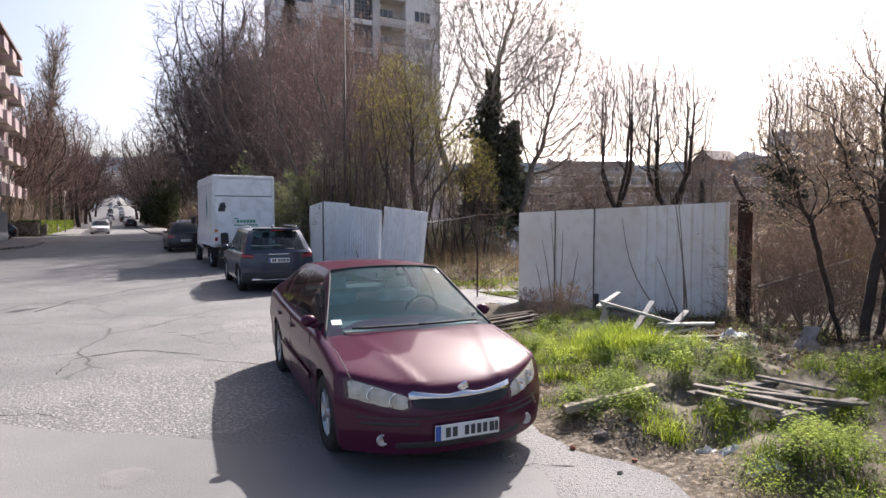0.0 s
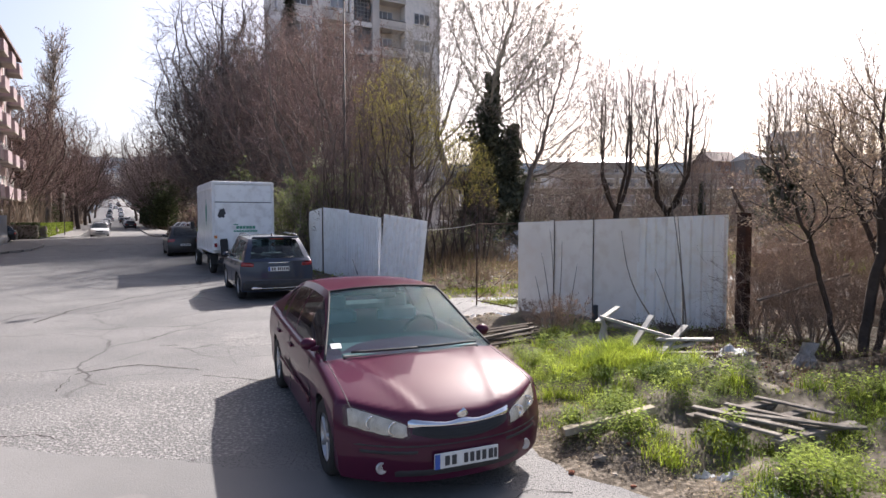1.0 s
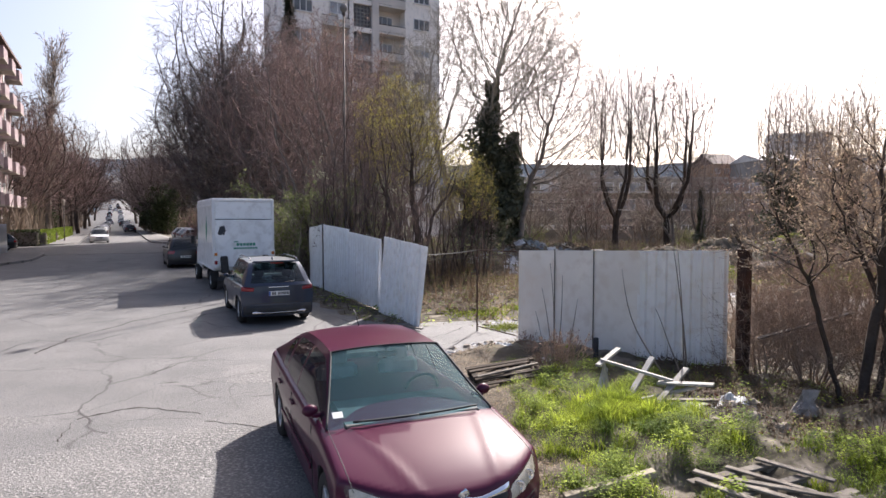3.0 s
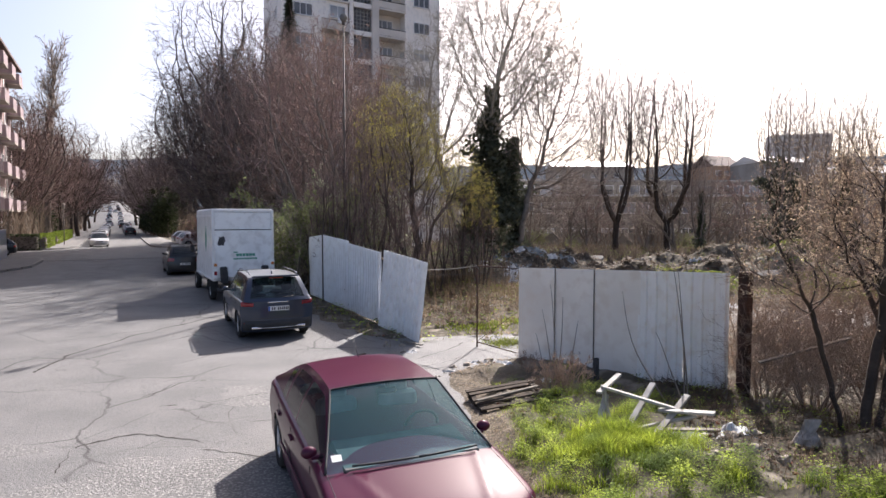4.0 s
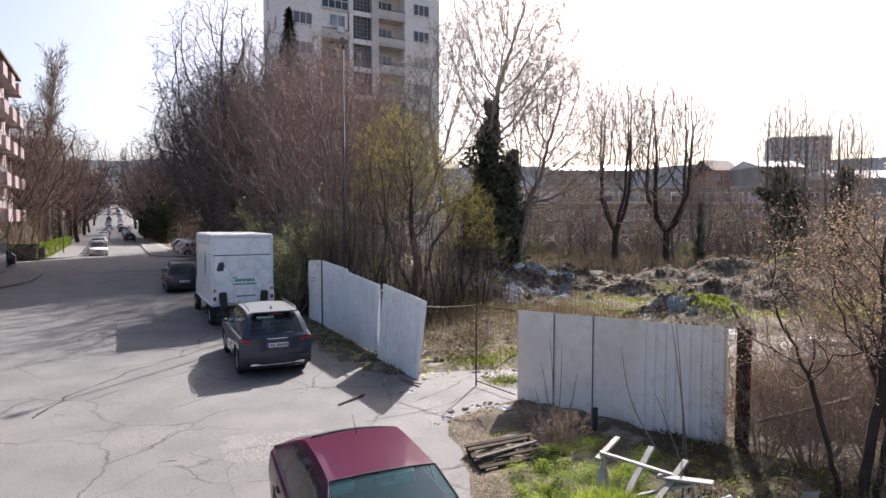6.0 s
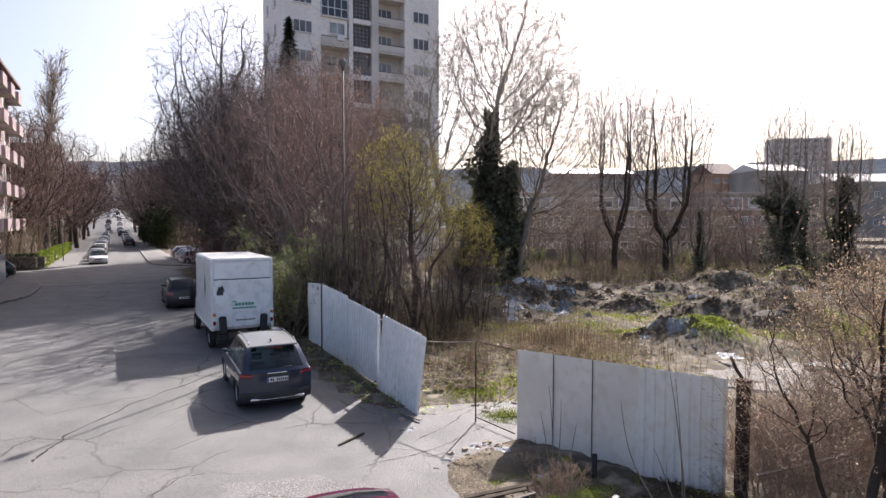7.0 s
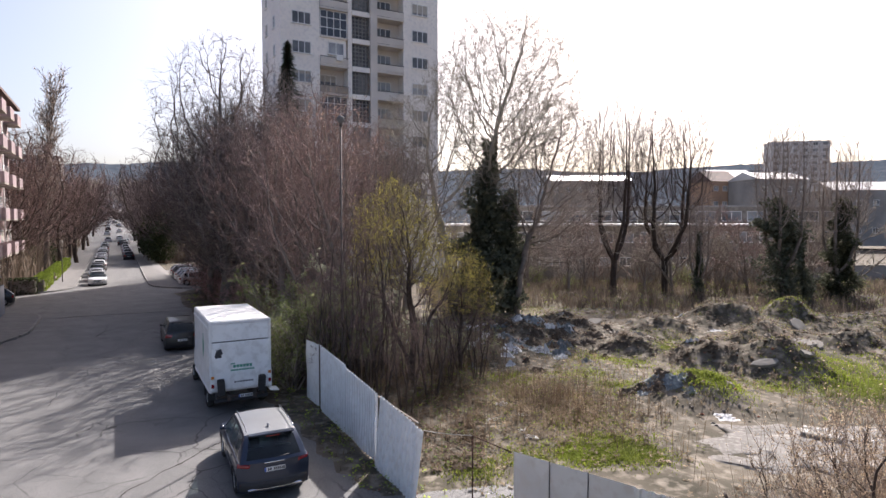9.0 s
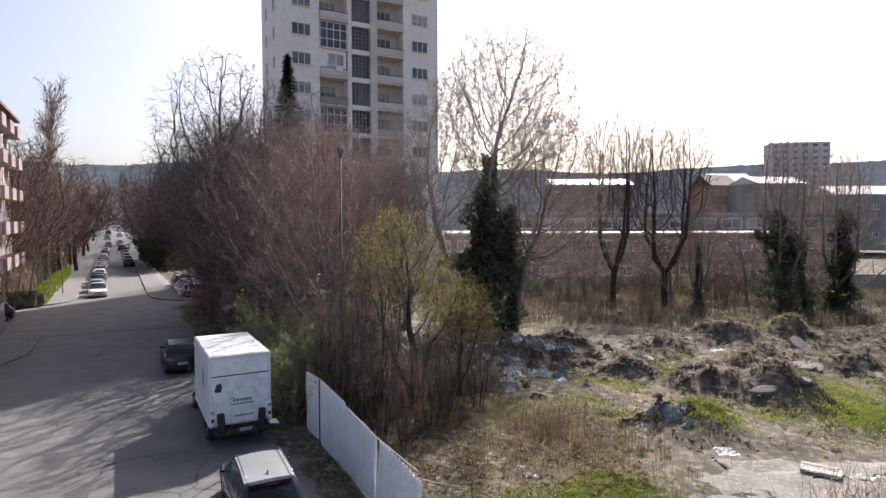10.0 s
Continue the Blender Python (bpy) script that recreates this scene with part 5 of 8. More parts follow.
def box_van():
    a0, b0 = 22.75, 3.06
    W, L, Z0, Z1 = 2.2, 4.3, 0.80, 3.40
    m = pose(*st(a0, b0 + W / 2), 0, 0, 0, STREET)
    # local y runs forward, x to the right, the tail at y = 0
    o = thing("box_van", m, "white box van with a tail lift, parked at the kerb", "van")
    part("box_body", Shape().box((0, L / 2 + 0.03, (Z0 + Z1) / 2), (W, L - 0.06, Z1 - Z0), None, 0.025), M_van_white, o)
    part("roof_skin", Shape().box((0, L / 2, Z1 + 0.012), (W - 0.08, L - 0.08, 0.03), None, 0.008), M_van_white, o)
    for sx in (-1, 1):
        part("corner_post", Shape().box((sx * (W / 2 - 0.05), 0.02, (Z0 + Z1) / 2), (0.1, 0.06, Z1 - Z0), None, 0.012), M_frame, o)
    part("top_sill", Shape().box((0, 0.02, Z1 - 0.05), (W - 0.2, 0.06, 0.1), None, 0.01), M_frame, o)
    part("upper_panel", Shape().box((0, 0.015, Z1 - 0.42), (W - 0.21, 0.03, 0.62), None, 0.01), M_van_white, o)
    # A black strip stands for the shaded gap above the lift.
    part("shadow_gap", Shape().box((0, -0.002, Z1 - 0.75), (W - 0.2, 0.04, 0.03)), M_plast, o)
    lift = part("tail_lift", Shape().box((0, -0.05, 1.78), (W - 0.16, 0.07, 1.72), None, 0.015), M_van_white, o)
    for sx in (-1, 1):
        part("rubber_stop", Shape().box((sx * 0.72, -0.13, 1.02), (0.26, 0.14, 0.62), pose(0, 0, 0, 0, 3 * sx, 0), 0.04), M_black, lift)
        lamp = part("lamp_panel", Shape().box((sx * (W / 2 - 0.09), -0.10, 1.22), (0.15, 0.05, 0.62), None, 0.012), M_van_white, o)
        part("tail_lamp", Shape().box((sx * (W / 2 - 0.09), -0.135, 1.10), (0.10, 0.03, 0.14), None, 0.01), M_red_lamp, lamp)
        part("warning_sign", Shape().box((sx * (W / 2 - 0.09), -0.135, 1.40), (0.10, 0.02, 0.1), None, 0.005), M_orange, lamp)
    bars = [(-0.24 + 0.115 * i, 1.74, 0.09, 0.10, M_green_print) for i in range(6)]
    bars += [(-0.34 + 0.095 * i, 1.60, 0.075, 0.06, M_green_print) for i in range(9)]
    bars += [(-0.22 + 0.1 * i, 1.16, 0.07, 0.05, M_ink) for i in range(7)] + [(-0.30, 1.84, 0.16, 0.04, M_green_print)]
    for x, z, w, h, m in bars:
        part("printed_bar", Shape().box((x, -0.092, z), (w, 0.008, h)), m, lift)
    part("dark_mark", Shape().blob((-0.78, -0.09, 2.25), (0.12, 0.012, 0.17), 4, 10, 0.5), M_ink, lift, "dark smudged sticker")
    part("side_mark", Shape().blob((-W / 2 - 0.004, 1.55, 2.3), (0.012, 0.16, 0.36), 6, 10, 0.6), M_green_print, o, "faded dark print on the side panel")
    for z in (1.0, 3.3):
        part("side_rail", Shape().box((-W / 2 - 0.012, L / 2, z - 0.14), (0.03, L - 0.1, 0.07), None, 0.008), M_frame, o)
        part("side_rail", Shape().box((W / 2 + 0.012, L / 2, z - 0.14), (0.03, L - 0.1, 0.07), None, 0.008), M_frame, o)
    s = Shape()
    for sx in (-1, 1):
        s.box((sx * 0.45, 2.6, 0.62), (0.12, 5.6, 0.2), None, 0.01)
    s.box((0, 0.15, 0.55), (W - 0.5, 0.16, 0.16), None, 0.02)
    part("chassis", s, M_iron, o)
    part("under_bar", Shape().box((0, -0.02, 0.5), (W - 0.3, 0.1, 0.12), None, 0.02), M_plast, o)
    part("lift_flap", Shape().box((W / 2 + 0.06, -0.02, 0.72), (0.34, 0.5, 0.05), pose(0, 0, 0, 0, 8, 0), 0.012), M_van_white, o)
    plate(o, pose(0.15, -0.08, 0.62, 0, 0, 0))
    # cab
    rows = []
    for y, zb, zt, w in ((L + 0.05, 0.45, 2.35, 0.98), (L + 0.9, 0.45, 2.42, 1.0), (L + 1.35, 0.45, 2.2, 0.99), (L + 1.95, 0.45, 1.35, 0.95), (L + 2.35, 0.45, 1.12, 0.86), (L + 2.42, 0.5, 0.95, 0.8)):
        row = []
        for i in range(20):
            q = 6.2832 * (i + 0.5) / 20
            cx, cz = math.cos(q), math.sin(q)
            ex = math.copysign(abs(cx) ** 0.35, cx) * w * (1 if cz < 0 else 1 - 0.12 * cz)
            row.append((ex, y, (zb + zt) / 2 + math.copysign(abs(cz) ** 0.35, cz) * (zt - zb) / 2))
        rows.append(row)
    s = Shape().grid(rows, True, True)
    n = len(s.v) - 20
    s.f.append(tuple(range(n, n + 20)))
    s.s.append(False)
    part("cab", s, M_van_white, o, sharp=40)
    for sx in (-1, 1):
        part("cab_window", Shape().box((sx * 0.985, L + 0.95, 1.72), (0.03, 0.8, 0.5), pose(0, 0, 0, 0, -4 * sx, 0), 0.012), M_glass_dark, o)
        part("wing_mirror", Shape().box((sx * 1.16, L + 1.35, 1.75), (0.16, 0.08, 0.34), None, 0.03), M_plast, o)
    for y, tw in ((1.15, 0.95), (L + 1.25, 0.95)):
        for sx in (-1, 1):
            w = new("wheel")
            w.parent = o
            w.matrix_basis = pose(sx * tw, y, 0.35, 0, 0, 90)
            part("tyre", Shape().lathe((0, 0, 0), ((0.2, -0.1), (0.31, -0.11), (0.345, -0.08), (0.35, 0), (0.345, 0.08), (0.31, 0.11), (0.2, 0.1)), 24), M_tyre, w)
            part("rim", Shape().lathe((0, 0, 0), ((0.205, 0.08), (0.17, 0.03), (0.08, 0.05), (0.004, 0.05)), 20).lathe((0, 0, 0), ((0.205, -0.08), (0.17, -0.03), (0.08, -0.05), (0.004, -0.05)), 20), M_frame, w)
    for y in (0.75, 1.6):
        for sx in (-1, 1):
            part("mudguard", Shape().box((sx * 0.95, y, 0.55), (0.28, 0.02, 0.4)), M_black, o)


def street_car(kind, paint_m, m, label, group="parked cars"):
    """A plain family car for the parked rows."""
    name = {"suv": "suv_car", "estate": "estate_car", "hatch": "hatchback_car"}[kind]
    o = thing(name, m, label, "car", group)
    h = {"suv": 1.62, "estate": 1.48, "hatch": 1.46}[kind]
    b = {"suv": 1.02, "estate": 0.93, "hatch": 0.93}[kind]
    nose, tail = (2.15, -2.1) if kind != "hatch" else (1.95, -1.85)
    c = Car(nose, tail, (nose - 0.85, tail + 0.8), 0.32, 0.88, ((tail, b + 0.02), (tail + 0.6, b + 0.03), (0, b), (0.9, b), (nose - 0.6, b - 0.09), (nose, b - 0.26)), 0.21, 0.40, 0.5, 0.26, 0.2)
    c.fine = 5
    c.body(paint_m, o, 26)
    c.cabin(0.95, 0.2, tail + 0.65, tail + 0.12, h, 0.80, 0.6, paint_m, o, pillars=((-0.35, 0.06), (-1.1, 0.06)), front_glass=M_glass_dark, side_glass=M_glass_dark, bow=0.12)
    c.wheels(o, 5)
    for sy in (-1, 1):
        c.patch("headlamp", (sy * 0.42, sy * 0.82), lambda y: b - 0.36, lambda y: b - 0.25, M_lamp_in, o, lift=0.01, n=6, k=2)
        c.patch("tail_lamp", (sy * 0.52, sy * 0.86), lambda y: b - 0.26, lambda y: b - 0.08, M_red_lamp, o, rear=True, lift=0.015, n=6, k=2)
        mirror(o, 0.72, sy * 0.80, b + 0.04, paint_m)
    c.patch("grille", (-0.36, 0.36), lambda y: b - 0.42, lambda y: b - 0.30, M_plast, o, lift=0.01, n=8, k=2)
    c.patch("lower_intake", (-0.6, 0.6), lambda y: 0.27, lambda y: 0.36, M_plast, o, lift=0.01, n=8, k=2)
    plate(o, pose(c.front(0, 0.45) + 0.02, 0, 0.45, 0, 0, 90), False)
    plate(o, pose(c.back(0, 0.62) - 0.02, 0, 0.62, 0, 0, -90), False)
    return o


wine_hatchback()
slate_suv()
box_van()
AWAY, TOWARD = 90 + STREET, -90 + STREET
street_car("suv", M_car_black, pose(*st(36.8, 3.3), 0, 0, 0, AWAY), "black SUV parked beyond the box van")
blk = street_car("estate", M_car_black, pose(*st(91, -1.8), 0, 0, 0, AWAY), "dark estate car in the row along the hedge")
wht = street_car("hatch", M_car_white, pose(*st(75.2, -1.5), 0, 0, 0, TOWARD), "white hatchback at the head of the parked row")
sil = street_car("estate", M_car_silver, pose(*st(80.5, -1.7), 0, 0, 0, AWAY), "silver estate car in the row along the hedge")
whe = street_car("estate", M_car_white, pose(*st(70, 8.2), 0, 0, 0, STREET), "white estate car in the parking bay")
copy_thing(blk, pose(*st(86, -1.8), 0, 0, 0, TOWARD))
for i, (src, b, z) in enumerate(((wht, -3.1, AWAY), (whe, -3.2, TOWARD), (sil, -3.1, AWAY), (wht, -3.2, AWAY), (sil, -3.1, AWAY), (wht, -3.2, TOWARD), (blk, -3.1, AWAY), (sil, -3.1, AWAY), (wht, -3.2, AWAY), (blk, -3.1, AWAY), (sil, -3.1, AWAY), (wht, -3.1, AWAY), (blk, 0.4, AWAY), (wht, 1.6, AWAY), (sil, -2.6, AWAY), (wht, 0.2, AWAY))):
    copy_thing(src, pose(*st(97 + 5.6 * i + 2.0 * max(0, i - 8), b + 1.4), rise(97 + 5.6 * i + 2.0 * max(0, i - 8)), 0, 0, z))
for i, src in enumerate((sil, whe, blk, whe)):
    copy_thing(src, pose(*st(73.0 + 2.9 * i, 8.3), 0, 0, 0, STREET))
for i, src in enumerate((blk, sil, wht, whe, blk, wht)):
    copy_thing(src, pose(*st(120 + 11.0 * i, 2.4), rise(120 + 11.0 * i), 0, 0, AWAY))
copy_thing(blk, pose(*st(60.6, -9.3), 0, 0, 0, STREET + 190))
for i, (src, b) in enumerate(((sil, -1.7), (wht, 1.9), (blk, -1.6), (wht, -1.7), (sil, 2.0), (wht, -1.6), (sil, 0.4), (wht, -1.6), (blk, 1.8), (wht, -1.7), (sil, 1.6))):
    a = 222 + 13.0 * i
    copy_thing(src, pose(*st(a, b), rise(a), 0, 0, AWAY))


# ---- trees and shrubs ----
def limb(s, rnd, p, d, ln, r0, r1, seg, n, wander=0.15, lift=0.0):
    """One branch: adds its tube and returns its points and radii."""
    pts, rad = [p.copy()], [r0]
    for i in range(seg):
        d = (d + Vector((rnd.gauss(0, wander), rnd.gauss(0, wander), rnd.gauss(0, wander) + lift))).normalized()
        p = p + d * (ln / seg)
        pts.append(p.copy())
        rad.append(r0 + (r1 - r0) * (i + 1) / seg)
    s.tube(pts, rad, n, cap=False)
    return pts, rad


def spike(s, rnd, p, d, ln, r):
    """A last fine twig: a slim three-sided point."""
    q = p + d * ln * 0.5 + Vector((rnd.gauss(0, 0.06), rnd.gauss(0, 0.06), rnd.gauss(0, 0.06))) * ln
    e = p + (q - p) * 2
    a = d.orthogonal().normalized()
    b = d.cross(a)
    n = len(s.v)
    s.v += [tuple(p + a * r), tuple(p - a * r * 0.5 + b * r * 0.87), tuple(p - a * r * 0.5 - b * r * 0.87), tuple(e)]
    s.f += [(n, n + 1, n + 3), (n + 1, n + 2, n + 3), (n + 2, n, n + 3)]
    s.s += [False] * 3
    return [p, e]


def off(rnd, d, ang):
    """A direction that leaves d by the angle, to any side."""
    o = d.orthogonal().normalized()
    o.rotate(Matrix.Rotation(rnd.uniform(0, 6.2832), 3, d))
    return (d * math.cos(ang) + o * math.sin(ang)).normalized()


def grow(seed, height, trunk_r, fork=0.3, limbs=7, spread=0.6, lift=0.08, sub=(6, 6, 5), stems=1, lean=(0, 0), thin=0.006, reach=0.55, wander=0.14, narrow=False, bud=0.0, bud_n=0, droop=0.0):
    """Wood, twigs and buds of a leafless tree."""
    rnd = random.Random(seed)
    wood, twig, buds = Shape(), Shape(), Shape()

    def add_buds(pts):
        for _ in range(bud_n):
            k = rnd.random() * (len(pts) - 1)
            i = min(int(k), len(pts) - 2)
            c = pts[i].lerp(pts[i + 1], k - i)
            a, b = Vector((rnd.gauss(0, 1), rnd.gauss(0, 1), rnd.gauss(0, 1))).normalized(), Vector((rnd.gauss(0, 1), rnd.gauss(0, 1), rnd.gauss(0, 1))).normalized()
            q = bud * rnd.uniform(0.5, 1.3)
            c = c + a * q * 0.6
            buds.tri(c - a * q, c + b * q * 0.8, c + a * q)

    for stem in range(stems):
        if stems > 1:
            w = 6.2832 * stem / stems + rnd.uniform(-0.4, 0.4)
            d0 = Vector((math.cos(w) * spread * rnd.uniform(0.3, 1), math.sin(w) * spread * rnd.uniform(0.3, 1), 1)).normalized()
            p0 = Vector((math.cos(w) * trunk_r * 2, math.sin(w) * trunk_r * 2, -0.1))
            H = height * rnd.uniform(0.7, 1.0)
        else:
            d0, p0, H = Vector((lean[0], lean[1], 1)).normalized(), Vector((0, 0, -0.2)), height
        trunk, rad = limb(wood, rnd, p0, d0, H * (0.95 if narrow or stems > 1 else 0.72), trunk_r, trunk_r * 0.22, 9, 9, 0.02 if narrow else 0.05 if stems == 1 else 0.09, 0.03)
        for i in range(limbs):
            f = fork + (0.97 - fork) * (i + rnd.random() * 0.8) / limbs
            k = f * 9
            j = min(int(k), 8)
            p = trunk[j].lerp(trunk[j + 1], k - j)
            r = (rad[j] + (rad[j + 1] - rad[j]) * (k - j)) * 0.62
            dt = (trunk[j + 1] - trunk[j]).normalized()
            ang = spread * rnd.uniform(0.7, 1.3)
            ln = H * reach * (1.15 - f * 0.65) * rnd.uniform(0.75, 1.15) * (0.55 if narrow else 1)
            l1, r1 = limb(wood, rnd, p, off(rnd, dt, ang), ln, r, r * 0.25, 7, 4, wander, lift)
            for a in range(sub[0]):
                k1 = 1.2 + 5.7 * (a + rnd.random()) / sub[0]
                j1 = min(int(k1), 6)
                q = l1[j1].lerp(l1[j1 + 1], k1 - j1)
                d1 = (l1[j1 + 1] - l1[j1]).normalized()
                rr = max(thin * 1.6, r1[j1] * 0.55)
                l2, r2 = limb(twig if rr < 0.02 else wood, rnd, q, off(rnd, d1, rnd.uniform(0.4, 0.9)), ln * rnd.uniform(0.35, 0.62), rr, thin * 1.2, 5, 3, wander * 1.2, lift - droop * 0.3)
                for b in range(sub[1]):
                    k2 = 0.8 + 4.1 * (b + rnd.random()) / sub[1]
                    j2 = min(int(k2), 4)
                    q2 = l2[j2].lerp(l2[j2 + 1], k2 - j2)
                    d2 = (l2[j2 + 1] - l2[j2]).normalized()
                    l3, r3 = limb(twig, rnd, q2, off(rnd, d2, rnd.uniform(0.35, 0.85)), ln * rnd.uniform(0.18, 0.34), thin * 1.3, thin * 0.8, 2, 3, wander * 1.3, lift - droop)
                    add_buds(l3)
                    for c in range(sub[2]):
                        j3 = rnd.randrange(2)
                        q3 = l3[j3].lerp(l3[j3 + 1], rnd.random())
                        d3 = (l3[j3 + 1] - l3[j3]).normalized()
                        l4 = spike(twig, rnd, q3, off(rnd, d3, rnd.uniform(0.3, 0.8)), ln * rnd.uniform(0.07, 0.16), thin)
                        add_buds(l4)
    return wood, twig, buds


def plant(name, m, label, geo, bark, twig_m, bud_m=None, category="tree", group=""):
    """A tree or shrub; alike ones share their meshes."""
    o = thing(name, m, label, category, group)
    for key, shape, mat in (("trunk", geo[0], bark), ("crown", geo[1], twig_m), ("leaves", geo[2], bud_m)):
        if mat is None or not shape.f:
            continue
        if (id(shape), mat.name) not in PLANT_MESHES:
            me = shape.mesh(key)
            me.materials.append(mat)
            PLANT_MESHES[id(shape), mat.name] = (me, shape)
        new(key, PLANT_MESHES[id(shape), mat.name][0]).parent = o
    return o


PLANT_MESHES = {}


def colonise(seed, lobes, roots, step, kill=1.7, rise=0.0, wild=0.12, rounds=110):
    """Branches that grow from the root lines towards points strewn in the crown's lobes (x, y, z, three radii, count)."""
    rng = np.random.RandomState(seed)
    goal = []
    for cx, cy, cz, rx, ry, rz, n in lobes:
        d = rng.normal(size=(n, 3))
        d /= np.linalg.norm(d, axis=1)[:, None]
        goal.append(np.array((cx, cy, cz)) + d * rng.uniform(size=(n, 1)) ** 0.42 * np.array((rx, ry, rz)))
    goal = np.concatenate(goal)
    pts, par = [], []
    for line in roots:
        last = -1
        for i in range(len(line) - 1):
            p, q = np.array(line[i], float), np.array(line[i + 1], float)
            k = max(1, int(np.linalg.norm(q - p) / step + 0.5))
            for j in range(k + (i == len(line) - 2)):
                pts.append(p + (q - p) * j / k + rng.normal(size=3) * step * 0.06)
                par.append(last)
                last = len(pts) - 1
    dist, near = np.full(len(goal), 1e9), np.zeros(len(goal), int)

    def update(ids):
        for i in ids:
            d = np.linalg.norm(goal - pts[i], axis=1)
            m = d < dist
            dist[m], near[m] = d[m], i

    update(range(len(pts)))
    kids = {}
    for _ in range(rounds):
        live = dist > kill * step
        goal, dist, near = goal[live], dist[live], near[live]
        if not len(goal):
            break
        made = []
        for i in np.unique(near):
            d = goal[near == i] - pts[i]
            d = (d / np.linalg.norm(d, axis=1)[:, None]).sum(axis=0)
            d = d / (np.linalg.norm(d) + 1e-6)
            if par[i] >= 0:
                f = pts[i] - pts[par[i]]
                d = d + 0.35 * f / (np.linalg.norm(f) + 1e-6)
            d = d + rng.normal(size=3) * wild
            d[2] += rise
            d /= np.linalg.norm(d) + 1e-6
            seen = kids.setdefault(i, [])
            if any(np.dot(d, e) > 0.96 for e in seen):
                own = goal[near == i]
                d = own[rng.randint(len(own))] - pts[i]
                d = d / (np.linalg.norm(d) + 1e-6) + rng.normal(size=3) * wild
                d /= np.linalg.norm(d) + 1e-6
            if len(seen) > 5:
                continue
            seen.append(d)
            pts.append(pts[i] + d * step)
            par.append(i)
            made.append(len(pts) - 1)
        if not made:
            break
        update(made)
    return [Vector(p) for p in pts], par


def branchy(seed, lobes, roots, step, tip, trunk_r, kill=1.7, rise=0.0, wild=0.12, twigs=3, twig_len=0.8, fine=3, up=0.15, bud=0.0, bud_n=0, rods=0.0, rod_len=1.0, leaf_top=0.0):
    """Wood, twigs and buds of a tree whose crown fills the given lobes."""
    pts, par = colonise(seed, lobes, roots, step, kill, rise, wild)
    rnd = random.Random(seed)
    n = len(pts)
    kids = [[] for _ in range(n)]
    tips = [0] * n
    for i in range(n - 1, -1, -1):
        tips[i] = max(1, tips[i])
        if par[i] >= 0:
            kids[par[i]].append(i)
            tips[par[i]] += tips[i]
    most = max(tips)
    power = math.log(trunk_r / tip) / math.log(max(2, most))
    rad = [tip * t ** power for t in tips]
    wood, twig, buds = Shape(), Shape(), Shape()
    starts = [(-1, i) for i in range(n) if par[i] < 0]
    while starts:
        p, i = starts.pop()
        line, rr = ([pts[p]], [min(rad[p] * 0.8, rad[i] * 1.15)]) if p >= 0 else ([pts[i] - Vector((0, 0, 0.3))], [rad[i] * 1.25])
        while True:
            line.append(pts[i])
            rr.append(rad[i])
            k = sorted(kids[i], key=lambda j: -tips[j])
            starts += [(i, j) for j in k[1:]]
            if not k:
                break
            i = k[0]
        rr[-1] *= 0.6
        thick = max(rr)
        (wood if thick > tip * 2.2 else twig).tube(line, rr, 8 if thick > 0.15 else 5 if thick > 0.05 else 3, cap=False)

    def dress(c, d, ln):
        if bud_n and c.z > leaf_top:
            for _ in range(bud_n):
                q = bud * rnd.uniform(0.5, 1.3)
                e = c + d * ln * rnd.random()
                a = Vector((rnd.gauss(0, 1), rnd.gauss(0, 1), rnd.gauss(0, 1))).normalized()
                b = a.orthogonal().normalized()
                e = e + a * q * 0.5
                buds.quad(e - a * q, e + b * q * 0.45, e + a * q, e - b * q * 0.45)

    for i in range(n):
        if rad[i] > tip * 2.6 or par[i] < 0:
            continue
        d0 = (pts[i] - pts[par[i]]).normalized()
        for _ in range(twigs):
            d = off(rnd, d0, rnd.uniform(0.3, 1.0)) + Vector((0, 0, up))
            d.normalize()
            ln = twig_len * rnd.uniform(0.5, 1.3)
            a, e = spike(twig, rnd, pts[i], d, ln, tip * 0.75)
            dress(a, d, ln)
            for _ in range(fine):
                d2 = off(rnd, d, rnd.uniform(0.35, 0.9)) + Vector((0, 0, up * 0.5))
                c = a.lerp(e, rnd.uniform(0.15, 0.85))
                l2 = ln * rnd.uniform(0.25, 0.6)
                spike(twig, rnd, c, d2.normalized(), l2, tip * 0.5)
                dress(c, d2, l2)
        if rods and not kids[i] and rnd.random() < rods:
            d = (d0 * 0.4 + Vector((rnd.gauss(0, 0.2), rnd.gauss(0, 0.2), 1))).normalized()
            ln = rod_len * rnd.uniform(0.5, 1.3)
            spike(twig, rnd, pts[i], d, ln, tip)
            for _ in range(3):
                dress(pts[i], d, ln)
    return wood, twig, buds


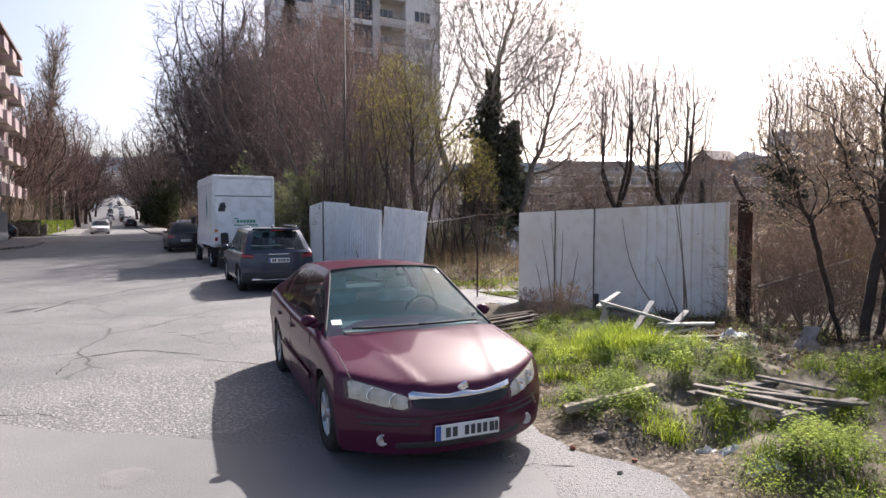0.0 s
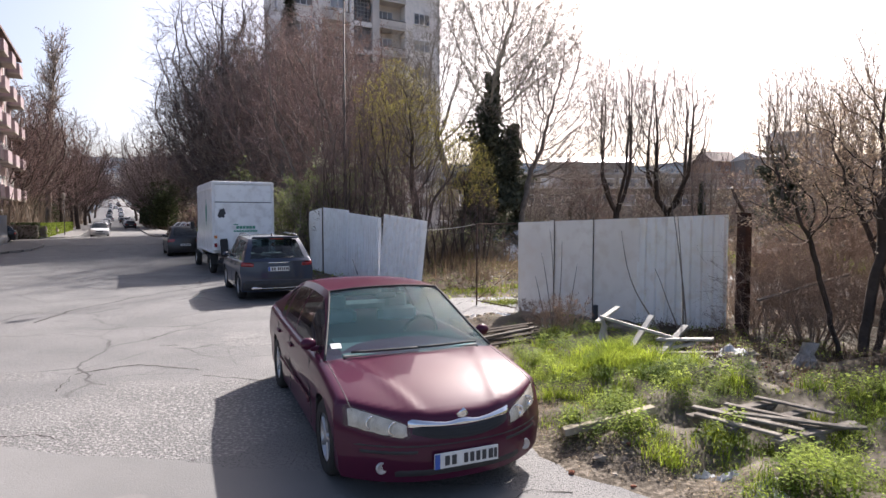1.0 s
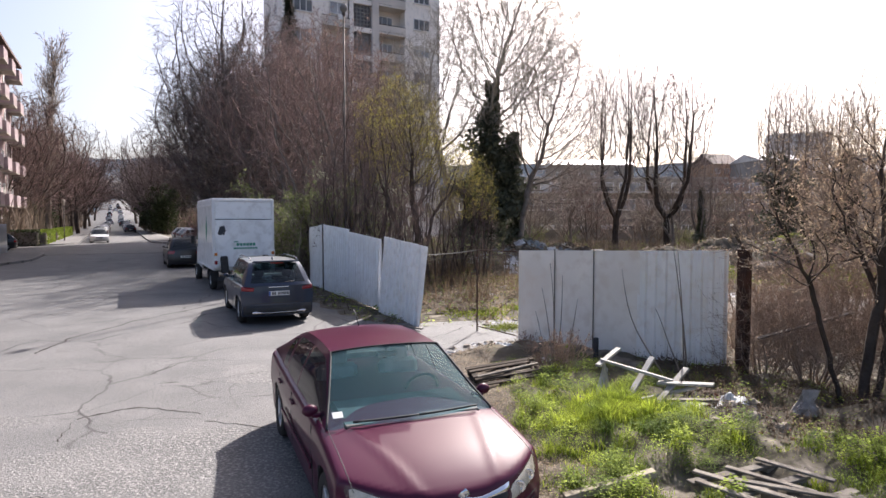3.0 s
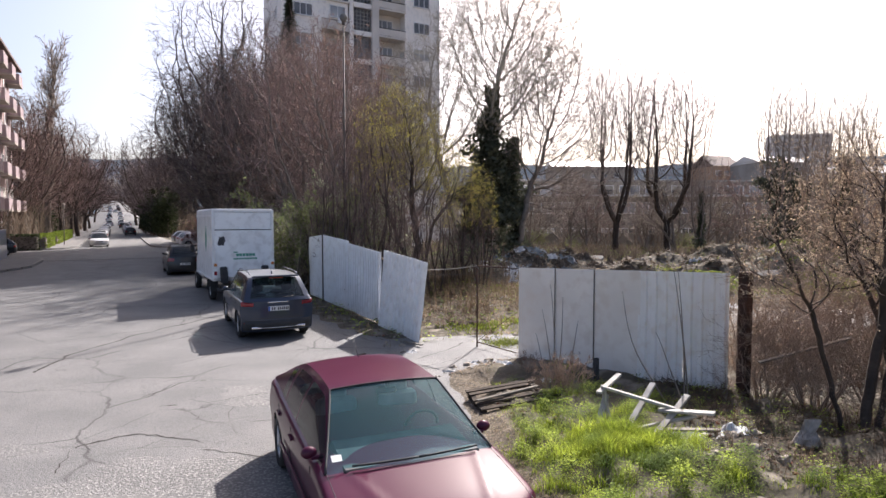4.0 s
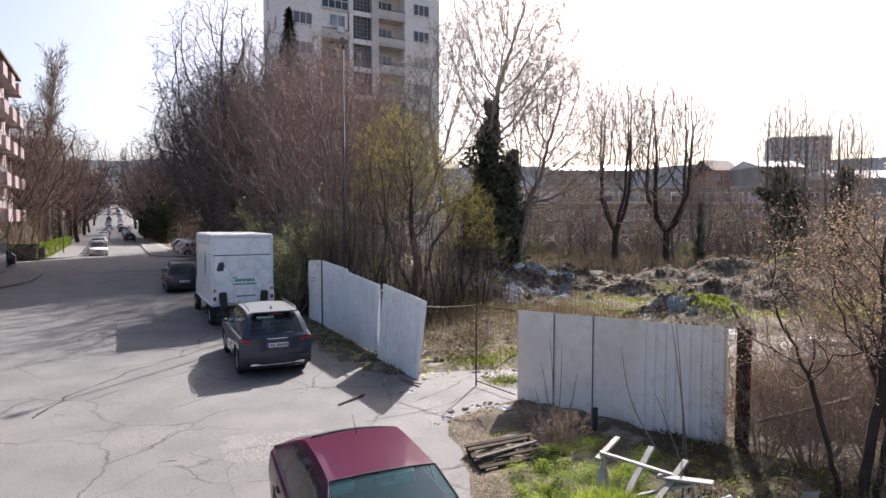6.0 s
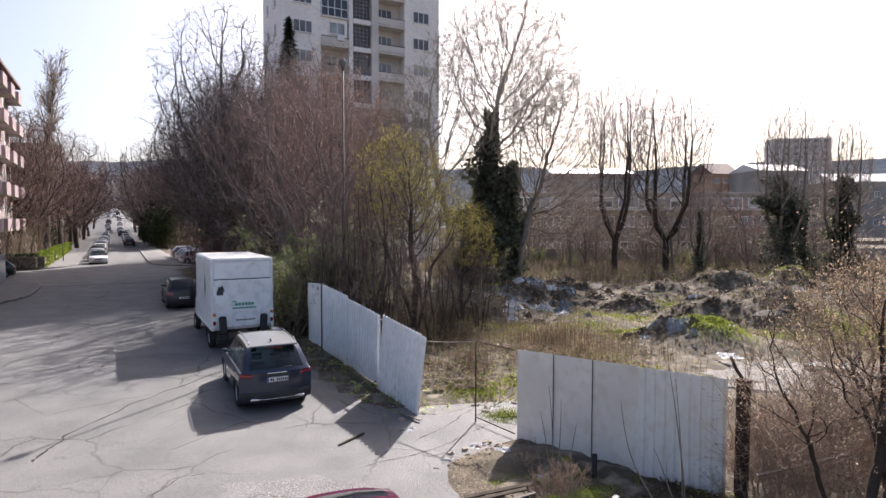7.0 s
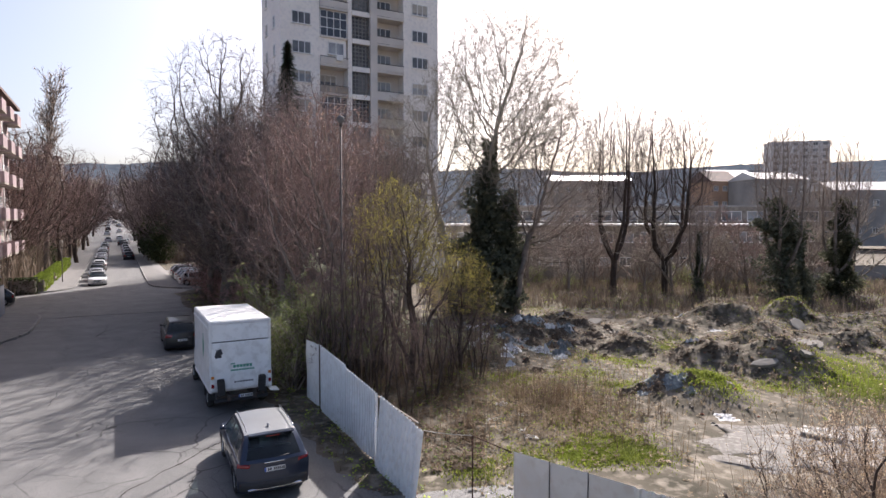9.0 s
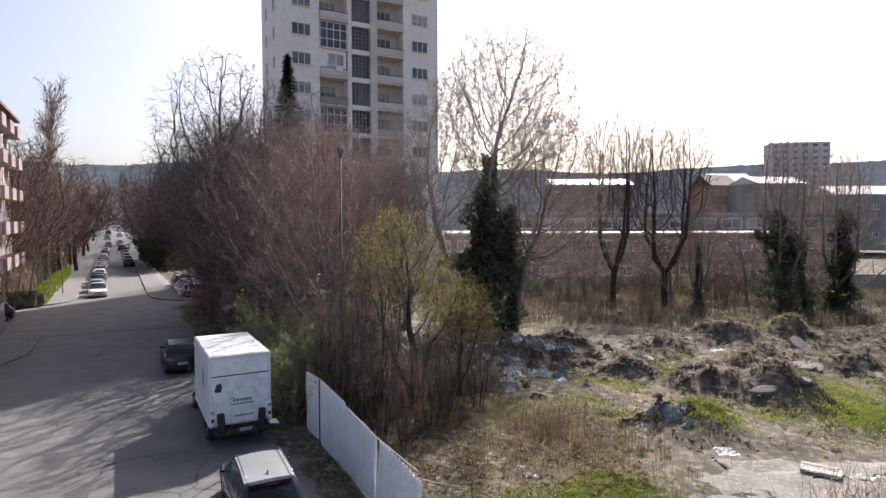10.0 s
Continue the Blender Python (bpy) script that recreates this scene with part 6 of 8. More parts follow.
def ivy(o, seed, paths, n, size=0.09):
    """Ivy climbing a trunk and its limbs, in lumpy columns (foot, top, two radii, share)."""
    rnd = random.Random(seed)
    s = Shape()
    whole = sum(p[4] for p in paths)
    for p, q, ra, rb, share in paths:
        p, q = Vector(p), Vector(q)
        for _ in range(int(n * share / whole)):
            t = rnd.random()
            w = rnd.uniform(0, 6.2832)
            lump = 0.8 + 1.9 * noise.noise(Vector((math.cos(w) * 0.9, math.sin(w) * 0.9, (p.z + (q.z - p.z) * t) * 0.6 + seed * 3.1)))
            r = (ra + (rb - ra) * t) * max(0.15, lump) * (0.5 + 0.7 * rnd.random())
            c = p.lerp(q, t) + Vector((r * math.cos(w), r * math.sin(w), rnd.gauss(0, 0.2)))
            a = Vector((rnd.gauss(0, 1), rnd.gauss(0, 1), rnd.gauss(0, 1))).normalized()
            b = a.orthogonal().normalized()
            k = size * rnd.uniform(0.6, 1.4)
            s.quad(c - a * k, c + b * k * 0.8, c + a * k, c - b * k * 0.8)
    part("ivy", s, M_ivy, o, "dense dark ivy")


def at(x, y, rz=0, s=1.0):
    return pose(x, y, gz(x, y), 0, 0, rz) @ Matrix.Scale(s, 4)


def all_trees():
    # the pale plane trees and the ivy-clad trunk before the tower
    g = branchy(17, ((1.3, 0, 17.4, 5.9, 5.4, 6.9, 2600), (0, 0, 11.5, 3.8, 3.4, 2.5, 160)), (((0, 0, 0), (0.1, 0, 5), (0, 0, 11.0)),), 0.44, 0.013, 0.27, 1.0, 0.04, 0.16, 3, 1.0, 5, 0.05)
    o = plant("plane_tree", at(3.9, 47.3), "tall bare plane tree with pale branches, trunk wrapped in ivy", g, M_bark_pale, M_twig_pale)
    ivy(o, 3, (((-0.4, 0, 0), (0, 0, 13.4), 2.3, 0.4, 6), ((-1.7, 0, 0), (-1.3, 0, 6.0), 1.0, 0.7, 3), ((0.9, -0.3, 3), (1.7, 0, 9.4), 1.4, 0.8, 3), ((-1.0, 0, 2), (-1.0, 0.2, 7.5), 0.8, 0.55, 2), ((1.9, 0, 0), (2.2, 0, 5), 0.5, 0.6, 1)), 20000, 0.18)
    g = branchy(18, ((-3.4, 0, 13.0, 3.4, 3.0, 4.4, 1000), (-0.6, 0.5, 16.5, 2.6, 2.4, 4.0, 450), (1.2, 0, 9.5, 2.6, 2.4, 5.0, 600)), (((0, 0, 0), (-0.6, 0, 5), (-1.6, 0, 8.5)), ((0.2, 0, 0), (0.6, 0, 3), (1.0, 0, 6))), 0.44, 0.014, 0.27, 1.15, 0.03, 0.15, 3, 1.0, 4, 0.05)
    plant("plane_tree", at(1.2, 48.6), "bare plane tree with pale leaning limbs", g, M_bark_pale, M_twig_pale)
    g = branchy(19, ((2.8, 0, 11.0, 4.5, 3.8, 6.0, 2300), (3.8, 0, 6.0, 3.2, 2.6, 3.0, 420)), (((0, 0, 0), (0.3, 0, 3), (0.9, 0, 6)),), 0.44, 0.014, 0.24, 1.1, 0.04, 0.15, 3, 1.0, 4, 0.05)
    plant("plane_tree", at(6.0, 46.6), "bare spreading tree with fine brown twigs beside the ivy trunk", g, M_bark, M_twig)
    plant("plane_tree", at(-2.6, 45.5, 150, 0.8), "bare brown tree before the tower", g, M_bark, M_twig)
    # pollarded pair at the back wall
    rods_up = lambda r, h: [(0.75 * r * math.cos(w), 0.75 * r * math.sin(w), 7.5 + 0.5 * h, 0.5 * r, 0.5 * r, 0.5 * h, 260) for w in np.linspace(0, 5.4, 7)] + [(0, 0, 8 + 0.5 * h, 0.6 * r, 0.6 * r, 0.55 * h, 260)]
    fork = lambda r: [((0.16 * math.cos(w), 0.16 * math.sin(w), 0), (0.14 * math.cos(w) + 0.1, 0.14 * math.sin(w), 3.6), (r * 0.36 * math.cos(w), r * 0.45 * math.sin(w), 5.2), (r * 0.7 * math.cos(w + 0.2), r * 0.7 * math.sin(w + 0.2), 7.6)) for w in (0.2, 1.9, 3.3, 4.8)]
    g = branchy(21, rods_up(3.0, 13.5), fork(2.6), 0.5, 0.016, 0.21, 1.0, 0.3, 0.07, 2, 1.3, 4, 0.6)
    plant("pollarded_tree", at(18.9, 65), "bare pollarded tree with upright rods", g, M_bark_dark, M_twig_dark, group="pollarded trees")
    gp = branchy(22, rods_up(4.2, 12.8), fork(3.6), 0.5, 0.016, 0.23, 1.0, 0.2, 0.09, 2, 1.3, 4, 0.4)
    plant("pollarded_tree", at(24.6, 65, 100), "bare pollarded tree with upright rods", gp, M_bark_dark, M_twig_dark, group="pollarded trees")
    for x, y, rz, k in ((34.6, 60, 30, 0.86), (40.3, 60, 200, 0.78)):
        o = plant("ivy_tree", at(x, y, rz, k), "bare tree, its trunk thick with dark ivy", g, M_bark, M_twig, group="ivy trees")
        w = Matrix.Rotation(radians(-rz), 3, "Z")
        way = (((0, 0, 0), (-0.6, 0, 12.0), 1.9, 1.1, 4), ((3.0, 0, -0.6), (1.0, 0, 9.5), 1.5, 1.2, 3), ((-0.4, 0, 8.0), (-3.1, 0, 9.4), 0.9, 0.7, 1)) if x < 38 else (((0, 0, 0), (0.2, 0, 13.0), 1.7, 0.9, 4), ((0.9, 0, 3), (1.5, 0, 8), 0.7, 0.4, 1))
        ivy(o, int(x), [(w @ Vector(p), w @ Vector(q), a, b, c) for p, q, a, b, c in way], 9000, 0.2)
    o = plant("ivy_tree", at(27.4, 63, 60, 0.5), "thin dead trunk wrapped in dark ivy", g, M_bark, M_twig, group="ivy trees")
    ivy(o, 27, (((0, 0, 0), (0, 0, 13.5), 0.9, 0.35, 1),), 2200, 0.24)
    # poplar and left-hand row
    g = grow(31, 26, 0.4, 0.12, 34, 0.33, 0.14, (6, 5, 3), thin=0.024, reach=0.40, narrow=True, wander=0.07)
    plant("poplar_tree", at(-53, 80), "tall narrow bare poplar", g, M_bark, M_twig)
    gav = branchy(32, ((0, 0, 8.2, 4.6, 4.6, 5.2, 900), (0, 0, 4.6, 3.6, 3.6, 2.2, 200)), (((0, 0, 0), (0.1, 0.1, 1.4), (0, 0.1, 2.8)),), 0.45, 0.02, 0.24, 1.2, 0.05, 0.16, 2, 0.9, 2, 0.1, 0.06, 1)
    gb = grow(33, 14, 0.28, 0.25, 8, 0.55, 0.10, (6, 6, 4), thin=0.011, reach=0.5)
    for a, b, k, rz in ((77, -10.0, 1.0, 10), (84, -9.4, 1.3, 80), (94, -9.0, 1.4, 200), (79, -13.5, 1.15, 33), (88, -13.5, 1.5, 133)):
        plant("street_tree", pose(*st(a, b), 0, 0, 0, rz) @ Matrix.Scale(k, 4), "bare reddish-brown street tree", gav, M_bark_dark, M_twig_brown, M_bud, group="avenue trees")
    gfar = grow(35, 13, 0.26, 0.12, 10, 0.72, 0.05, (4, 4, 2), thin=0.045, reach=0.55)
    gf = grow(34, 13, 0.26, 0.12, 11, 0.72, 0.05, (5, 4, 3), thin=0.028, reach=0.55)
    for i in range(18):
        plant("street_tree", pose(*st(98 + 7.5 * i, -6.6 - 2.2 * (i % 2) - 1.3 * math.sin(i * 2.3)), rise(98 + 7.5 * i), 0, 0, 77 * i) @ Matrix.Scale(1.0 + 0.2 * (i % 3), 4), "bare reddish-brown street tree", gav if i < 4 else gf if i < 9 else gfar, M_bark_dark, M_twig_brown, group="avenue trees")
    for i in range(20):
        plant("street_tree", pose(*st(108 + 6.0 * i + 2 * math.sin(i * 3.1), 6.4 + 2.2 * (i % 2) + math.sin(i * 1.7)), rise(108 + 6.0 * i), 0, 0, 53 * i) @ Matrix.Scale(1.05 + 0.2 * (i % 3), 4), "bare dark street tree beside the parked cars", gav if i < 7 else gf if i < 12 else gfar, M_bark_dark, M_twig_dark, group="avenue trees")
    for i in range(14):
        plant("street_tree", pose(*st(235 + 17 * i, (-9.5, 9.0)[i % 2] + 2 * math.sin(i)), rise(235 + 17 * i), 0, 0, 53 * i) @ Matrix.Scale(1.7, 4), "bare tree closing the end of the avenue", gfar, M_bark, M_twig, group="avenue trees")
    for i in range(26):
        x = 6.5 + 1.75 * i + 0.6 * math.sin(i * 5.1)
        plant("young_tree", at(x, 70 + 5 * math.sin(i * 2.7), i * 67, 0.5 + 0.28 * math.sin(i * 1.3) ** 2), "slender bare tree before the low building", gf, M_bark, (M_twig, M_twig_red, M_twig_pale)[i % 3], group="young trees")
    for i, (a, b, k, rz) in enumerate(((72, -11, 0.75, 10), (74, -14, 0.8, 150), (80, -12.5, 0.9, 250))):
        plant("yard_tree", pose(*st(a, b), 0, 0, 0, rz) @ Matrix.Scale(k, 4), "bare slender tree in the front yard", gb, M_bark, M_twig, group="yard trees")
    # the wooded strip to the right of the street
    gc = branchy(41, ((0, 0, 9.0, 5.0, 5.0, 5.4, 1100), (0, 0, 4.5, 3.6, 3.6, 2.0, 200)), (((0, 0, 0), (0.1, 0.1, 1.6), (0, 0.1, 3.0)),), 0.42, 0.014, 0.24, 1.15, 0.05, 0.16, 2, 0.8, 3, 0.1, 0.045, 1)
    gd = branchy(42, ((0, 0, 7.6, 3.8, 3.8, 5.0, 900), (0.5, 0, 3.6, 2.6, 2.6, 1.8, 160)), (((0, 0, 0), (0.2, 0, 1.2), (0.1, 0, 2.2)), ((0.3, 0.2, 0), (0.8, 0.4, 1.5), (1.2, 0.5, 3.0))), 0.42, 0.013, 0.20, 1.2, 0.10, 0.18, 2, 0.9, 2, 0.3, 0.05, 1)
    ge = branchy(43, ((0, 0, 10.8, 4.2, 4.2, 6.6, 1400), (0, 0, 5.2, 3.4, 3.4, 2.2, 200)), (((0, 0, 0), (0.1, 0.1, 2.2), (0, 0.1, 4.2)),), 0.45, 0.014, 0.28, 1.15, 0.06, 0.14, 2, 0.9, 3, 0.1)
    strip = ((30.5, 9.2, gd, M_twig_red, M_bud, 0.95, 0), (33.5, 11.5, gd, M_twig_red, M_bud, 1.05, 130), (38, 9.5, gc, M_twig_red, M_bud, 0.95, 60), (44, 9.0, gc, M_twig, None, 1.0, 200),
             (47.4, 7.4, ge, M_twig, None, 1.12, 20), (50, 11, ge, M_twig, None, 1.05, 77), (52, 8.5, gc, M_twig, None, 0.95, 260), (58, 9.5, gc, M_twig, None, 1.05, 330), (47, 14.5, ge, M_twig, None, 1.0, 150),
             (41, 13.5, gc, M_twig_red, M_bud, 1.0, 280),
             (62.5, 10.5, ge, M_twig, None, 1.05, 75), (65, 14.5, ge, M_twig, None, 1.1, 175), (84, 15.0, gc, M_twig, None, 1.0, 275), (61, 13, gc, M_twig, None, 1.1, 15), (36, 16.5, gc, M_twig, None, 0.85, 25), (42, 19.5, gd, M_twig, M_bud, 0.9, 300), (55, 15, ge, M_twig, None, 0.8, 45),
             (46.5, 7.6, gc, M_twig_dark, M_bud, 1.0, 95), (52.5, 7.2, gc, M_twig_dark, None, 1.05, 190), (57.5, 7.4, gc, M_twig_dark, M_bud, 0.95, 310), (60.5, 8.0, ge, M_twig_dark, None, 1.0, 20), (64.0, 12.0, ge, M_twig_dark, None, 0.95, 120), (56, 11.5, ge, M_twig_dark, None, 0.95, 240))
    for a, b, g, tw, bd, k, rz in strip:
        plant("strip_tree", at(*st(a, b), rz, k * 1.08), "bare tree with " + ("red-brown buds in the roadside strip" if bd else "fine dark twigs in the roadside strip"), g, M_bark, tw, bd, group="roadside trees")
    # spruce beside the tower
    s, w = Shape(), Shape()
    rnd = random.Random(5)
    w.tube([(0, 0, 0), (0, 0, 10), (0, 0, 20)], (0.3, 0.2, 0.03), 8)
    for i in range(3600):
        k = rnd.randrange(34)
        z = 3.2 + 0.5 * k
        t = (k * 1.3 + 6.2832 * rnd.randrange(7) / 7 + rnd.gauss(0, 0.45))
        r = (20.6 - z) * 0.25 * (0.8 + 0.5 * noise.noise(Vector((k * 1.7, round(math.cos(t) * 3), 0)))) * rnd.random() ** 0.6
        c = Vector((r * math.cos(t), r * math.sin(t), z - r * 0.28 + rnd.gauss(0, 0.2)))
        d = Vector((math.cos(t), math.sin(t), -0.3)) * 0.3
        b = Vector((-math.sin(t), math.cos(t), 0.0)) * 0.11
        s.quad(c - d, c + b, c + d, c - b - Vector((0, 0, 0.08)))
    o = thing("spruce_tree", at(-14.6, 58, 0, 1.2), "dark green spruce rising among bare trees", "tree")
    part("trunk", w, M_bark, o)
    part("crown", s, M_spruce, o)
    # yellow willow and the thicket behind the fence
    g = branchy(51, ((-0.7, 0, 6.2, 2.0, 2.0, 2.7, 900), (0.9, 0, 4.9, 1.9, 1.8, 1.9, 480), (-1.9, 0, 4.4, 1.2, 1.2, 1.3, 150)), (((0, 0, 0), (-0.25, 0, 1.1), (-0.75, 0.1, 2.0), (-1.0, 0, 3.0)), ((0.15, 0.1, 0), (0.5, 0, 1.4), (0.75, 0, 2.7)), ((-0.1, 0.2, 0), (0.1, 0.3, 1.9), (-0.1, 0.2, 3.4))), 0.26, 0.0075, 0.15, 1.3, 0.12, 0.2, 3, 0.5, 3, 0.25, 0.031, 2, leaf_top=4.1)
    plant("willow_tree", at(-1.2, 26.2), "willow with twisted dark stems, flushed yellow with catkins", g, M_bark_dark, M_twig_dark, M_bud_yellow)
    plant("willow_tree", at(0.9, 27.9, 200, 0.62), "low yellow-green willow beside the larger one", g, M_bark_dark, M_twig_dark, M_bud_yellow)
    g2 = branchy(52, ((0, 0, 3.9, 1.5, 1.4, 2.7, 420), (0, 0, 2.0, 1.2, 1.2, 1.4, 80)), [((0.35 * math.cos(w), 0.35 * math.sin(w), 0), (0.6 * math.cos(w), 0.6 * math.sin(w), 1.5), (0.8 * math.cos(w + 0.3), 0.8 * math.sin(w + 0.3), 2.6)) for w in (0.3, 1.5, 2.5, 3.4, 4.5, 5.6)], 0.26, 0.007, 0.06, 1.4, 0.25, 0.18, 3, 0.5, 3, 0.4, 0.025, 1)
    for x, y, rz, k in ((-3.1, 24.4, 0, 1.15), (-2.3, 22.6, 90, 0.8), (-4.2, 26.2, 200, 1.1), (1.7, 26.0, 270, 0.55), (0.3, 25.2, 30, 0.5), (-3.9, 22.9, 140, 0.85), (-1.2, 21.6, 310, 0.6), (-0.3, 23.6, 75, 0.7), (-2.6, 26.8, 20, 0.95), (-5.0, 24.6, 260, 0.8)):
        plant("thicket_shrub", at(x, y, rz, k), "tangled dark leafless shrub behind the fence", g2, M_bark_dark, M_twig_dark, M_bud, "shrub", "thicket")
    g3 = grow(53, 3.0, 0.04, 0.1, 6, 0.7, 0.02, (4, 3, 2), stems=6, thin=0.006, reach=0.5, bud=0.055, bud_n=4)
    plant("blossom_shrub", at(-6.6, 26.5), "white-blossomed shrub beyond the van", g3, M_bark, M_twig, M_bud_white, "shrub")
    plant("green_shrub", at(-6.1, 24.6, 20, 1.25), "roadside shrub in fresh green leaf", g3, M_bark, M_twig, M_bud_green, "shrub")
    plant("green_shrub", at(-5.0, 25.6, 200, 1.3), "tall shrub in fresh green leaf", g3, M_bark, M_twig, M_bud_green, "shrub")
    for x, y, rz, k in ((-4.4, 26.6, 30, 1.5), (-3.4, 28.5, 100, 1.7), (-7.6, 29.8, 150, 1.5), (-5.6, 28.0, 250, 1.35)):
        plant("green_shrub", at(x, y, rz, k), "tall roadside shrub in thin fresh leaf", g3, M_bark, M_twig, M_bud_green if rz % 100 else M_bud_white, "shrub", "roadside greenery")
    plant("blossom_shrub", at(*st(31, 7.6), 60, 1.0), "pale blossoming shrub at the roadside", g3, M_bark, M_twig, M_bud_white, "shrub")
    for a, b, rz, k in ((56, 7.8, 30, 1.2), (60, 8.6, 110, 1.3), (64, 8.2, 210, 1.2), (38, 7.6, 0, 0.9), (45, 8.0, 70, 1.0), (51, 7.8, 150, 0.9), (27.5, 8.2, 220, 0.8)):
        plant("blossom_shrub", at(*st(a, b), rz, k), "pinkish budding roadside shrub", g3, M_bark, M_twig_red, M_bud_pink if rz % 20 else M_bud_green, "shrub", "roadside shrubs")
    # green shrubs and low trees at the far wall
    for x, y, k in ((11.5, 70, 0.9), (15.0, 69, 0.7), (44, 64, 0.8), (30, 73, 0.9)):
        plant("green_shrub", at(x, y, x * 40, k), "small shrub in fresh green leaf", g3, M_bark, M_twig, M_bud_green, "shrub", "far shrubs")
    gs = grow(54, 5.0, 0.07, 0.15, 4, 0.5, 0.06, (3, 3, 2), stems=5, thin=0.016, reach=0.5)
    for i in range(14):
        x, y = 8 + 3.1 * i, 71 + 3 * math.sin(i * 2.1)
        plant("far_shrub", at(x, y, i * 50, 0.75 + 0.3 * math.sin(i * 1.7) ** 2), "leafless brown shrub along the back wall", gs, M_bark, M_twig, None, "shrub", "back wall shrubs")
    # the near sapling and the vines at the rusty post
    g = branchy(61, ((0.2, 0, 3.1, 1.7, 1.3, 1.3, 620), (-0.8, 0, 2.4, 1.0, 1.0, 0.9, 180), (0.9, -0.2, 3.4, 1.2, 1.0, 1.2, 300)), (((0, 0, 0), (0.1, 0, 0.9), (0.3, 0.05, 1.7), (0.2, 0, 2.2)), ((0.35, 0.2, 0), (0.5, 0.2, 1.0), (0.75, 0.1, 2.0)), ((-0.15, 0.15, 0), (-0.35, 0.2, 0.8), (-0.6, 0.1, 1.5))), 0.15, 0.0046, 0.07, 1.1, 0.2, 0.2, 2, 0.3, 2, 0.35, 0.019, 2, rods=0.8, rod_len=1.15)
    plant("wild_plum", at(5.7, 8.0), "wild plum with dark stems and pale opening buds", g, M_bark_dark, M_vine, M_bud_tan)
    # More plums, mostly out of view, are added to shade the verge.
    for x, y, rz, k in ((7.1, 8.6, 150, 0.95), (8.2, 9.2, 250, 1.05), (7.6, 7.4, 10, 0.9)):
        plant("wild_plum", at(x, y, rz, k), "budding wild plum added beyond the vines to shade the verge", g, M_bark_dark, M_vine, M_bud_tan)
    g = branchy(62, ((0, 0, 1.25, 1.0, 1.0, 0.95, 330), (0.3, 0, 0.7, 1.2, 1.2, 0.6, 120)), [((0.2 * math.cos(w), 0.2 * math.sin(w), 0), (0.5 * math.cos(w), 0.5 * math.sin(w), 0.6)) for w in (0.2, 1.6, 2.9, 4.1, 5.4)], 0.14, 0.0055, 0.026, 1.1, 0.12, 0.25, 2, 0.7, 2, 0.1, 0.016, 1)
    for x, y, rz, k in ((5.6, 10.3, 0, 0.9), (6.1, 9.7, 50, 1.0), (6.6, 10.4, 100, 1.1), (7.2, 9.6, 300, 1.1), (7.0, 7.9, 120, 0.8), (7.8, 8.6, 10, 1.0), (5.6, 8.9, 320, 0.65), (8.2, 10.2, 250, 1.2), (5.35, 9.75, 80, 0.72)):
        plant("vine_thicket", at(x, y, rz, k), "dense tangle of dry brown vines by the post", g, M_vine, M_vine, M_bud, "shrub", "vines")
    gw = grow(63, 2.4, 0.03, 0.1, 4, 0.5, 0.04, (4, 3, 2), stems=6, thin=0.008, reach=0.5, bud=0.05, bud_n=1)
    for x, y, k in ((1.75, 9.75, 0.3), (2.1, 9.9, 0.33), (1.6, 11.2, 0.2)):
        plant("dead_weed", at(x, y, x * 90, k), "dry reddish-brown weed clump by the pallet", gw, M_vine, M_vine, M_bud, "shrub", "dead weeds")
    # thin rods before the fence
    rnd = random.Random(9)
    for p, q, sag in (((3.77, 9.05), (3.52, 9.3, 2.71), 0.04), ((3.74, 9.12), (3.66, 9.3, 2.35), 0.03), ((3.45, 9.05), (2.96, 9.8, 1.88), -0.16), ((3.66, 9.0), (3.27, 9.1, 1.32), 0.02), ((2.0, 10.4), (2.1, 10.4, 1.7), 0.03), ((1.92, 10.3), (1.72, 10.3, 1.5), 0.03), ((1.85, 10.2), (1.6, 10.2, 1.1), 0.0), ((2.1, 10.3), (2.35, 10.3, 1.3), 0.02), ((1.95, 10.5), (1.9, 10.5, 1.9), 0.05)):
        z0 = gz(*p)
        o = thing("sapling_rod", pose(*p, z0), "thin bare sapling rod in front of the fence", "sapling", "rods")
        pts = [((q[0] - p[0]) * t + sag * math.sin(3.14 * t), (q[1] - p[1]) * t, -0.05 + (q[2] - z0 + 0.05) * t + 0.02 * math.sin(9 * t)) for t in np.linspace(0, 1, 10)]
        part("stem", Shape().tube(pts, [0.015 * (1 - 0.75 * i / 9) for i in range(10)], 5), M_bark, o)
    # dark evergreens at the far kerb
    s, w = Shape(), Shape()
    w.tube([(0, 0, -0.1), (0.1, 0, 3), (0, 0.1, 6)], (0.18, 0.13, 0.05), 7)
    lobes = [(rnd.gauss(0, 0.9), rnd.gauss(0, 0.9), rnd.uniform(1.2, 7.0), rnd.uniform(0.7, 1.5)) for _ in range(16)]
    for x, y, z, r in lobes:
        for _ in range(150):
            d = Vector((rnd.gauss(0, 1), rnd.gauss(0, 1), rnd.gauss(0, 1))).normalized() * r * rnd.uniform(0.6, 1.1)
            c = Vector((x, y, z)) + d
            u = Vector((rnd.gauss(0, 1), rnd.gauss(0, 1), rnd.gauss(0, 1))).normalized() * 0.16
            v = u.orthogonal() * 0.8
            s.quad(c - u, c + v, c + u, c - v)
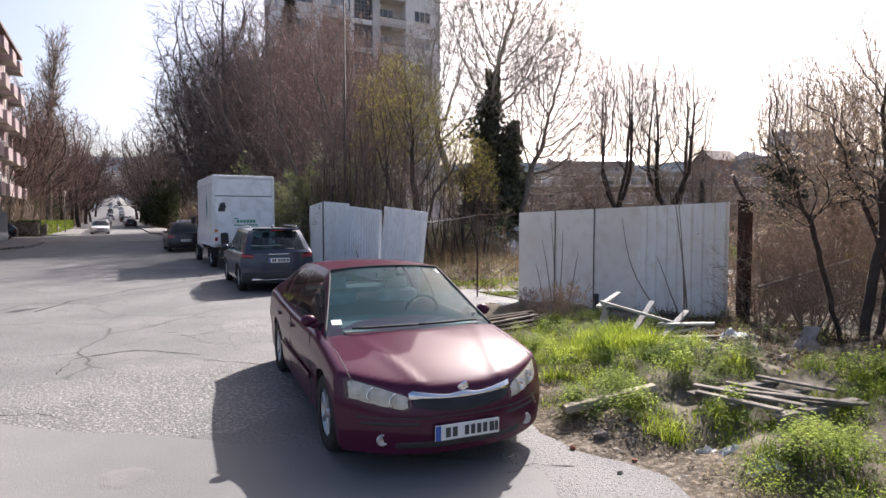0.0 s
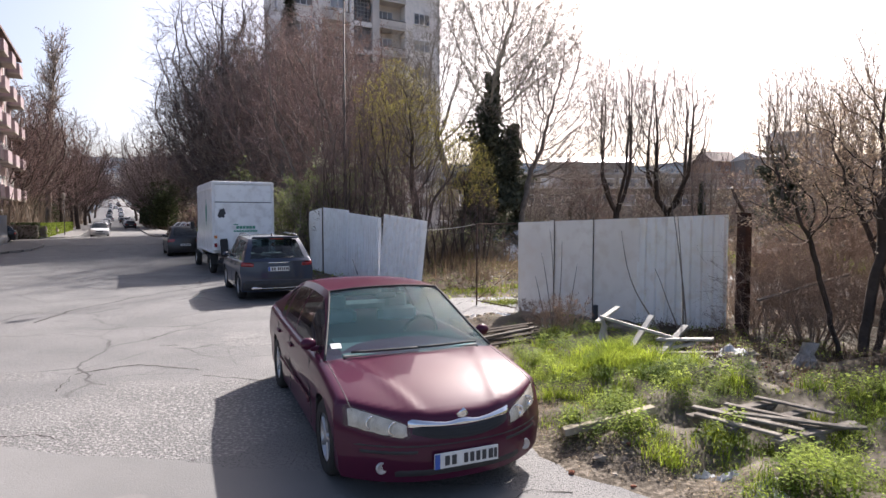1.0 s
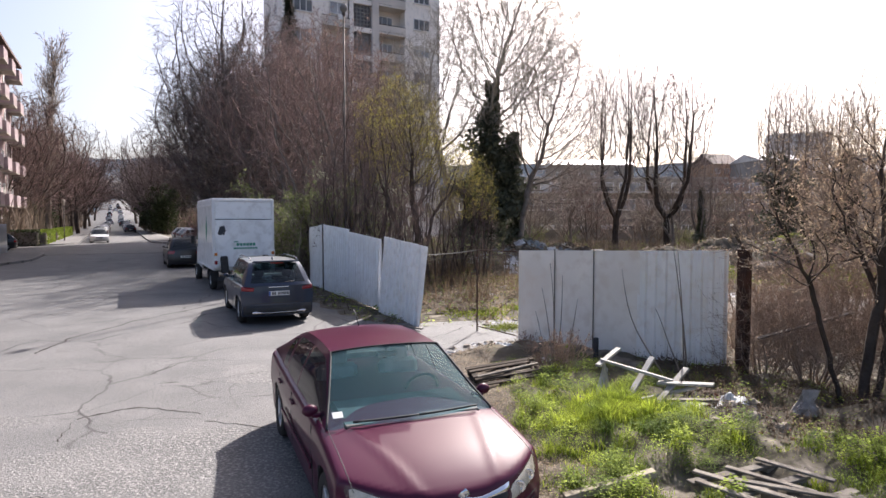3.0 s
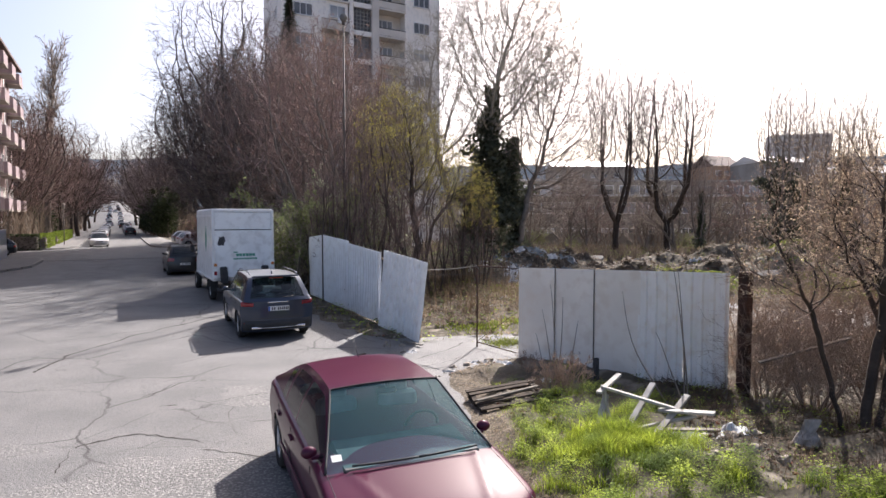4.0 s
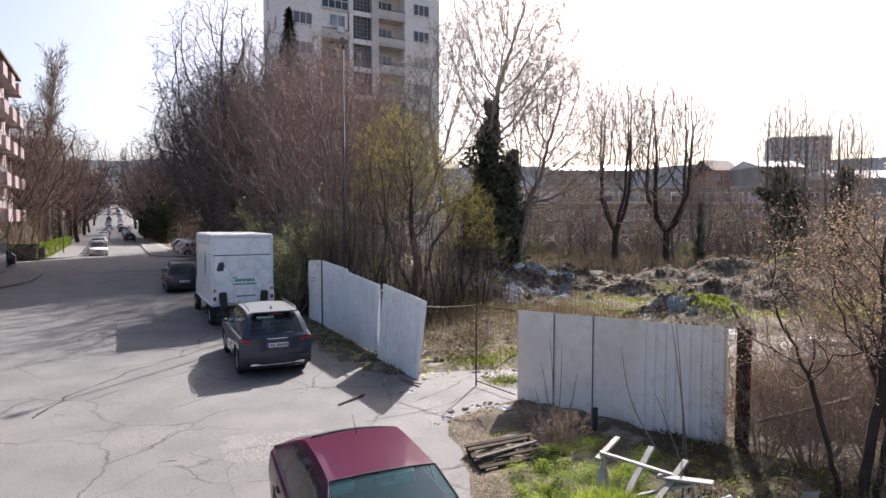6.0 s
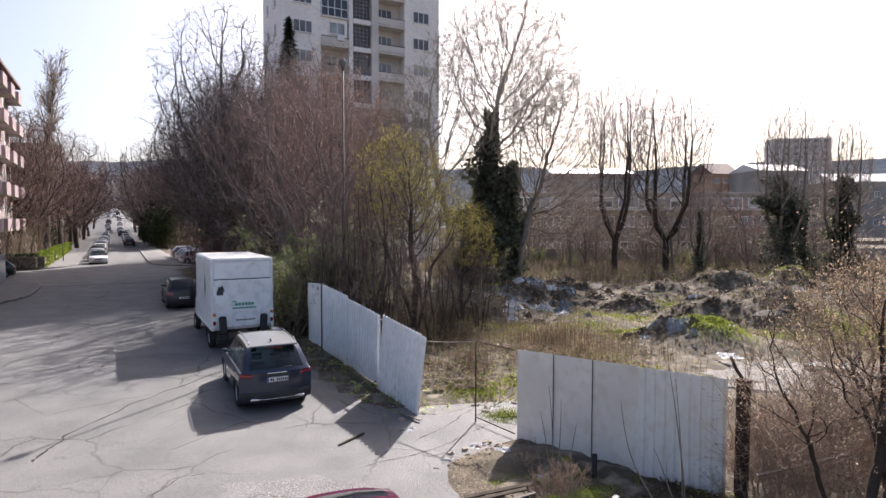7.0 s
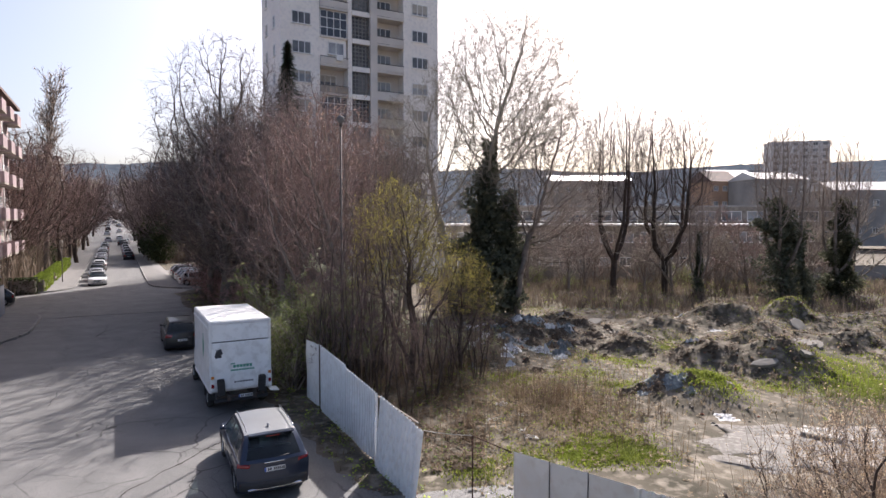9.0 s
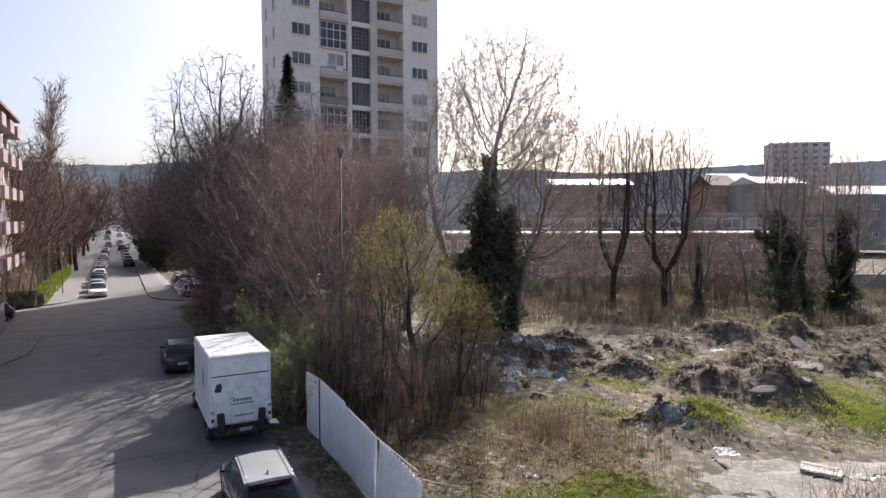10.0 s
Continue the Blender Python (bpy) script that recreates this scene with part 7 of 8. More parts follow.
    # The three at scale 1.5 are added to throw shade on the far street.
    for i, (a, b, k) in enumerate(((104, 7.4, 1.0), (108, 6.8, 1.15), (116, 7.2, 0.95), (128, 7.0, 1.2), (112, 6.2, 1.1), (122, 6.6, 1.2), (134, 7.2, 1.3), (119, 10, 1.5), (127, 9.5, 1.5), (138, 9, 1.5), (90, 14.5, 0.9), (96, 13.5, 1.0), (87, -9.5, 0.7), (101, -9.0, 0.8))):
        o = thing("evergreen_tree", pose(*st(a, b), 0, 0, 0, 70 * i) @ Matrix.Scale(k, 4), "dark evergreen shrubby tree at the far kerb", "tree", "evergreens")
        part("trunk", w, M_bark, o)
        part("leaves", s, M_evergreen_hedge_shade, o)
    # hedge
    for a, b, l, h in ((73.5, -6.3, 9, 1.4), (93, -6.2, 26, 1.3), (68.6, -9.6, 6.5, 1.5)):
        s = Shape()
        for i in range(int(l * 520)):
            x, y, z = rnd.uniform(-0.6, 0.6), rnd.uniform(-l / 2, l / 2), h * (1 - rnd.random() ** 2)
            c = Vector((x, y, z))
            u = Vector((rnd.gauss(0, 1), rnd.gauss(0, 1), rnd.gauss(0, 1))).normalized()
            v = u.orthogonal().normalized()
            s.quad(c - u * 0.09, c + v * 0.07, c + u * 0.09, c - v * 0.07)
        o = thing("hedge", pose(*st(a, b), 0.05, 0, 0, STREET + (90 if a < 70 else 0)), "clipped yellow-green hedge along the pavement" if a > 70 else "clipped hedge at the street corner, its leaves darkened for shade", "hedge")
        part("leaves", s, M_hedge if a > 70 else M_evergreen_hedge_shade, o)
        part("inner_wood", Shape().box((0, 0, h * 0.45), (0.9, l - 0.2, h * 0.85), None, 0.1), M_bark, o)


all_trees()


# ---- loose timber on the verge ----
def plank(s, p, q, w=0.09, t=0.022, roll=0):
    p, q = Vector(p), Vector(q)
    d = q - p
    m = d.to_track_quat("X", "Z").to_matrix().to_4x4() @ pose(0, 0, 0, roll)
    return s.box((p + q) / 2, (d.length, w, t), m, 0.004)


def pallet(m, mat, label, missing=(), top=7, blocks=True):
    o = thing("pallet", m, label, "pallet")
    rnd = random.Random(len(label))
    for i in range(top):
        if i in missing:
            continue
        y = -0.36 + 0.72 * i / (top - 1)
        s = plank(Shape(), (-0.6 + rnd.uniform(-0.02, 0.05), y + rnd.uniform(-0.02, 0.02), 0.125), (0.6 - rnd.uniform(0, 0.2) * (i % 2), y + rnd.uniform(-0.04, 0.04), 0.13), 0.09)
        part("deck_board", s, mat, o)
    for x in (-0.54, 0.0, 0.54):
        part("stringer", plank(Shape(), (x, -0.4, 0.10), (x, 0.4, 0.10), 0.09), mat, o)
        part("bottom_board", plank(Shape(), (x, -0.4, 0.012), (x, 0.4, 0.012), 0.09), mat, o)
        if blocks:
            for y in (-0.36, 0.0, 0.36):
                part("block", Shape().box((x, y, 0.056), (0.09, 0.09, 0.064), None, 0.004), mat, o)


def timber():
    pallet(pose(12.8, 19.7, -0.12, 0, 0, -35), M_wood_white, "pale broken pallet lying on the slab", (4,))
    pallet(pose(1.08, 9.75, 0.06, 6, -6, 14), M_wood_dark, "dark old pallet near the gate, falling apart", (1, 4))
    o = thing("broken_pallet", pose(0, 0, 0), "weathered grey pallet broken apart on the verge", "pallet")
    for p, q, w, z in (((2.35, 5.48), (3.00, 4.83), 0.075, 0.345), ((2.30, 5.30), (2.76, 4.74), 0.07, 0.335), ((3.07, 5.73), (3.50, 5.20), 0.07, 0.36), ((2.70, 5.58), (3.22, 5.02), 0.065, 0.34), ((2.62, 5.25), (3.37, 4.85), 0.07, 0.365), ((3.08, 5.01), (3.59, 4.94), 0.08, 0.33)):
        part("deck_board", plank(Shape(), (*p, z), (*q, z + 0.01), w), M_wood, o)
    for p, q, z in (((2.24, 5.30), (3.25, 5.72), 0.31), ((2.70, 4.72), (3.65, 5.15), 0.305), ((2.45, 5.0), (3.40, 5.45), 0.308)):
        part("stringer", plank(Shape(), (*p, z), (*q, z), 0.09, 0.03), M_wood, o)
        for t in (0.1, 0.5, 0.9):
            part("block", Shape().box((p[0] + (q[0] - p[0]) * t, p[1] + (q[1] - p[1]) * t, z - 0.06), (0.1, 0.1, 0.09), pose(0, 0, 0, 0, 0, 24), 0.005), M_wood, o)
    o = thing("timber_frame", pose(0, 0, 0), "broken white-painted timber frame leaning on rubble", "timber")
    for p, q, w in (((2.22, 8.30, 0.72), (3.30, 8.16, 0.42), 0.085), ((2.25, 8.28, 0.70), (2.36, 8.20, 0.02), 0.09), ((2.16, 8.20, 0.66), (2.58, 8.65, 0.80), 0.08), ((2.42, 7.95, 0.12), (3.06, 8.6, 0.68), 0.085), ((2.70, 7.68, 0.16), (3.46, 8.35, 0.58), 0.09), ((2.60, 8.05, 0.20), (3.42, 7.95, 0.42), 0.06), ((2.05, 8.0, 0.06), (2.3, 8.32, 0.6), 0.08)):
        part("plank", plank(Shape(), p, q, w, 0.035), M_wood_white, o)
    for i, (p, q, w, mt) in enumerate((((1.10, 5.30, 0.17), (2.0, 5.52, 0.31), 0.085, M_beam), ((3.0, 8.2, 0.42), (3.6, 7.8, 0.50), 0.14, M_wood_white), ((2.9, 7.6, 0.36), (3.7, 7.45, 0.40), 0.09, M_wood), ((3.35, 7.6, 0.30), (3.8, 7.2, 0.32), 0.09, M_wood_white), ((0.8, 9.9, 0.10), (1.9, 9.5, 0.24), 0.06, M_wood_dark), ((0.55, 9.45, 0.16), (1.6, 9.9, 0.27), 0.07, M_wood), ((0.9, 9.3, 0.08), (1.75, 9.75, 0.22), 0.05, M_wood_dark), ((0.6, 10.2, 0.06), (1.7, 10.4, 0.16), 0.07, M_wood_dark), ((-2.2, 12.6, 0.03), (-1.75, 13.3, 0.04), 0.05, M_wood_dark), ((-0.95, 14.6, 0.05), (-0.5, 14.1, 0.06), 0.08, M_wood), ((5.0, 9.35, 0.8), (6.3, 9.1, 1.25), 0.10, M_bark))):
        t = thing("loose_plank", pose(0, 0, 0), "loose plank of old timber lying among debris" if mt != M_bark else "broken branch lying in the vines", "plank", "loose timber")
        part("board", plank(Shape(), p, q, w, 0.03 if i else 0.065), mt, t)


timber()


# ---- stones, rubbish ----
def lumps():
    rnd = random.Random(77)
    meshes = []
    for i in range(6):
        me = Shape().blob((0, 0, 0), (0.5, 0.38, 0.28), i, 8, 0.4).mesh("stone")
        me.materials.append(M_stone)
        meshes.append(me)

    def stone(x, y, r, dz=0.0):
        o = new("stone", rnd.choice(meshes))
        o.matrix_basis = pose(x, y, gz(x, y) + r * 0.12 + dz, rnd.uniform(-20, 20), rnd.uniform(-20, 20), rnd.uniform(0, 360)) @ Matrix.Scale(r * 2, 4)
        tagged(o, "grey-brown broken stone lying in the soil", "stone", "loose stones")

    for x, y, r in ((3.15, 6.8, 0.07), (3.4, 6.9, 0.09), (3.7, 7.0, 0.10), (4.0, 6.9, 0.11), (3.0, 6.6, 0.09), (4.75, 7.6, 0.14), (4.45, 6.8, 0.08), (3.6, 7.3, 0.08), (4.6, 6.1, 0.07), (2.75, 6.4, 0.08), (3.9, 7.4, 0.1), (1.0, 5.0, 0.05), (1.35, 4.95, 0.07), (0.2, 12.2, 0.1), (0.5, 12.4, 0.12), (0.8, 12.6, 0.09), (1.0, 12.8, 0.13), (1.2, 12.5, 0.1), (0.35, 11.9, 0.07), (-0.9, 13.6, 0.08), (-1.4, 14.6, 0.09), (-2.2, 16.3, 0.09), (-1.0, 14.3, 0.12), (1.1, 14.9, 0.12), (1.9, 15.6, 0.1)):
        stone(x, y, r)
    for i in range(34):
        hx, hy, hr, _ = rnd.choice(HEAPS[:14])
        stone(rnd.gauss(hx, hr * 0.5), rnd.gauss(hy, hr * 0.5), rnd.choice((0.08, 0.1, 0.14, 0.22)))
    # fine rubble
    s, b = Shape(), Shape()
    for cx, cy, rr, n in ((3.7, 6.8, 0.9, 120), (3.4, 7.6, 0.6, 100), (0.6, 12.4, 0.8, 120), (1.5, 5.0, 0.5, 24), (-1.6, 15.2, 0.9, 80), (1.4, 9.6, 0.7, 90), (10.2, 23.2, 1.6, 90), (14, 29, 3, 110), (21, 42, 4, 130), (5, 35, 3.4, 380), (8, 37, 3, 260), (2.3, 31, 2, 160)):
        for _ in range(n):
            x, y = rnd.gauss(cx, rr * 0.6), rnd.gauss(cy, rr * 0.6)
            if ab(x, y)[1] < edge(ab(x, y)[0]) - 0.5:
                continue
            r = rnd.uniform(0.010, 0.04) * (1 + 1.2 * (rr > 1.2))
            (b if rnd.random() < 0.12 else s).blob((x, y, max(0.0, gz(x, y)) + r * 0.3 if y < 16 else gz(x, y) + r * 0.3), (r, r * rnd.uniform(0.5, 1), r * 0.6), rnd.randrange(40), 5, 0.45)
    tagged(part("rubble", s, M_stone), "scattered small stones and clods", "rubble", kind="stuff")
    tagged(part("brick_rubble", b, M_brick), "scattered broken red brick", "rubble", kind="stuff")


lumps()


def spoil():
    """Dug earth and rubble tipped in heaps."""
    rnd = random.Random(12)
    s = Shape()
    for hx, hy, r, h in HEAPS[:14]:
        for _ in range(int(5 + r * 4)):
            x, y = rnd.gauss(hx, r * 0.5), rnd.gauss(hy, r * 0.45)
            q = rnd.choice((0.05, 0.07, 0.1, 0.14, 0.2)) * (0.7 + 0.12 * r)
            s.blob((x, y, gz(x, y)), (q, q * rnd.uniform(0.6, 1.0), q * rnd.uniform(0.3, 0.6)), rnd.randrange(90), 7, 0.6)
    for _ in range(60):
        x, y = rnd.uniform(2, 34), rnd.uniform(26, 50)
        q = rnd.choice((0.06, 0.1, 0.16))
        s.blob((x, y, gz(x, y)), (q * 1.5, q, q * 0.5), rnd.randrange(90), 7, 0.6)
    tagged(part("spoil", s, M_clod), "clods of dug brown earth tipped in heaps", "earth heap", kind="stuff")


spoil()


def broken_slabs():
    """Pieces of broken concrete tipped on the heaps."""
    rnd = random.Random(44)
    for x, y, w, d, tx, ty, rz, dz in ((15.0, 27.2, 1.3, 0.6, 26, -8, -12, 0.04), (16.9, 27.2, 0.8, 0.5, 25, 6, 30, 0.15), (19.4, 31.6, 1.8, 0.9, 14, 4, 15, 0.2), (20.4, 31.9, 1.2, 0.7, 20, -10, 50, 0.15), (24.2, 40.0, 1.5, 1.2, 40, 8, 20, 0.25), (21.0, 44.5, 1.8, 1.0, 18, 0, 70, 0.2), (23.0, 46.5, 2.2, 1.1, 22, 5, 10, 0.3), (28.4, 47.5, 2.4, 1.0, 15, 3, -15, 0.4), (12.6, 36.0, 1.3, 0.8, 20, 5, 40, 0.15), (9.8, 38.5, 1.6, 0.9, 20, -6, 0, 0.2), (31.0, 44.0, 1.6, 0.9, 20, 8, 25, 0.2)):
        n = 9
        rim = [(0.5 * w * math.cos(6.2832 * k / n) * rnd.uniform(0.75, 1.15), 0.5 * d * math.sin(6.2832 * k / n) * rnd.uniform(0.75, 1.15)) for k in range(n)]
        rows = [[(p * q, r * q, z) for p, r in rim] for q, z in ((0.02, -0.09), (0.97, -0.09), (1.0, -0.06), (1.0, 0.06), (0.96, 0.09), (0.5, 0.10), (0.02, 0.09))]
        o = thing("concrete_slab", pose(x, y, gz(x, y) + dz * 0.5, tx, ty, rz), "broken pale concrete slab tipped on the earth heaps", "rubble", "broken slabs")
        part("slab", Shape().grid(rows, False, True), M_concrete, o)


broken_slabs()


def scrap(x, y, w, seed, mat, label, z=None, h=0.10):
    """A crumpled sheet or bag."""
    rows = []
    n = 11
    for i in range(n):
        row = []
        for j in range(n):
            u, v = i / (n - 1) - 0.5, j / (n - 1) - 0.5
            k = 1 + 0.5 * noise.noise(Vector((math.atan2(v, u) * 1.2, seed, 0)))
            zz = h * (0.5 + 1.2 * noise.noise(Vector((u * 4, v * 4, seed))) + 1.1 * noise.noise(Vector((u * 11, v * 11, seed)))) * (1 - 3.2 * max(u * u, v * v))
            px, py = x + u * w * k, y + v * w * 0.75 * k
            row.append((px, py, (gz(px, py) if z is None else z) + max(0.006, zz)))
        rows.append(row)
    o = thing("plastic_scrap", pose(0, 0, 0), label, "rubbish", "rubbish")
    part("sheet", Shape().grid(rows, False), mat, o)


def rubbish():
    rnd = random.Random(31)
    for i, (x, y, w, h) in enumerate(((2.12, 4.7, 0.20, 0.08), (1.72, 4.25, 0.17, 0.05), (2.32, 4.17, 0.26, 0.06), (2.21, 4.5, 0.14, 0.06), (3.3, 7.8, 0.5, 0.09), (3.65, 7.5, 0.5, 0.07), (3.2, 7.5, 0.25, 0.08), (1.9, 5.3, 0.12, 0.05), (0.1, 11.9, 0.4, 0.05), (0.75, 12.65, 0.5, 0.07), (1.25, 12.2, 0.35, 0.06), (-0.2, 11.6, 0.5, 0.03), (1.9, 10.9, 0.3, 0.03), (-0.75, 13.6, 0.4, 0.06), (14.3, 19.3, 1.2, 0.05), (1.5, 23.3, 0.5, 0.06), (3.0, 19.2, 0.4, 0.06), (2.8, 19.8, 0.3, 0.05), (2.4, 22.6, 0.5, 0.08), (1.9, 21.0, 0.4, 0.08), (3.0, 21.4, 0.4, 0.06), (10.5, 21.5, 0.7, 0.05), (9.3, 24.5, 0.5, 0.1), (1.4, 15.3, 0.3, 0.05))):
        scrap(x, y, w, i * 1.7, M_plastic_white, "crumpled white plastic on the ground", h=h)
    for i in range(150):
        x, y = rnd.gauss(4.9, 3.4), rnd.gauss(35.0, 3.0)
        scrap(x, y, rnd.uniform(0.3, 1.15), i * 2.3 + 50, M_plastic_white if i % 5 == 0 else M_plastic_blue if i % 3 == 1 else M_clod, "dumped sheet or bag on the rubbish heap", h=rnd.uniform(0.08, 0.34))
    for i in range(18):
        scrap(rnd.gauss(9.0, 0.6), rnd.gauss(23.8, 0.4), rnd.uniform(0.3, 0.9), i * 3.1 + 250, M_plastic_blue if i % 2 else M_clod, "dumped sheet on the grassy mound", h=rnd.uniform(0.06, 0.2))
    for i in range(16):
        x, y = rnd.uniform(10, 32), rnd.uniform(28, 46)
        scrap(x, y, rnd.uniform(0.4, 1.2), i * 2.9 + 150, M_plastic_white if i % 2 else M_stone, "dumped slab or sheet among the heaps", h=rnd.uniform(0.1, 0.4))


rubbish()


def torn_sack():
    """A half-empty sack slumped in the brushwood."""
    x, y = 4.62, 7.5
    o = thing("sack", pose(x, y, gz(x, y) - 0.02, 0, 6, 20) @ Matrix.Scale(0.85, 4), "torn pale grey sack slumped among dead stems", "sack")
    rows = []
    for z, rx, ry, dx in ((0, 0.17, 0.13, 0), (0.06, 0.2, 0.15, 0), (0.16, 0.17, 0.12, 0.01), (0.26, 0.12, 0.09, 0.03), (0.34, 0.13, 0.06, 0.07), (0.42, 0.15, 0.03, 0.11)):
        rows.append([(dx + rx * math.cos(w) * (1 + 0.6 * noise.noise(Vector((math.cos(w) * 2.6, math.sin(w) * 2.6, z * 12)))), ry * math.sin(w) * (1 + 0.7 * noise.noise(Vector((math.cos(w) * 2.6, z * 12, math.sin(w) * 2.6)))), z + 0.03 * noise.noise(Vector((w, z * 5, 2)))) for w in np.linspace(0, 6.2832, 19)[:-1]])
    part("bag", Shape().grid(rows, False, True), M_sack, o)


torn_sack()


# ---- grass, weeds, stalks ----
def blades(name, label, mat, n, spot, hmin, hmax, wid, seed, bend=0.5, tuft=9, r=0.06):
    """Blades in tufts; spot gives (x, y, size) or None."""
    rnd = random.Random(seed)
    s = Shape()
    for _ in range(n):
        q = spot(rnd)
        if not q:
            continue
        x, y, k = q
        z = gz(x, y)
        for _ in range(tuft):
            w = rnd.uniform(0, 6.2832)
            bx, by = x + rnd.gauss(0, r), y + rnd.gauss(0, r)
            h = rnd.uniform(hmin, hmax) * k
            dx, dy = math.cos(w), math.sin(w)
            e = bend * h * rnd.uniform(0.2, 1.0)
            wx, wy = -dy * wid * 0.5 * k ** 0.5, dx * wid * 0.5 * k ** 0.5
            m = (bx + dx * e * 0.3, by + dy * e * 0.3, z + h * 0.6)
            i = len(s.v)
            s.v += [(bx - wx, by - wy, z - 0.01), (bx + wx, by + wy, z - 0.01), (m[0] + wx * 0.8, m[1] + wy * 0.8, m[2]), (m[0] - wx * 0.8, m[1] - wy * 0.8, m[2]), (bx + dx * e, by + dy * e, z + h)]
            s.f += [(i, i + 1, i + 2, i + 3), (i + 3, i + 2, i + 4)]
            s.s += [False, False]
    return tagged(part(name, s, mat), label, "grass", kind="stuff")


def leaves(name, label, mat, n, spot, size, hmax, seed):
    """Broad-leaved weeds: rosettes and small stems with leaves."""
    rnd = random.Random(seed)
    s = Shape()
    for _ in range(n):
        q = spot(rnd)
        if not q:
            continue
        x, y, k = q
        z = gz(x, y)
        for j in range(7):
            w, h = rnd.uniform(0, 6.2832), hmax * k * (1 - 0.75 * rnd.random() ** 1.5)
            l = size * k * rnd.uniform(0.6, 1.4)
            c = Vector((x + rnd.gauss(0, 0.05), y + rnd.gauss(0, 0.05), z + h))
            d = Vector((math.cos(w), math.sin(w), rnd.uniform(-0.35, 0.5))) * l
            p = Vector((-math.sin(w), math.cos(w), rnd.uniform(-0.3, 0.3))) * l * 0.38
            s.quad(c, c + d * 0.5 + p, c + d, c + d * 0.5 - p)
    return tagged(part(name, s, mat), label, "weeds", kind="stuff")


LUSH = ((2.0, 4.6, 0.35), (2.4, 5.0, 0.35), (1.7, 4.4, 0.3), (2.3, 7.2, 0.8), (1.5, 8.0, 0.7), (1.2, 7.0, 0.5), (1.9, 6.6, 0.6), (2.7, 9.0, 0.4), (2.2, 4.5, 0.7), (3.0, 4.3, 0.9), (3.8, 4.8, 0.9), (1.6, 5.9, 0.35), (2.6, 3.6, 0.7), (4.3, 5.6, 0.6), (2.4, 4.0, 0.5), (1.9, 4.3, 0.4), (2.1, 3.7, 0.4), (3.4, 3.9, 0.6), (2.9, 4.5, 0.5), (1.7, 4.8, 0.3), (1.35, 6.0, 0.5), (1.5, 5.6, 0.4), (1.9, 5.1, 0.45), (2.3, 4.6, 0.4), (3.6, 4.6, 0.5), (4.2, 5.0, 0.6), (3.3, 6.4, 0.4), (3.9, 6.2, 0.4), (2.6, 8.7, 0.6), (3.0, 8.6, 0.5), (2.0, 9.3, 0.6), (1.4, 9.0, 0.5), (2.6, 6.2, 0.5), (2.0, 5.6, 0.45), (2.9, 6.6, 0.4), (1.5, 5.2, 0.3))
BARE = ((1.55, 5.4, 0.28), (2.95, 5.2, 0.6), (3.5, 6.0, 0.45), (4.2, 7.0, 0.6), (3.6, 6.6, 0.4), (0.9, 4.9, 0.35), (3.5, 7.6, 0.45), (1.3, 9.8, 0.6), (0.9, 6.0, 0.25))


def verge(rnd, low=0.15, high=1.0):
    x, y = rnd.uniform(0.0, 6.5), rnd.uniform(2.6, 11.5)
    a, b = ab(x, y)
    t = b - edge(a)
    if t < 0.25 or b > 7.75 or a > 10.2:
        return None
    f = low + sum(math.exp(-((x - p) ** 2 + (y - q) ** 2) / (r * r)) for p, q, r in LUSH) - 1.2 * sum(math.exp(-((x - p) ** 2 + (y - q) ** 2) / (r * r)) for p, q, r in BARE)
    c = 0.5 + 1.1 * noise.noise(Vector((x * 2.1, y * 2.1, 2))) + 0.5 * noise.noise(Vector((x * 5.5, y * 5.5, 8)))
    f = min(f, high) * max(0, c) * 1.3
    if rnd.random() > f * smooth((t - 0.15) / 0.6):
        return None
    return x, y, 0.3 + 0.6 * min(1.1, f)


def clumped(seed, n, low=0.15, high=1.0, keep=None):
    """A spot function that gathers plants into mounds with gaps between."""
    rnd = random.Random(seed)
    heads = []
    while len(heads) < n:
        q = verge(rnd, low, high)
        if q and (keep is None or keep(q)):
            heads.append((q[0], q[1], rnd.uniform(0.05, 0.15), q[2] * rnd.uniform(0.6, 1.4)))

    def spot(r):
        x, y, w, k = r.choice(heads)
        u, v = r.gauss(0, w), r.gauss(0, w)
        return x + u, y + v, k * max(0.35, 1.15 - (u * u + v * v) / (w * w) * 0.28)
    return spot


def tussock(rnd):
    x, y = rnd.gauss(2.1, 0.30), rnd.gauss(7.2, 0.26)
    c = noise.noise(Vector((x * 4.5, y * 4.5, 1)))
    return (x, y, rnd.uniform(0.7, 1.1) * (1.0 + 0.8 * c)) if c > -0.25 else None


def waste(rnd, cut=0.02):
    x, y = rnd.uniform(-1, 44), rnd.uniform(13, 62)
    a, b = ab(x, y)
    if b < 8.2 or abs(x) > y * 0.85 + 2:
        return None
    if 7.5 < x < 24 and 16.0 < y < 21.5 and rnd.random() > 0.04:
        return None
    f = noise.noise(Vector((x * 0.22, y * 0.22, 7))) + 0.4 * noise.noise(Vector((x * 0.9, y * 0.9, 3)))
    return (x, y, rnd.uniform(0.6, 1.3)) if f > cut else None


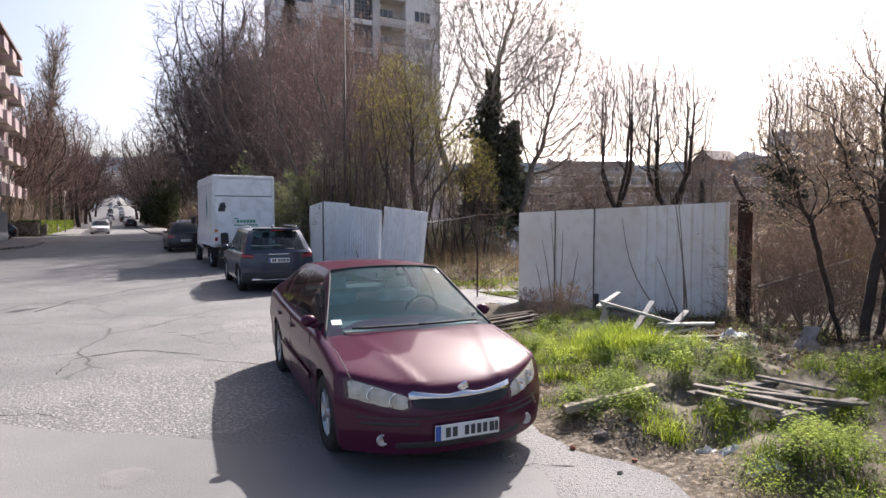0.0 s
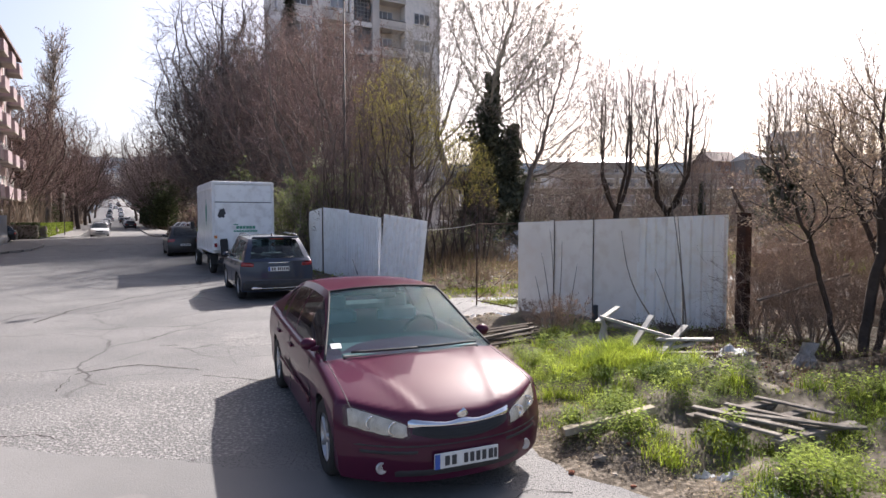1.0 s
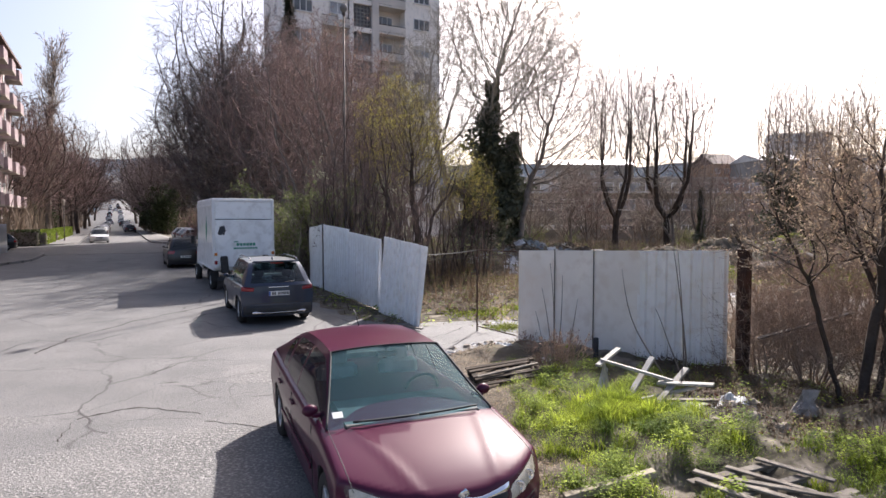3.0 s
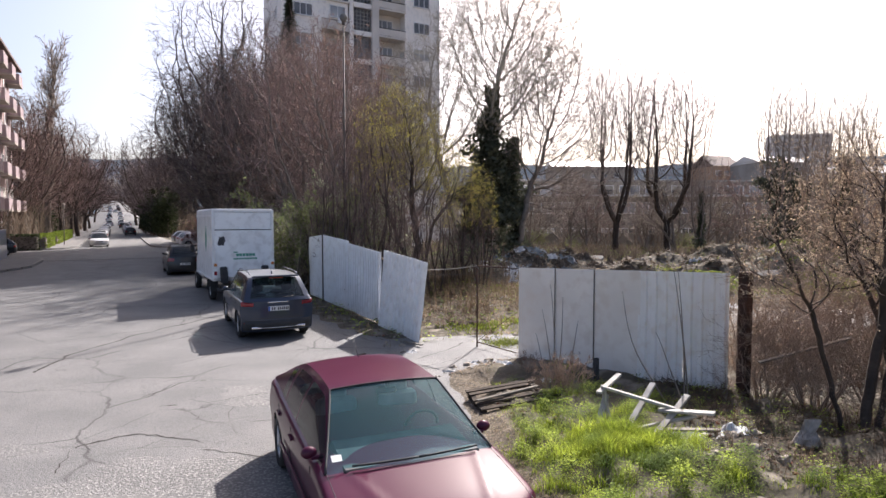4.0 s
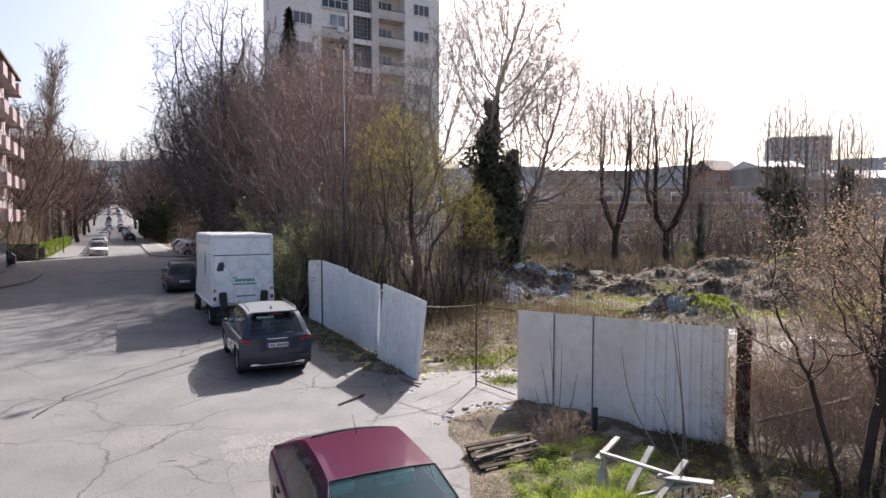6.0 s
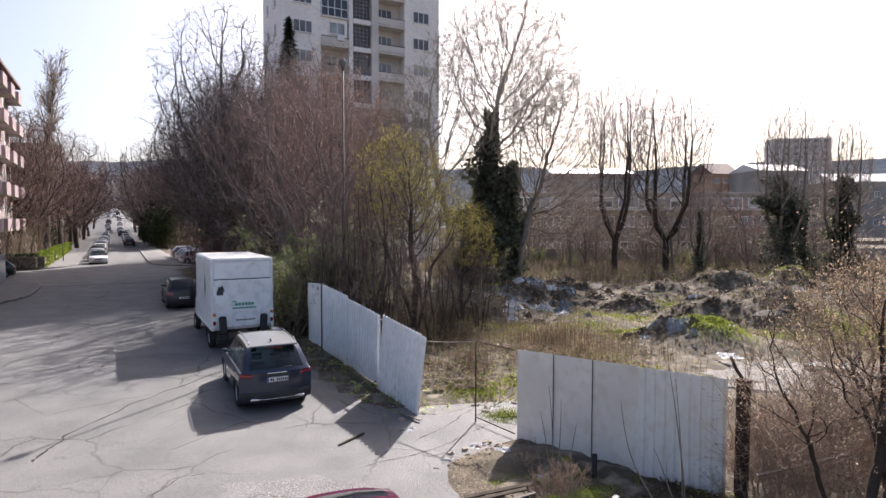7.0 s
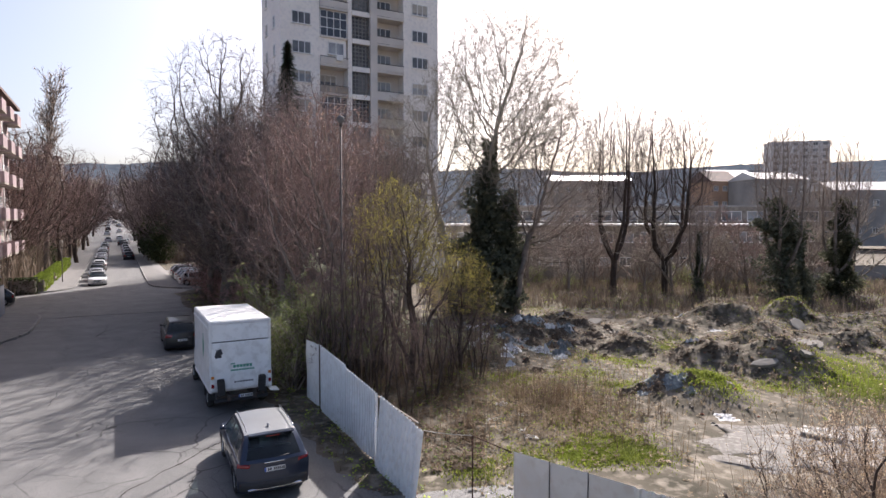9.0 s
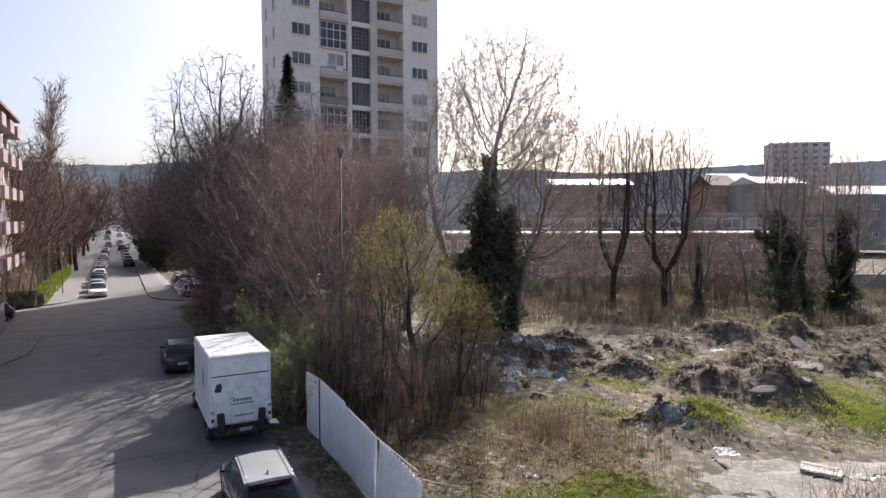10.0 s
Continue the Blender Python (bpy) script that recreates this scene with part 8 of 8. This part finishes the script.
GREEN = ((7.5, 25.0, 1.3), (5.0, 21.0, 1.0), (12.5, 31.5, 1.2), (23, 30, 2.0), (17.5, 26, 2.4), (20, 26.5, 2.2), (14.5, 25.6, 1.4), (18.5, 25, 2.0), (12, 27, 1.6), (14.5, 33, 1.8), (22, 36, 2.2), (28, 46, 2.5), (6, 40, 2.2), (33, 38, 2.5), (9.5, 30, 1.5), (3.5, 24.5, 1.6), (10.6, 23.7, 0.9), (25.3, 43, 2.6), (25.3, 43, 2.6), (17.5, 26, 2.4), (20, 26.5, 2.4), (3.2, 26.5, 1.6), (6.5, 27.5, 1.6), (17, 25.5, 2.0), (20, 27.5, 2.2), (5.5, 18.6, 1.6), (1.0, 16.6, 1.0), (10.9, 23.9, 1.3), (11.3, 23.6, 1.2), (10.7, 24.4, 1.1), (19, 29.5, 2.4), (19.4, 28.6, 2.0), (18.5, 26, 3.0), (24, 43, 3.0), (21, 30, 2.5), (30, 41, 3.5), (13.5, 36, 2.0), (2.6, 17.6, 1.0), (1.6, 14.6, 0.5), (5, 48, 5), (10, 50, 4), (8, 31, 1.6)) + 3 * ((4.4, 17.8, 0.9), (5.8, 17.9, 1.0), (5.1, 18.4, 0.8), (18.5, 25.6, 2.0))


def greens(rnd):
    p, q, r = rnd.choice(GREEN)
    x, y = rnd.gauss(p, r * 0.48), rnd.gauss(q, r * 0.48)
    if ab(x, y)[1] < 7.9:
        return None
    return x, y, rnd.uniform(0.6, 1.2)


def stalk_spot(rnd):
    x, y = rnd.gauss(4.4, 1.7), rnd.gauss(22.6, 2.2)
    if ab(x, y)[1] < 9.5:
        return None
    return x, y, rnd.uniform(0.5, 1.2)


def fence_strip(rnd):
    a, b = rnd.uniform(13, 60), rnd.uniform(5.6, 7.6)
    if rnd.random() > 0.5 + 0.8 * noise.noise(Vector((a * 0.6, b, 0))):
        return None
    return (*st(a, b), rnd.uniform(0.4, 1.0))


blades("grass", "lush fresh green grass on the verge", M_grass, 2800, clumped(1, 240, 0.3), 0.05, 0.19, 0.009, 1, 1.0, 8, 0.035)
blades("grass", "tall bright green grass tussock", M_grass, 900, tussock, 0.1, 0.27, 0.009, 2, 1.0, 11, 0.03)
leaves("weeds", "leafy green weeds on the verge", M_weed, 19000, clumped(3, 340, 0.3), 0.023, 0.21, 3)
leaves("weeds", "darker low weeds on the verge", M_weed_dark, 7000, clumped(4, 300, 0.4), 0.026, 0.15, 33)
leaves("weeds", "fine creeping weeds, darkened to shade the gaps between clumps", M_weed_dark, 7000, lambda r: verge(r, 0.9), 0.022, 0.07, 34)
blades("dry_grass", "dead straw among the verge weeds", M_dry, 1500, lambda r: verge(r, 0.7, 0.8), 0.04, 0.22, 0.006, 4, 1.6, 6)
blades("dry_grass", "thin dead grass over the waste ground", M_dry, 14000, waste, 0.06, 0.26, 0.024, 5, 1.2, 4, 0.14)
leaves("leaf_litter", "dead leaves and debris over the waste ground", M_straw, 5000, lambda r: waste(r, -0.3), 0.09, 0.05, 25)
blades("grass", "patchy short grass on the waste ground", M_grass_dull, 22000, greens, 0.03, 0.10, 0.035, 6, 1.6, 3, 0.12)
leaves("weeds", "low weeds over the waste ground", M_grass_dull, 6500, lambda r: waste(r, 0.14), 0.09, 0.12, 7)
def heap_spot(rnd):
    hx, hy, r, h = HEAPS[rnd.randrange(1, 14)]
    x, y = rnd.gauss(hx, r * 0.6), rnd.gauss(hy, r * 0.55)
    if noise.noise(Vector((x * 1.3, y * 1.3, 6))) < -0.15:
        return None
    return x, y, rnd.uniform(0.4, 1.3)


leaves("scrub", "dead scrub and debris over the earth heaps", M_leaf_brown, 5000, heap_spot, 0.12, 0.14, 27)
leaves("scrub", "low dark dead scrub over the waste ground", M_stalk, 2200, lambda r: waste(r, 0.05), 0.11, 0.28, 26)
blades("dry_stalks", "stand of tall dry brown stalks", M_stalk, 420, stalk_spot, 0.3, 1.1, 0.013, 8, 0.45, 5, 0.16)
leaves("weeds", "dull weeds between the dry stalks", M_grass_dull, 500, stalk_spot, 0.07, 0.12, 18)
leaves("leaf_litter", "dead leaves under the dry stalks", M_dry, 2600, stalk_spot, 0.08, 0.2, 19)
leaves("weeds", "weeds and ivy along the fence foot", M_weed, 1500, fence_strip, 0.09, 0.2, 9)
blades("dry_grass", "dead leaves and straw along the fence foot", M_dry, 1500, fence_strip, 0.05, 0.25, 0.015, 10, 0.9, 5)


def strewn(rnd):
    a = rnd.uniform(2, 10.5)
    b = edge(a) + rnd.gauss(0.35, 0.35)
    return (*st(a, b), rnd.uniform(0.5, 1.1)) if b > edge(a) - 0.35 else None


leaves("leaf_litter", "dead leaves strewn along the asphalt's edge", M_straw, 1500, strewn, 0.022, 0.015, 11)
blades("dry_grass", "flattened straw along the asphalt's edge", M_straw, 1300, strewn, 0.015, 0.04, 0.006, 12, 2.5, 5, 0.1)


def brush(rnd):
    x, y = rnd.uniform(-2, 60), rnd.uniform(50, 77)
    a, b = ab(x, y)
    if b < 12 or rnd.random() > 0.45 + 0.9 * noise.noise(Vector((x * 0.25, y * 0.25, 4))) + 0.25 * smooth((y - 60) / 8):
        return None
    return x, y, rnd.uniform(0.5, 1.3)


blades("brushwood", "dark brushwood and brambles before the back wall", M_brush, 9000, brush, 0.3, 1.3, 0.05, 13, 0.7, 6, 0.3)
leaves("brambles", "dull green bramble leaves before the back wall", M_grass_dull, 3500, brush, 0.16, 0.7, 14)


def understory(rnd):
    if rnd.random() < 0.15:
        return (*st(rnd.uniform(66, 90), rnd.uniform(-15, -9)), rnd.uniform(0.5, 1.2))
    a = rnd.uniform(62, 180)
    b = rnd.uniform(-18, -8.0) if rnd.random() < 0.5 else rnd.uniform(6.6 if a > 106 else 15, 19)
    if b < 0 and 64 < a < 70:
        return None
    return (*st(a, b), rnd.uniform(0.5, 1.3))


blades("underwood", "bare underwood and hedges behind the avenue trees", M_brush, 4200, understory, 1.0, 5.0, 0.16, 15, 0.5, 6, 0.7)


def strip_floor(rnd):
    return (*st(rnd.uniform(24, 62), rnd.uniform(7.2, 17)), rnd.uniform(0.4, 1.2))


blades("underwood", "tangle of brambles under the roadside trees", M_brush, 1500, strip_floor, 0.4, 2.0, 0.05, 16, 0.7, 6, 0.4)
leaves("brambles", "green brambles under the roadside trees", M_bud_green, 3500, strip_floor, 0.12, 1.3, 17)


def shade_floor(rnd):
    x, y = rnd.uniform(3.4, 9.0), rnd.uniform(5.8, 10.5)
    a, b = ab(x, y)
    if b < 6.3 or rnd.random() > 0.6 + 0.8 * noise.noise(Vector((x * 1.7, y * 1.7, 5))):
        return None
    return x, y, rnd.uniform(0.5, 1.2)


# Litter and straw take darker colours to carry the vines' shade.
leaves("leaf_litter", "brown leaf litter, darkened for the shade under the vines", M_leaf_brown, 8000, shade_floor, 0.04, 0.05, 21)
blades("dry_grass", "dead straw and stems, darkened for the shade under the vines", M_stalk, 1100, shade_floor, 0.05, 0.35, 0.006, 22, 1.2, 6, 0.08)
leaves("weeds", "sparse green weeds under the vines", M_weed, 1500, shade_floor, 0.03, 0.12, 23)


def fence_back(rnd):
    x, y = rnd.uniform(-6.5, 2.5), rnd.uniform(16.5, 30)
    a, b = ab(x, y)
    if b < 7.0 or x > 2.5 - 0.1 * (30 - y) or rnd.random() > 0.7 + 0.7 * noise.noise(Vector((x * 0.9, y * 0.9, 8))):
        return None
    return x, y, rnd.uniform(0.5, 1.3)


# Dark litter gives undergrowth and also the shade beneath the trees.
leaves("leaf_litter", "leaf litter behind the fence, dark for the trees' shade", M_leaf_brown, 5500, fence_back, 0.1, 0.1, 41)
blades("dead_stems", "dead stems and brambles behind the fence", M_stalk, 900, fence_back, 0.2, 1.0, 0.014, 42, 0.8, 6, 0.2)
leaves("weeds", "ivy and weeds on the shaded ground behind the fence", M_weed_dark, 1400, fence_back, 0.07, 0.2, 43)
